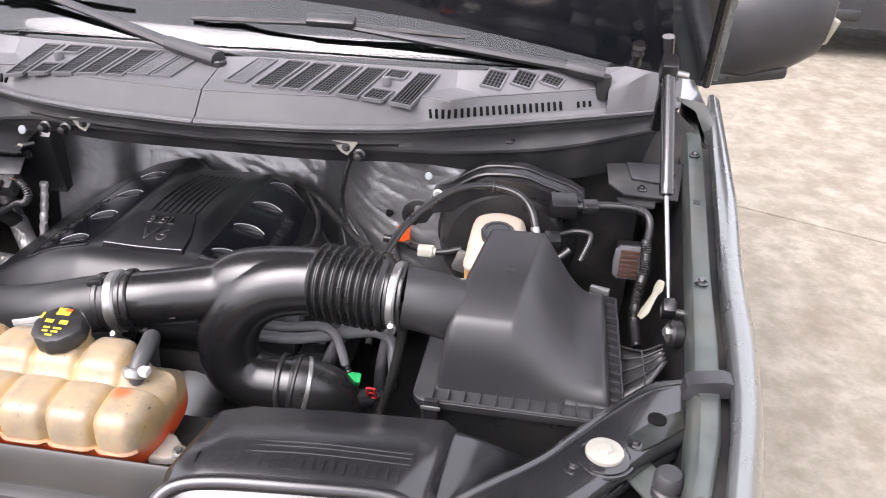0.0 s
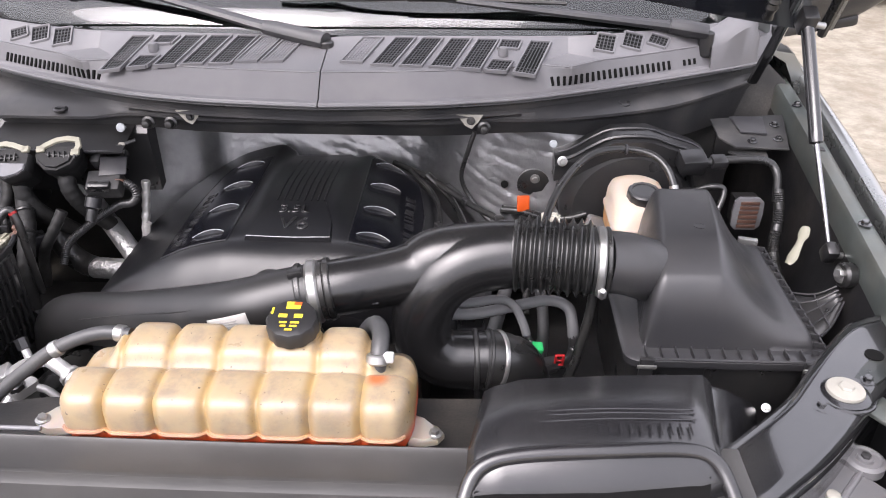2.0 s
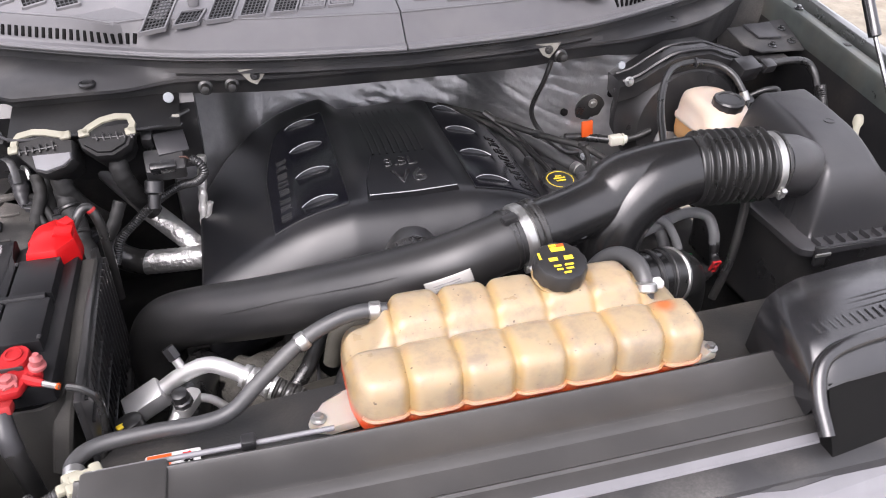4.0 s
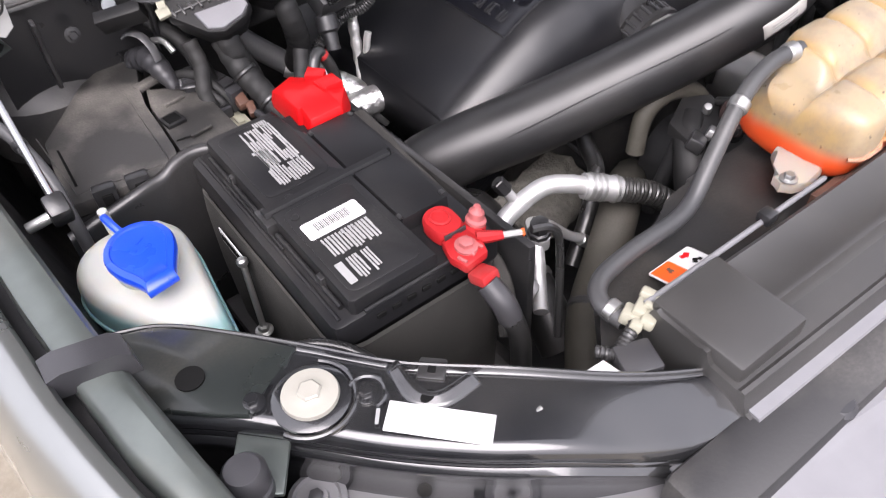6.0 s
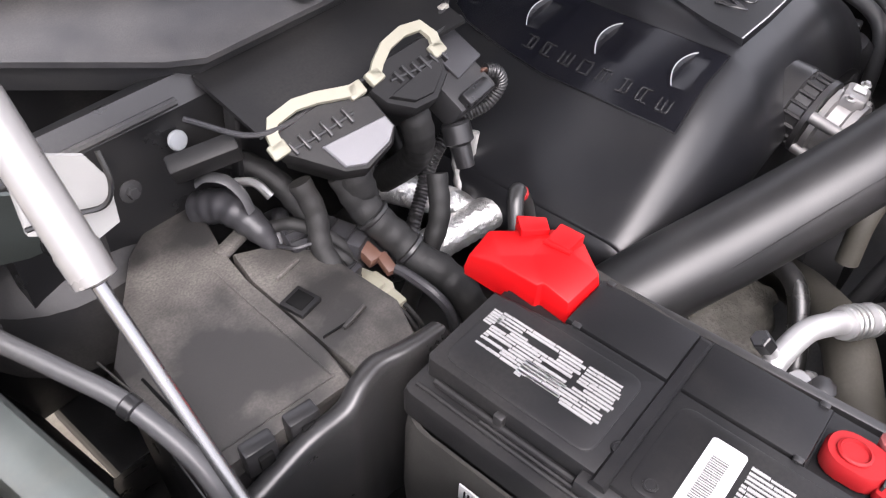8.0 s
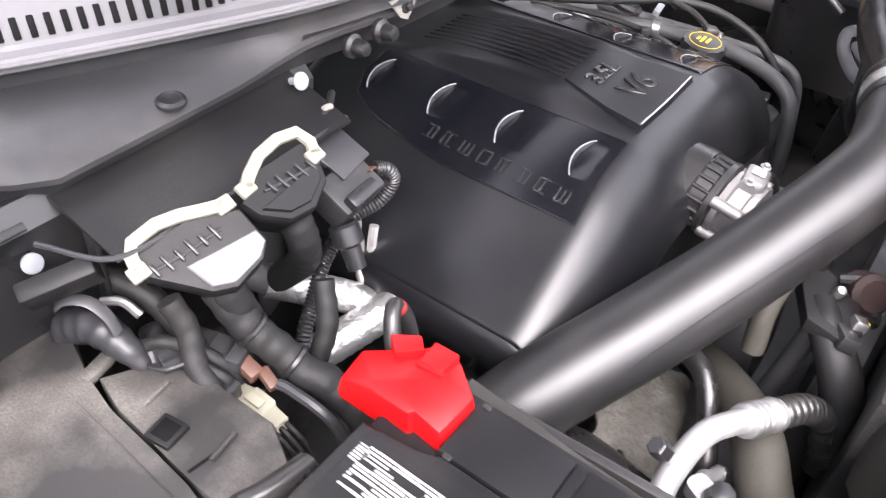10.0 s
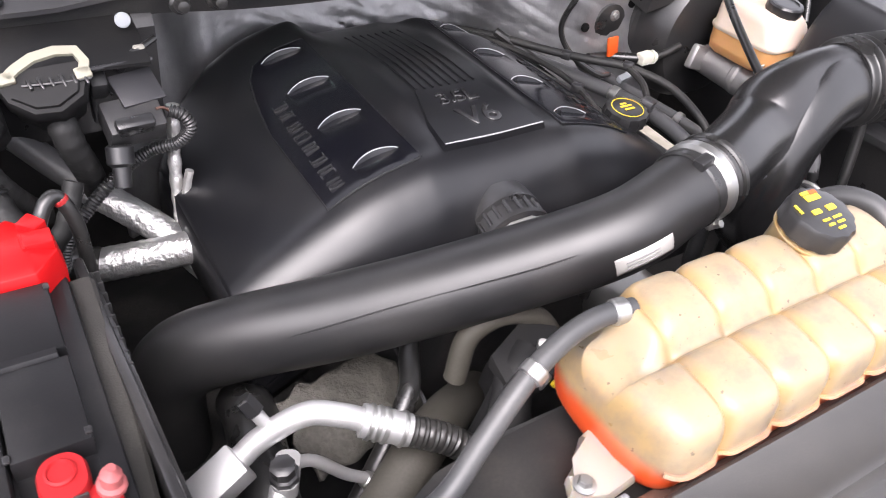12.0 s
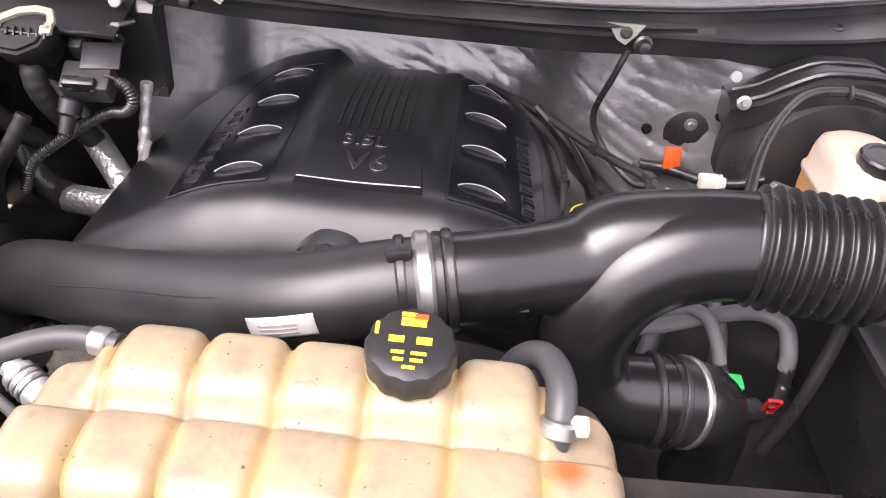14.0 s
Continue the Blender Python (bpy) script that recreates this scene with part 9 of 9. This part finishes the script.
# ---------------------------------------------------------------- brake fluid reservoir and booster
br = thing("brake_reservoir", (0.59, 0.49, 1.0), "cream and amber brake fluid reservoir with a black screw cap", "brake reservoir")
q = B()
skin(q, [rrect(0.604, 0.500, 0.104, 0.142, 0.022, 1.044, 5), rrect(0.605, 0.500, 0.108, 0.147, 0.024, 1.047, 5), rrect(0.605, 0.500, 0.108, 0.147, 0.024, 1.052, 5), rrect(0.606, 0.500, 0.104, 0.142, 0.024, 1.055, 5), rrect(0.606, 0.506, 0.101, 0.140, 0.034, 1.080, 5), rrect(0.606, 0.512, 0.092, 0.130, 0.036, 1.092, 5), rrect(0.606, 0.514, 0.074, 0.110, 0.034, 1.098, 5), rrect(0.606, 0.514, 0.05, 0.08, 0.025, 1.099, 5)])
part("upper_shell", q, BRAKE, br, sharp=60)
q = B()
skin(q, [rrect(0.600, 0.505, 0.080, 0.110, 0.02, 1.002, 5), rrect(0.602, 0.503, 0.094, 0.130, 0.022, 1.008, 5), rrect(0.604, 0.500, 0.101, 0.139, 0.022, 1.022, 5), rrect(0.605, 0.500, 0.103, 0.141, 0.024, 1.046, 5)])
part("lower_shell", q, FLUID, br, "amber fluid showing through the wall")
q = B()
lathe(q, [(0.024, -0.02), (0.025, 0.0), (0.029, 0.001), (0.0305, 0.004), (0.0305, 0.017), (0.028, 0.020), (0.022, 0.0205), (0.021, 0.0185), (0.009, 0.0185)], (0.608, 0.474, 1.093), (0, -0.12, 1), 32, 20, 0.05)
part("cap", q, BLACK, br, "black ribbed cap")
q = B()
box(q, (0.553, 0.44, 1.018), (0.03, 0.002, 0.014), 0.0005, (20, 0, 10))
part("label", q, WHITE, br)
bo = thing("brake_booster", (0.56, 0.65, 0.9), "black round brake booster on the firewall", "brake booster")
q = B()
lathe(q, [(0.05, 0), (0.115, 0.01), (0.135, 0.04), (0.138, 0.07), (0.145, 0.075), (0.145, 0.085), (0.12, 0.11)], (0.615, 0.595, 1.0), (0, 1, 0), 36)
part("shell", q, BLACK, bo)
q = B()
rod(q, (0.58, 0.58, 0.975), (0.585, 0.42, 0.965), 0.028, 18)
rod(q, (0.583, 0.50, 0.972), (0.583, 0.485, 0.972), 0.032, 18)
box(q, (0.545, 0.565, 0.985), (0.05, 0.016, 0.045), 0.006, (0, 20, 10))
part("master_cylinder", q, CAST, bo, "cast aluminium master cylinder")
bc = thing("booster_cover", (0.6, 0.66, 1.1), "black plastic hood over the brake booster", "cover")
q = B()
skin(q, [[(x, y + dy, z) for y, z in ((0.635, h - 0.035), (0.630, h), (0.645, h + 0.010), (0.70, h + 0.012), (0.72, h - 0.02))] for x, h, dy in ((0.462, 1.085, 0.0), (0.50, 1.10, -0.01), (0.53, 1.125, -0.02), (0.57, 1.148, -0.025), (0.64, 1.150, -0.025), (0.68, 1.135, -0.02), (0.73, 1.118, -0.015), (0.76, 1.10, -0.01))])
part("shroud", q, BLACK, bc, sharp=50)
for dy, dz, r in ((-0.002, 0.010, 0.004), (0.030, 0.014, 0.003)):
    q = B()
    tube(q, [(x, 0.640 + dy + w, h + dz) for x, h, w in ((0.47, 1.085, 0.0), (0.50, 1.10, -0.01), (0.53, 1.125, -0.02), (0.57, 1.146, -0.025), (0.64, 1.148, -0.025), (0.68, 1.133, -0.02), (0.73, 1.116, -0.015), (0.755, 1.10, -0.01))], r, 6, 3)
    part("ridge", q, BLACK, bc)
for x, z in ((0.475, 1.10), (0.70, 1.125)):
    bolt((x, 0.622, z), (0, -1, 0.3), 0.006, STEEL, bc)
vh = thing("vacuum_hose", (0.55, 0.45, 1.1), "black vacuum hose arching over the brake reservoir", "hose")
q = B()
tube(q, [(0.405, 0.29, 1.04), (0.415, 0.35, 1.075), (0.45, 0.45, 1.12), (0.51, 0.54, 1.145), (0.57, 0.575, 1.148), (0.63, 0.57, 1.142), (0.66, 0.545, 1.125), (0.675, 0.515, 1.09), (0.68, 0.50, 1.05)], 0.0068, 12, 8)
part("hose", q, RUBBER, vh)
q = B()
rod(q, (0.585, 0.574, 1.148), (0.590, 0.574, 1.148), 0.010, 12)
part("clip", q, GREYP, vh)
q = B()
tube(q, [(0.672, 0.52, 1.10), (0.676, 0.511, 1.085)], 0.0085, 12, 8)
part("silver_sleeve", q, STEEL, vh)
tag = thing("orange_tag", (0.404, 0.645, 0.97), "bright orange plastic tag on a cable", "tag")
q = B()
box(q, (0.404, 0.640, 0.995), (0.026, 0.006, 0.034), 0.002, (-12, 0, 8))
part("flag", q, ORANGE, tag)
q = B()
tube(q, [(0.36, 0.65, 0.975), (0.40, 0.645, 0.974), (0.448, 0.610, 0.978)], 0.009, 10, 5)
part("cable", q, RUBBER, tag)
wc = thing("white_connector", (0.455, 0.635, 0.96), "white wiring connector on a black lead", "connector")
q = B()
box(q, (0.455, 0.605, 0.980), (0.030, 0.020, 0.020), 0.003, (0, 0, 5))
part("body", q, CONNW, wc)
q = B()
lathe(q, [(0.013, 0), (0.013, 0.004), (0.009, 0.006), (0.009, 0.010)], (0.468, 0.604, 0.980), (1, -0.1, 0), 14)
part("collar", q, CONNW, wc)
q = B()
tube(q, [(0.475, 0.603, 0.980), (0.50, 0.60, 0.985), (0.53, 0.60, 0.995)], 0.007, 10, 5)
part("lead", q, RUBBER, wc)
bg = thing("booster_check_valve", (0.445, 0.67, 1.0), "black round grommet plate with bright nut", "grommet")
q = B()
lathe(q, [(0.034, 0), (0.034, 0.006), (0.022, 0.010)], (0.425, 0.686, 1.02), (0, -1, 0), 22)
part("plate", q, RUBBER, bg)
bolt((0.428, 0.676, 1.035), (0, -1, 0), 0.006, STEEL, bg)

# ---------------------------------------------------------------- small lines between duct and air box
fl = thing("vacuum_lines", (0.37, 0.24, 0.95), "grey vapour lines with green and red clips", "hose")
for pts, r in (([(0.255, 0.20, 1.045), (0.30, 0.225, 1.028), (0.345, 0.245, 1.022), (0.370, 0.245, 1.010), (0.385, 0.235, 0.985), (0.392, 0.228, 0.965)], 0.0075),
               ([(0.255, 0.21, 1.015), (0.31, 0.235, 1.000), (0.38, 0.265, 0.998), (0.43, 0.275, 1.002), (0.460, 0.262, 0.998), (0.468, 0.245, 0.975), (0.47, 0.24, 0.955)], 0.0095)):
    q = B()
    tube(q, pts, r, 12, 8)
    part("line", q, PALEHOSE, fl)
q = B()
tube(q, [(0.391, 0.229, 0.968), (0.410, 0.218, 0.930)], 0.006, 10, 14, wave=lambda r: 1 + 0.12 * math.sin(r * 900))
part("barb", q, BLACK, fl)
q = B()
box(q, (0.408, 0.219, 0.945), (0.022, 0.018, 0.014), 0.002, (20, 10, 10))
part("green_clip", q, GREEN, fl, "green quick-connect clip")
q = B()
tube(q, [(0.47, 0.24, 0.96), (0.471, 0.232, 0.935), (0.462, 0.214, 0.926), (0.44, 0.20, 0.925), (0.415, 0.195, 0.925)], 0.0085, 10, 8)
part("tee", q, BLACK, fl)
q = B()
for dx in (-0.006, 0.006):
    box(q, (0.444 + dx, 0.192, 0.943), (0.004, 0.004, 0.028), 0.001, (20, 0, 0))
for dz in (0.012, 0.0, -0.012):
    box(q, (0.444, 0.192 - dz * 0.3, 0.943 + dz), (0.016, 0.004, 0.003), 0.001, (20, 0, 0))
part("red_clip", q, PINK, fl, "red retaining clip")
q = B()
box(q, (0.418, 0.196, 0.925), (0.05, 0.022, 0.022), 0.004, (0, 0, 20))
part("valve", q, BLACK, fl)
q = B()
tube(q, [(0.490, 0.215, 1.06), (0.485, 0.205, 1.02), (0.47, 0.19, 0.95), (0.45, 0.185, 0.88)], 0.0075, 10, 6)
part("rod_hose", q, RUBBER, fl)

# wiring and bulkhead plug near the fender
bp = thing("bulkhead_plug", (0.77, 0.52, 1.0), "grey and red wired bulkhead connector", "connector")
q = B()
skin(q, [[p for p in [(0.852 + dx * k, y, 1.022 + dz * k) for dx, dz in ((-0.020, -0.036), (0.020, -0.036), (0.029, -0.027), (0.031, 0.0), (0.029, 0.027), (0.020, 0.036), (-0.020, 0.036), (-0.029, 0.027), (-0.031, 0.0), (-0.029, -0.027))]] for y, k in ((0.542, 1.0), (0.534, 1.0), (0.532, 0.86))])
part("frame", q, GRILLE, bp)
for k in range(6):
    q = B()
    box(q, (0.852, 0.531, 0.996 + 0.0105 * k), (0.038, 0.004, 0.007), 0.001)
    part("wire", q, COPPER, bp, "flat red wire")
q = B()
tube(q, [(0.875, 0.545, 1.085), (0.878, 0.522, 1.04), (0.868, 0.49, 0.995), (0.865, 0.45, 0.965), (0.87, 0.40, 0.945)], 0.0100, 12, 24, wave=lambda r: 1 + 0.07 * math.sin(r * 1400))
part("loom", q, RUBBER, bp)
for ob in bp.children:
    if not ob.name.startswith("loom"):
        ob.data.transform(Matrix.Translation((0.010, 0.095, -0.036)))
q = B()
box(q, (0.862, 0.656, 0.985), (0.052, 0.044, 0.060), 0.006)
part("body", q, LINER, bp)
iv = thing("ivory_tag", (0.88, 0.42, 1.0), "pale ivory plastic strap hanging by the fender", "strap")
q = B()
tube(q, [(0.866, 0.410, 1.002, 0.006), (0.874, 0.416, 1.012, 0.0095), (0.882, 0.425, 1.025, 0.0075), (0.889, 0.433, 1.038, 0.0065), (0.893, 0.438, 1.045, 0.0100), (0.897, 0.444, 1.056, 0.0085), (0.898, 0.446, 1.060, 0.005)], 0.01, 8, 6, 0.35)
part("body", q, IVORY, iv)
fw = thing("fender_wiring", (0.75, 0.6, 1.1), "black wiring harness with connectors under the cowl", "wiring")
for pts, r in (([(0.70, 0.60, 1.10), (0.74, 0.59, 1.115), (0.80, 0.60, 1.12), (0.86, 0.60, 1.118), (0.882, 0.585, 1.10), (0.875, 0.54, 1.06)], 0.008), ([(0.72, 0.56, 1.07), (0.75, 0.55, 1.085), (0.775, 0.545, 1.08), (0.76, 0.52, 1.04)], 0.006), ([(0.74, 0.54, 1.05), (0.72, 0.53, 1.035), (0.70, 0.52, 1.02)], 0.009)):
    q = B()
    tube(q, pts, r, 10, 8)
    part("cable", q, RUBBER, fw)
for at, size in (((0.72, 0.595, 1.115), (0.05, 0.04, 0.035)), ((0.77, 0.592, 1.118), (0.03, 0.026, 0.02)), ((0.705, 0.55, 1.06), (0.03, 0.03, 0.03))):
    q = B()
    box(q, at, size, 0.004, (20, 0, 10))
    part("plug", q, BLACK, fw)
lead = thing("engine_lead", (0.33, 0.6, 1.0), "thin black lead along the engine cover", "lead")
q = B()
tube(q, [(0.30, 0.62, 1.16), (0.288, 0.62, 1.12), (0.275, 0.64, 1.05), (0.30, 0.63, 1.0), (0.34, 0.60, 0.97), (0.37, 0.60, 0.965)], 0.005, 8, 8)
part("wire", q, RUBBER, lead)
q = B()
tube(q, [(0.20, 0.72, 1.02), (0.25, 0.68, 0.985), (0.28, 0.62, 0.96), (0.30, 0.55, 0.94), (0.31, 0.48, 0.93)], 0.007, 8, 8)
part("hose", q, RUBBER, lead)

# wiring loom along the engine cover to the throttle body
lm = thing("engine_loom", (0.25, 0.6, 1.0), "black taped engine wiring loom with plastic clips", "loom")
q = B()
tube(q, [(0.12, 0.80, 1.01), (0.20, 0.73, 1.008), (0.27, 0.645, 1.004), (0.315, 0.585, 1.006), (0.352, 0.545, 1.006), (0.388, 0.475, 0.995), (0.398, 0.40, 0.965), (0.40, 0.35, 0.92)], 0.0068, 10, 8)
part("loom", q, TAPE, lm)
q = B()
tube(q, [(0.16, 0.76, 1.01), (0.215, 0.66, 1.004), (0.235, 0.57, 1.0), (0.232, 0.49, 0.99), (0.225, 0.42, 0.96)], 0.005, 8, 8)
part("branch", q, TAPE, lm)
q = B()
tube(q, [(0.352, 0.545, 1.006), (0.345, 0.50, 1.0), (0.325, 0.462, 0.99)], 0.0055, 8, 6)
part("branch", q, TAPE, lm)
for at in ((0.285, 0.625, 1.004), (0.352, 0.545, 1.008), (0.233, 0.53, 0.997)):
    q = B()
    box(q, at, (0.014, 0.018, 0.015), 0.003, (0, 0, 30))
    part("clip", q, BLACK, lm)
q = B()
box(q, (0.318, 0.455, 0.988), (0.030, 0.022, 0.020), 0.004, (10, 10, 30))
part("grey_plug", q, GREYP, lm)
q = B()
box(q, (0.378, 0.570, 0.972), (0.032, 0.012, 0.010), 0.002, (20, -6, 8))
part("silver_tab", q, PINW, lm)
# bent steel bracket by the fuse box
sb_ = thing("steel_bracket", (-0.68, 0.62, 1.05), "bent grey coated strap near the fuse box", "bracket")
q = B()
tube(q, [(-0.705, 0.640, 1.062), (-0.697, 0.634, 1.068), (-0.686, 0.620, 1.066), (-0.680, 0.607, 1.052), (-0.679, 0.600, 1.035)], 0.0065, 8, 6, 0.3)
part("strap", q, HOSE, sb_)
q = B()
tube(q, [(-0.672, 0.628, 1.05), (-0.662, 0.612, 1.052), (-0.657, 0.598, 1.040)], 0.0045, 8, 6)
part("stud", q, STEEL, sb_)
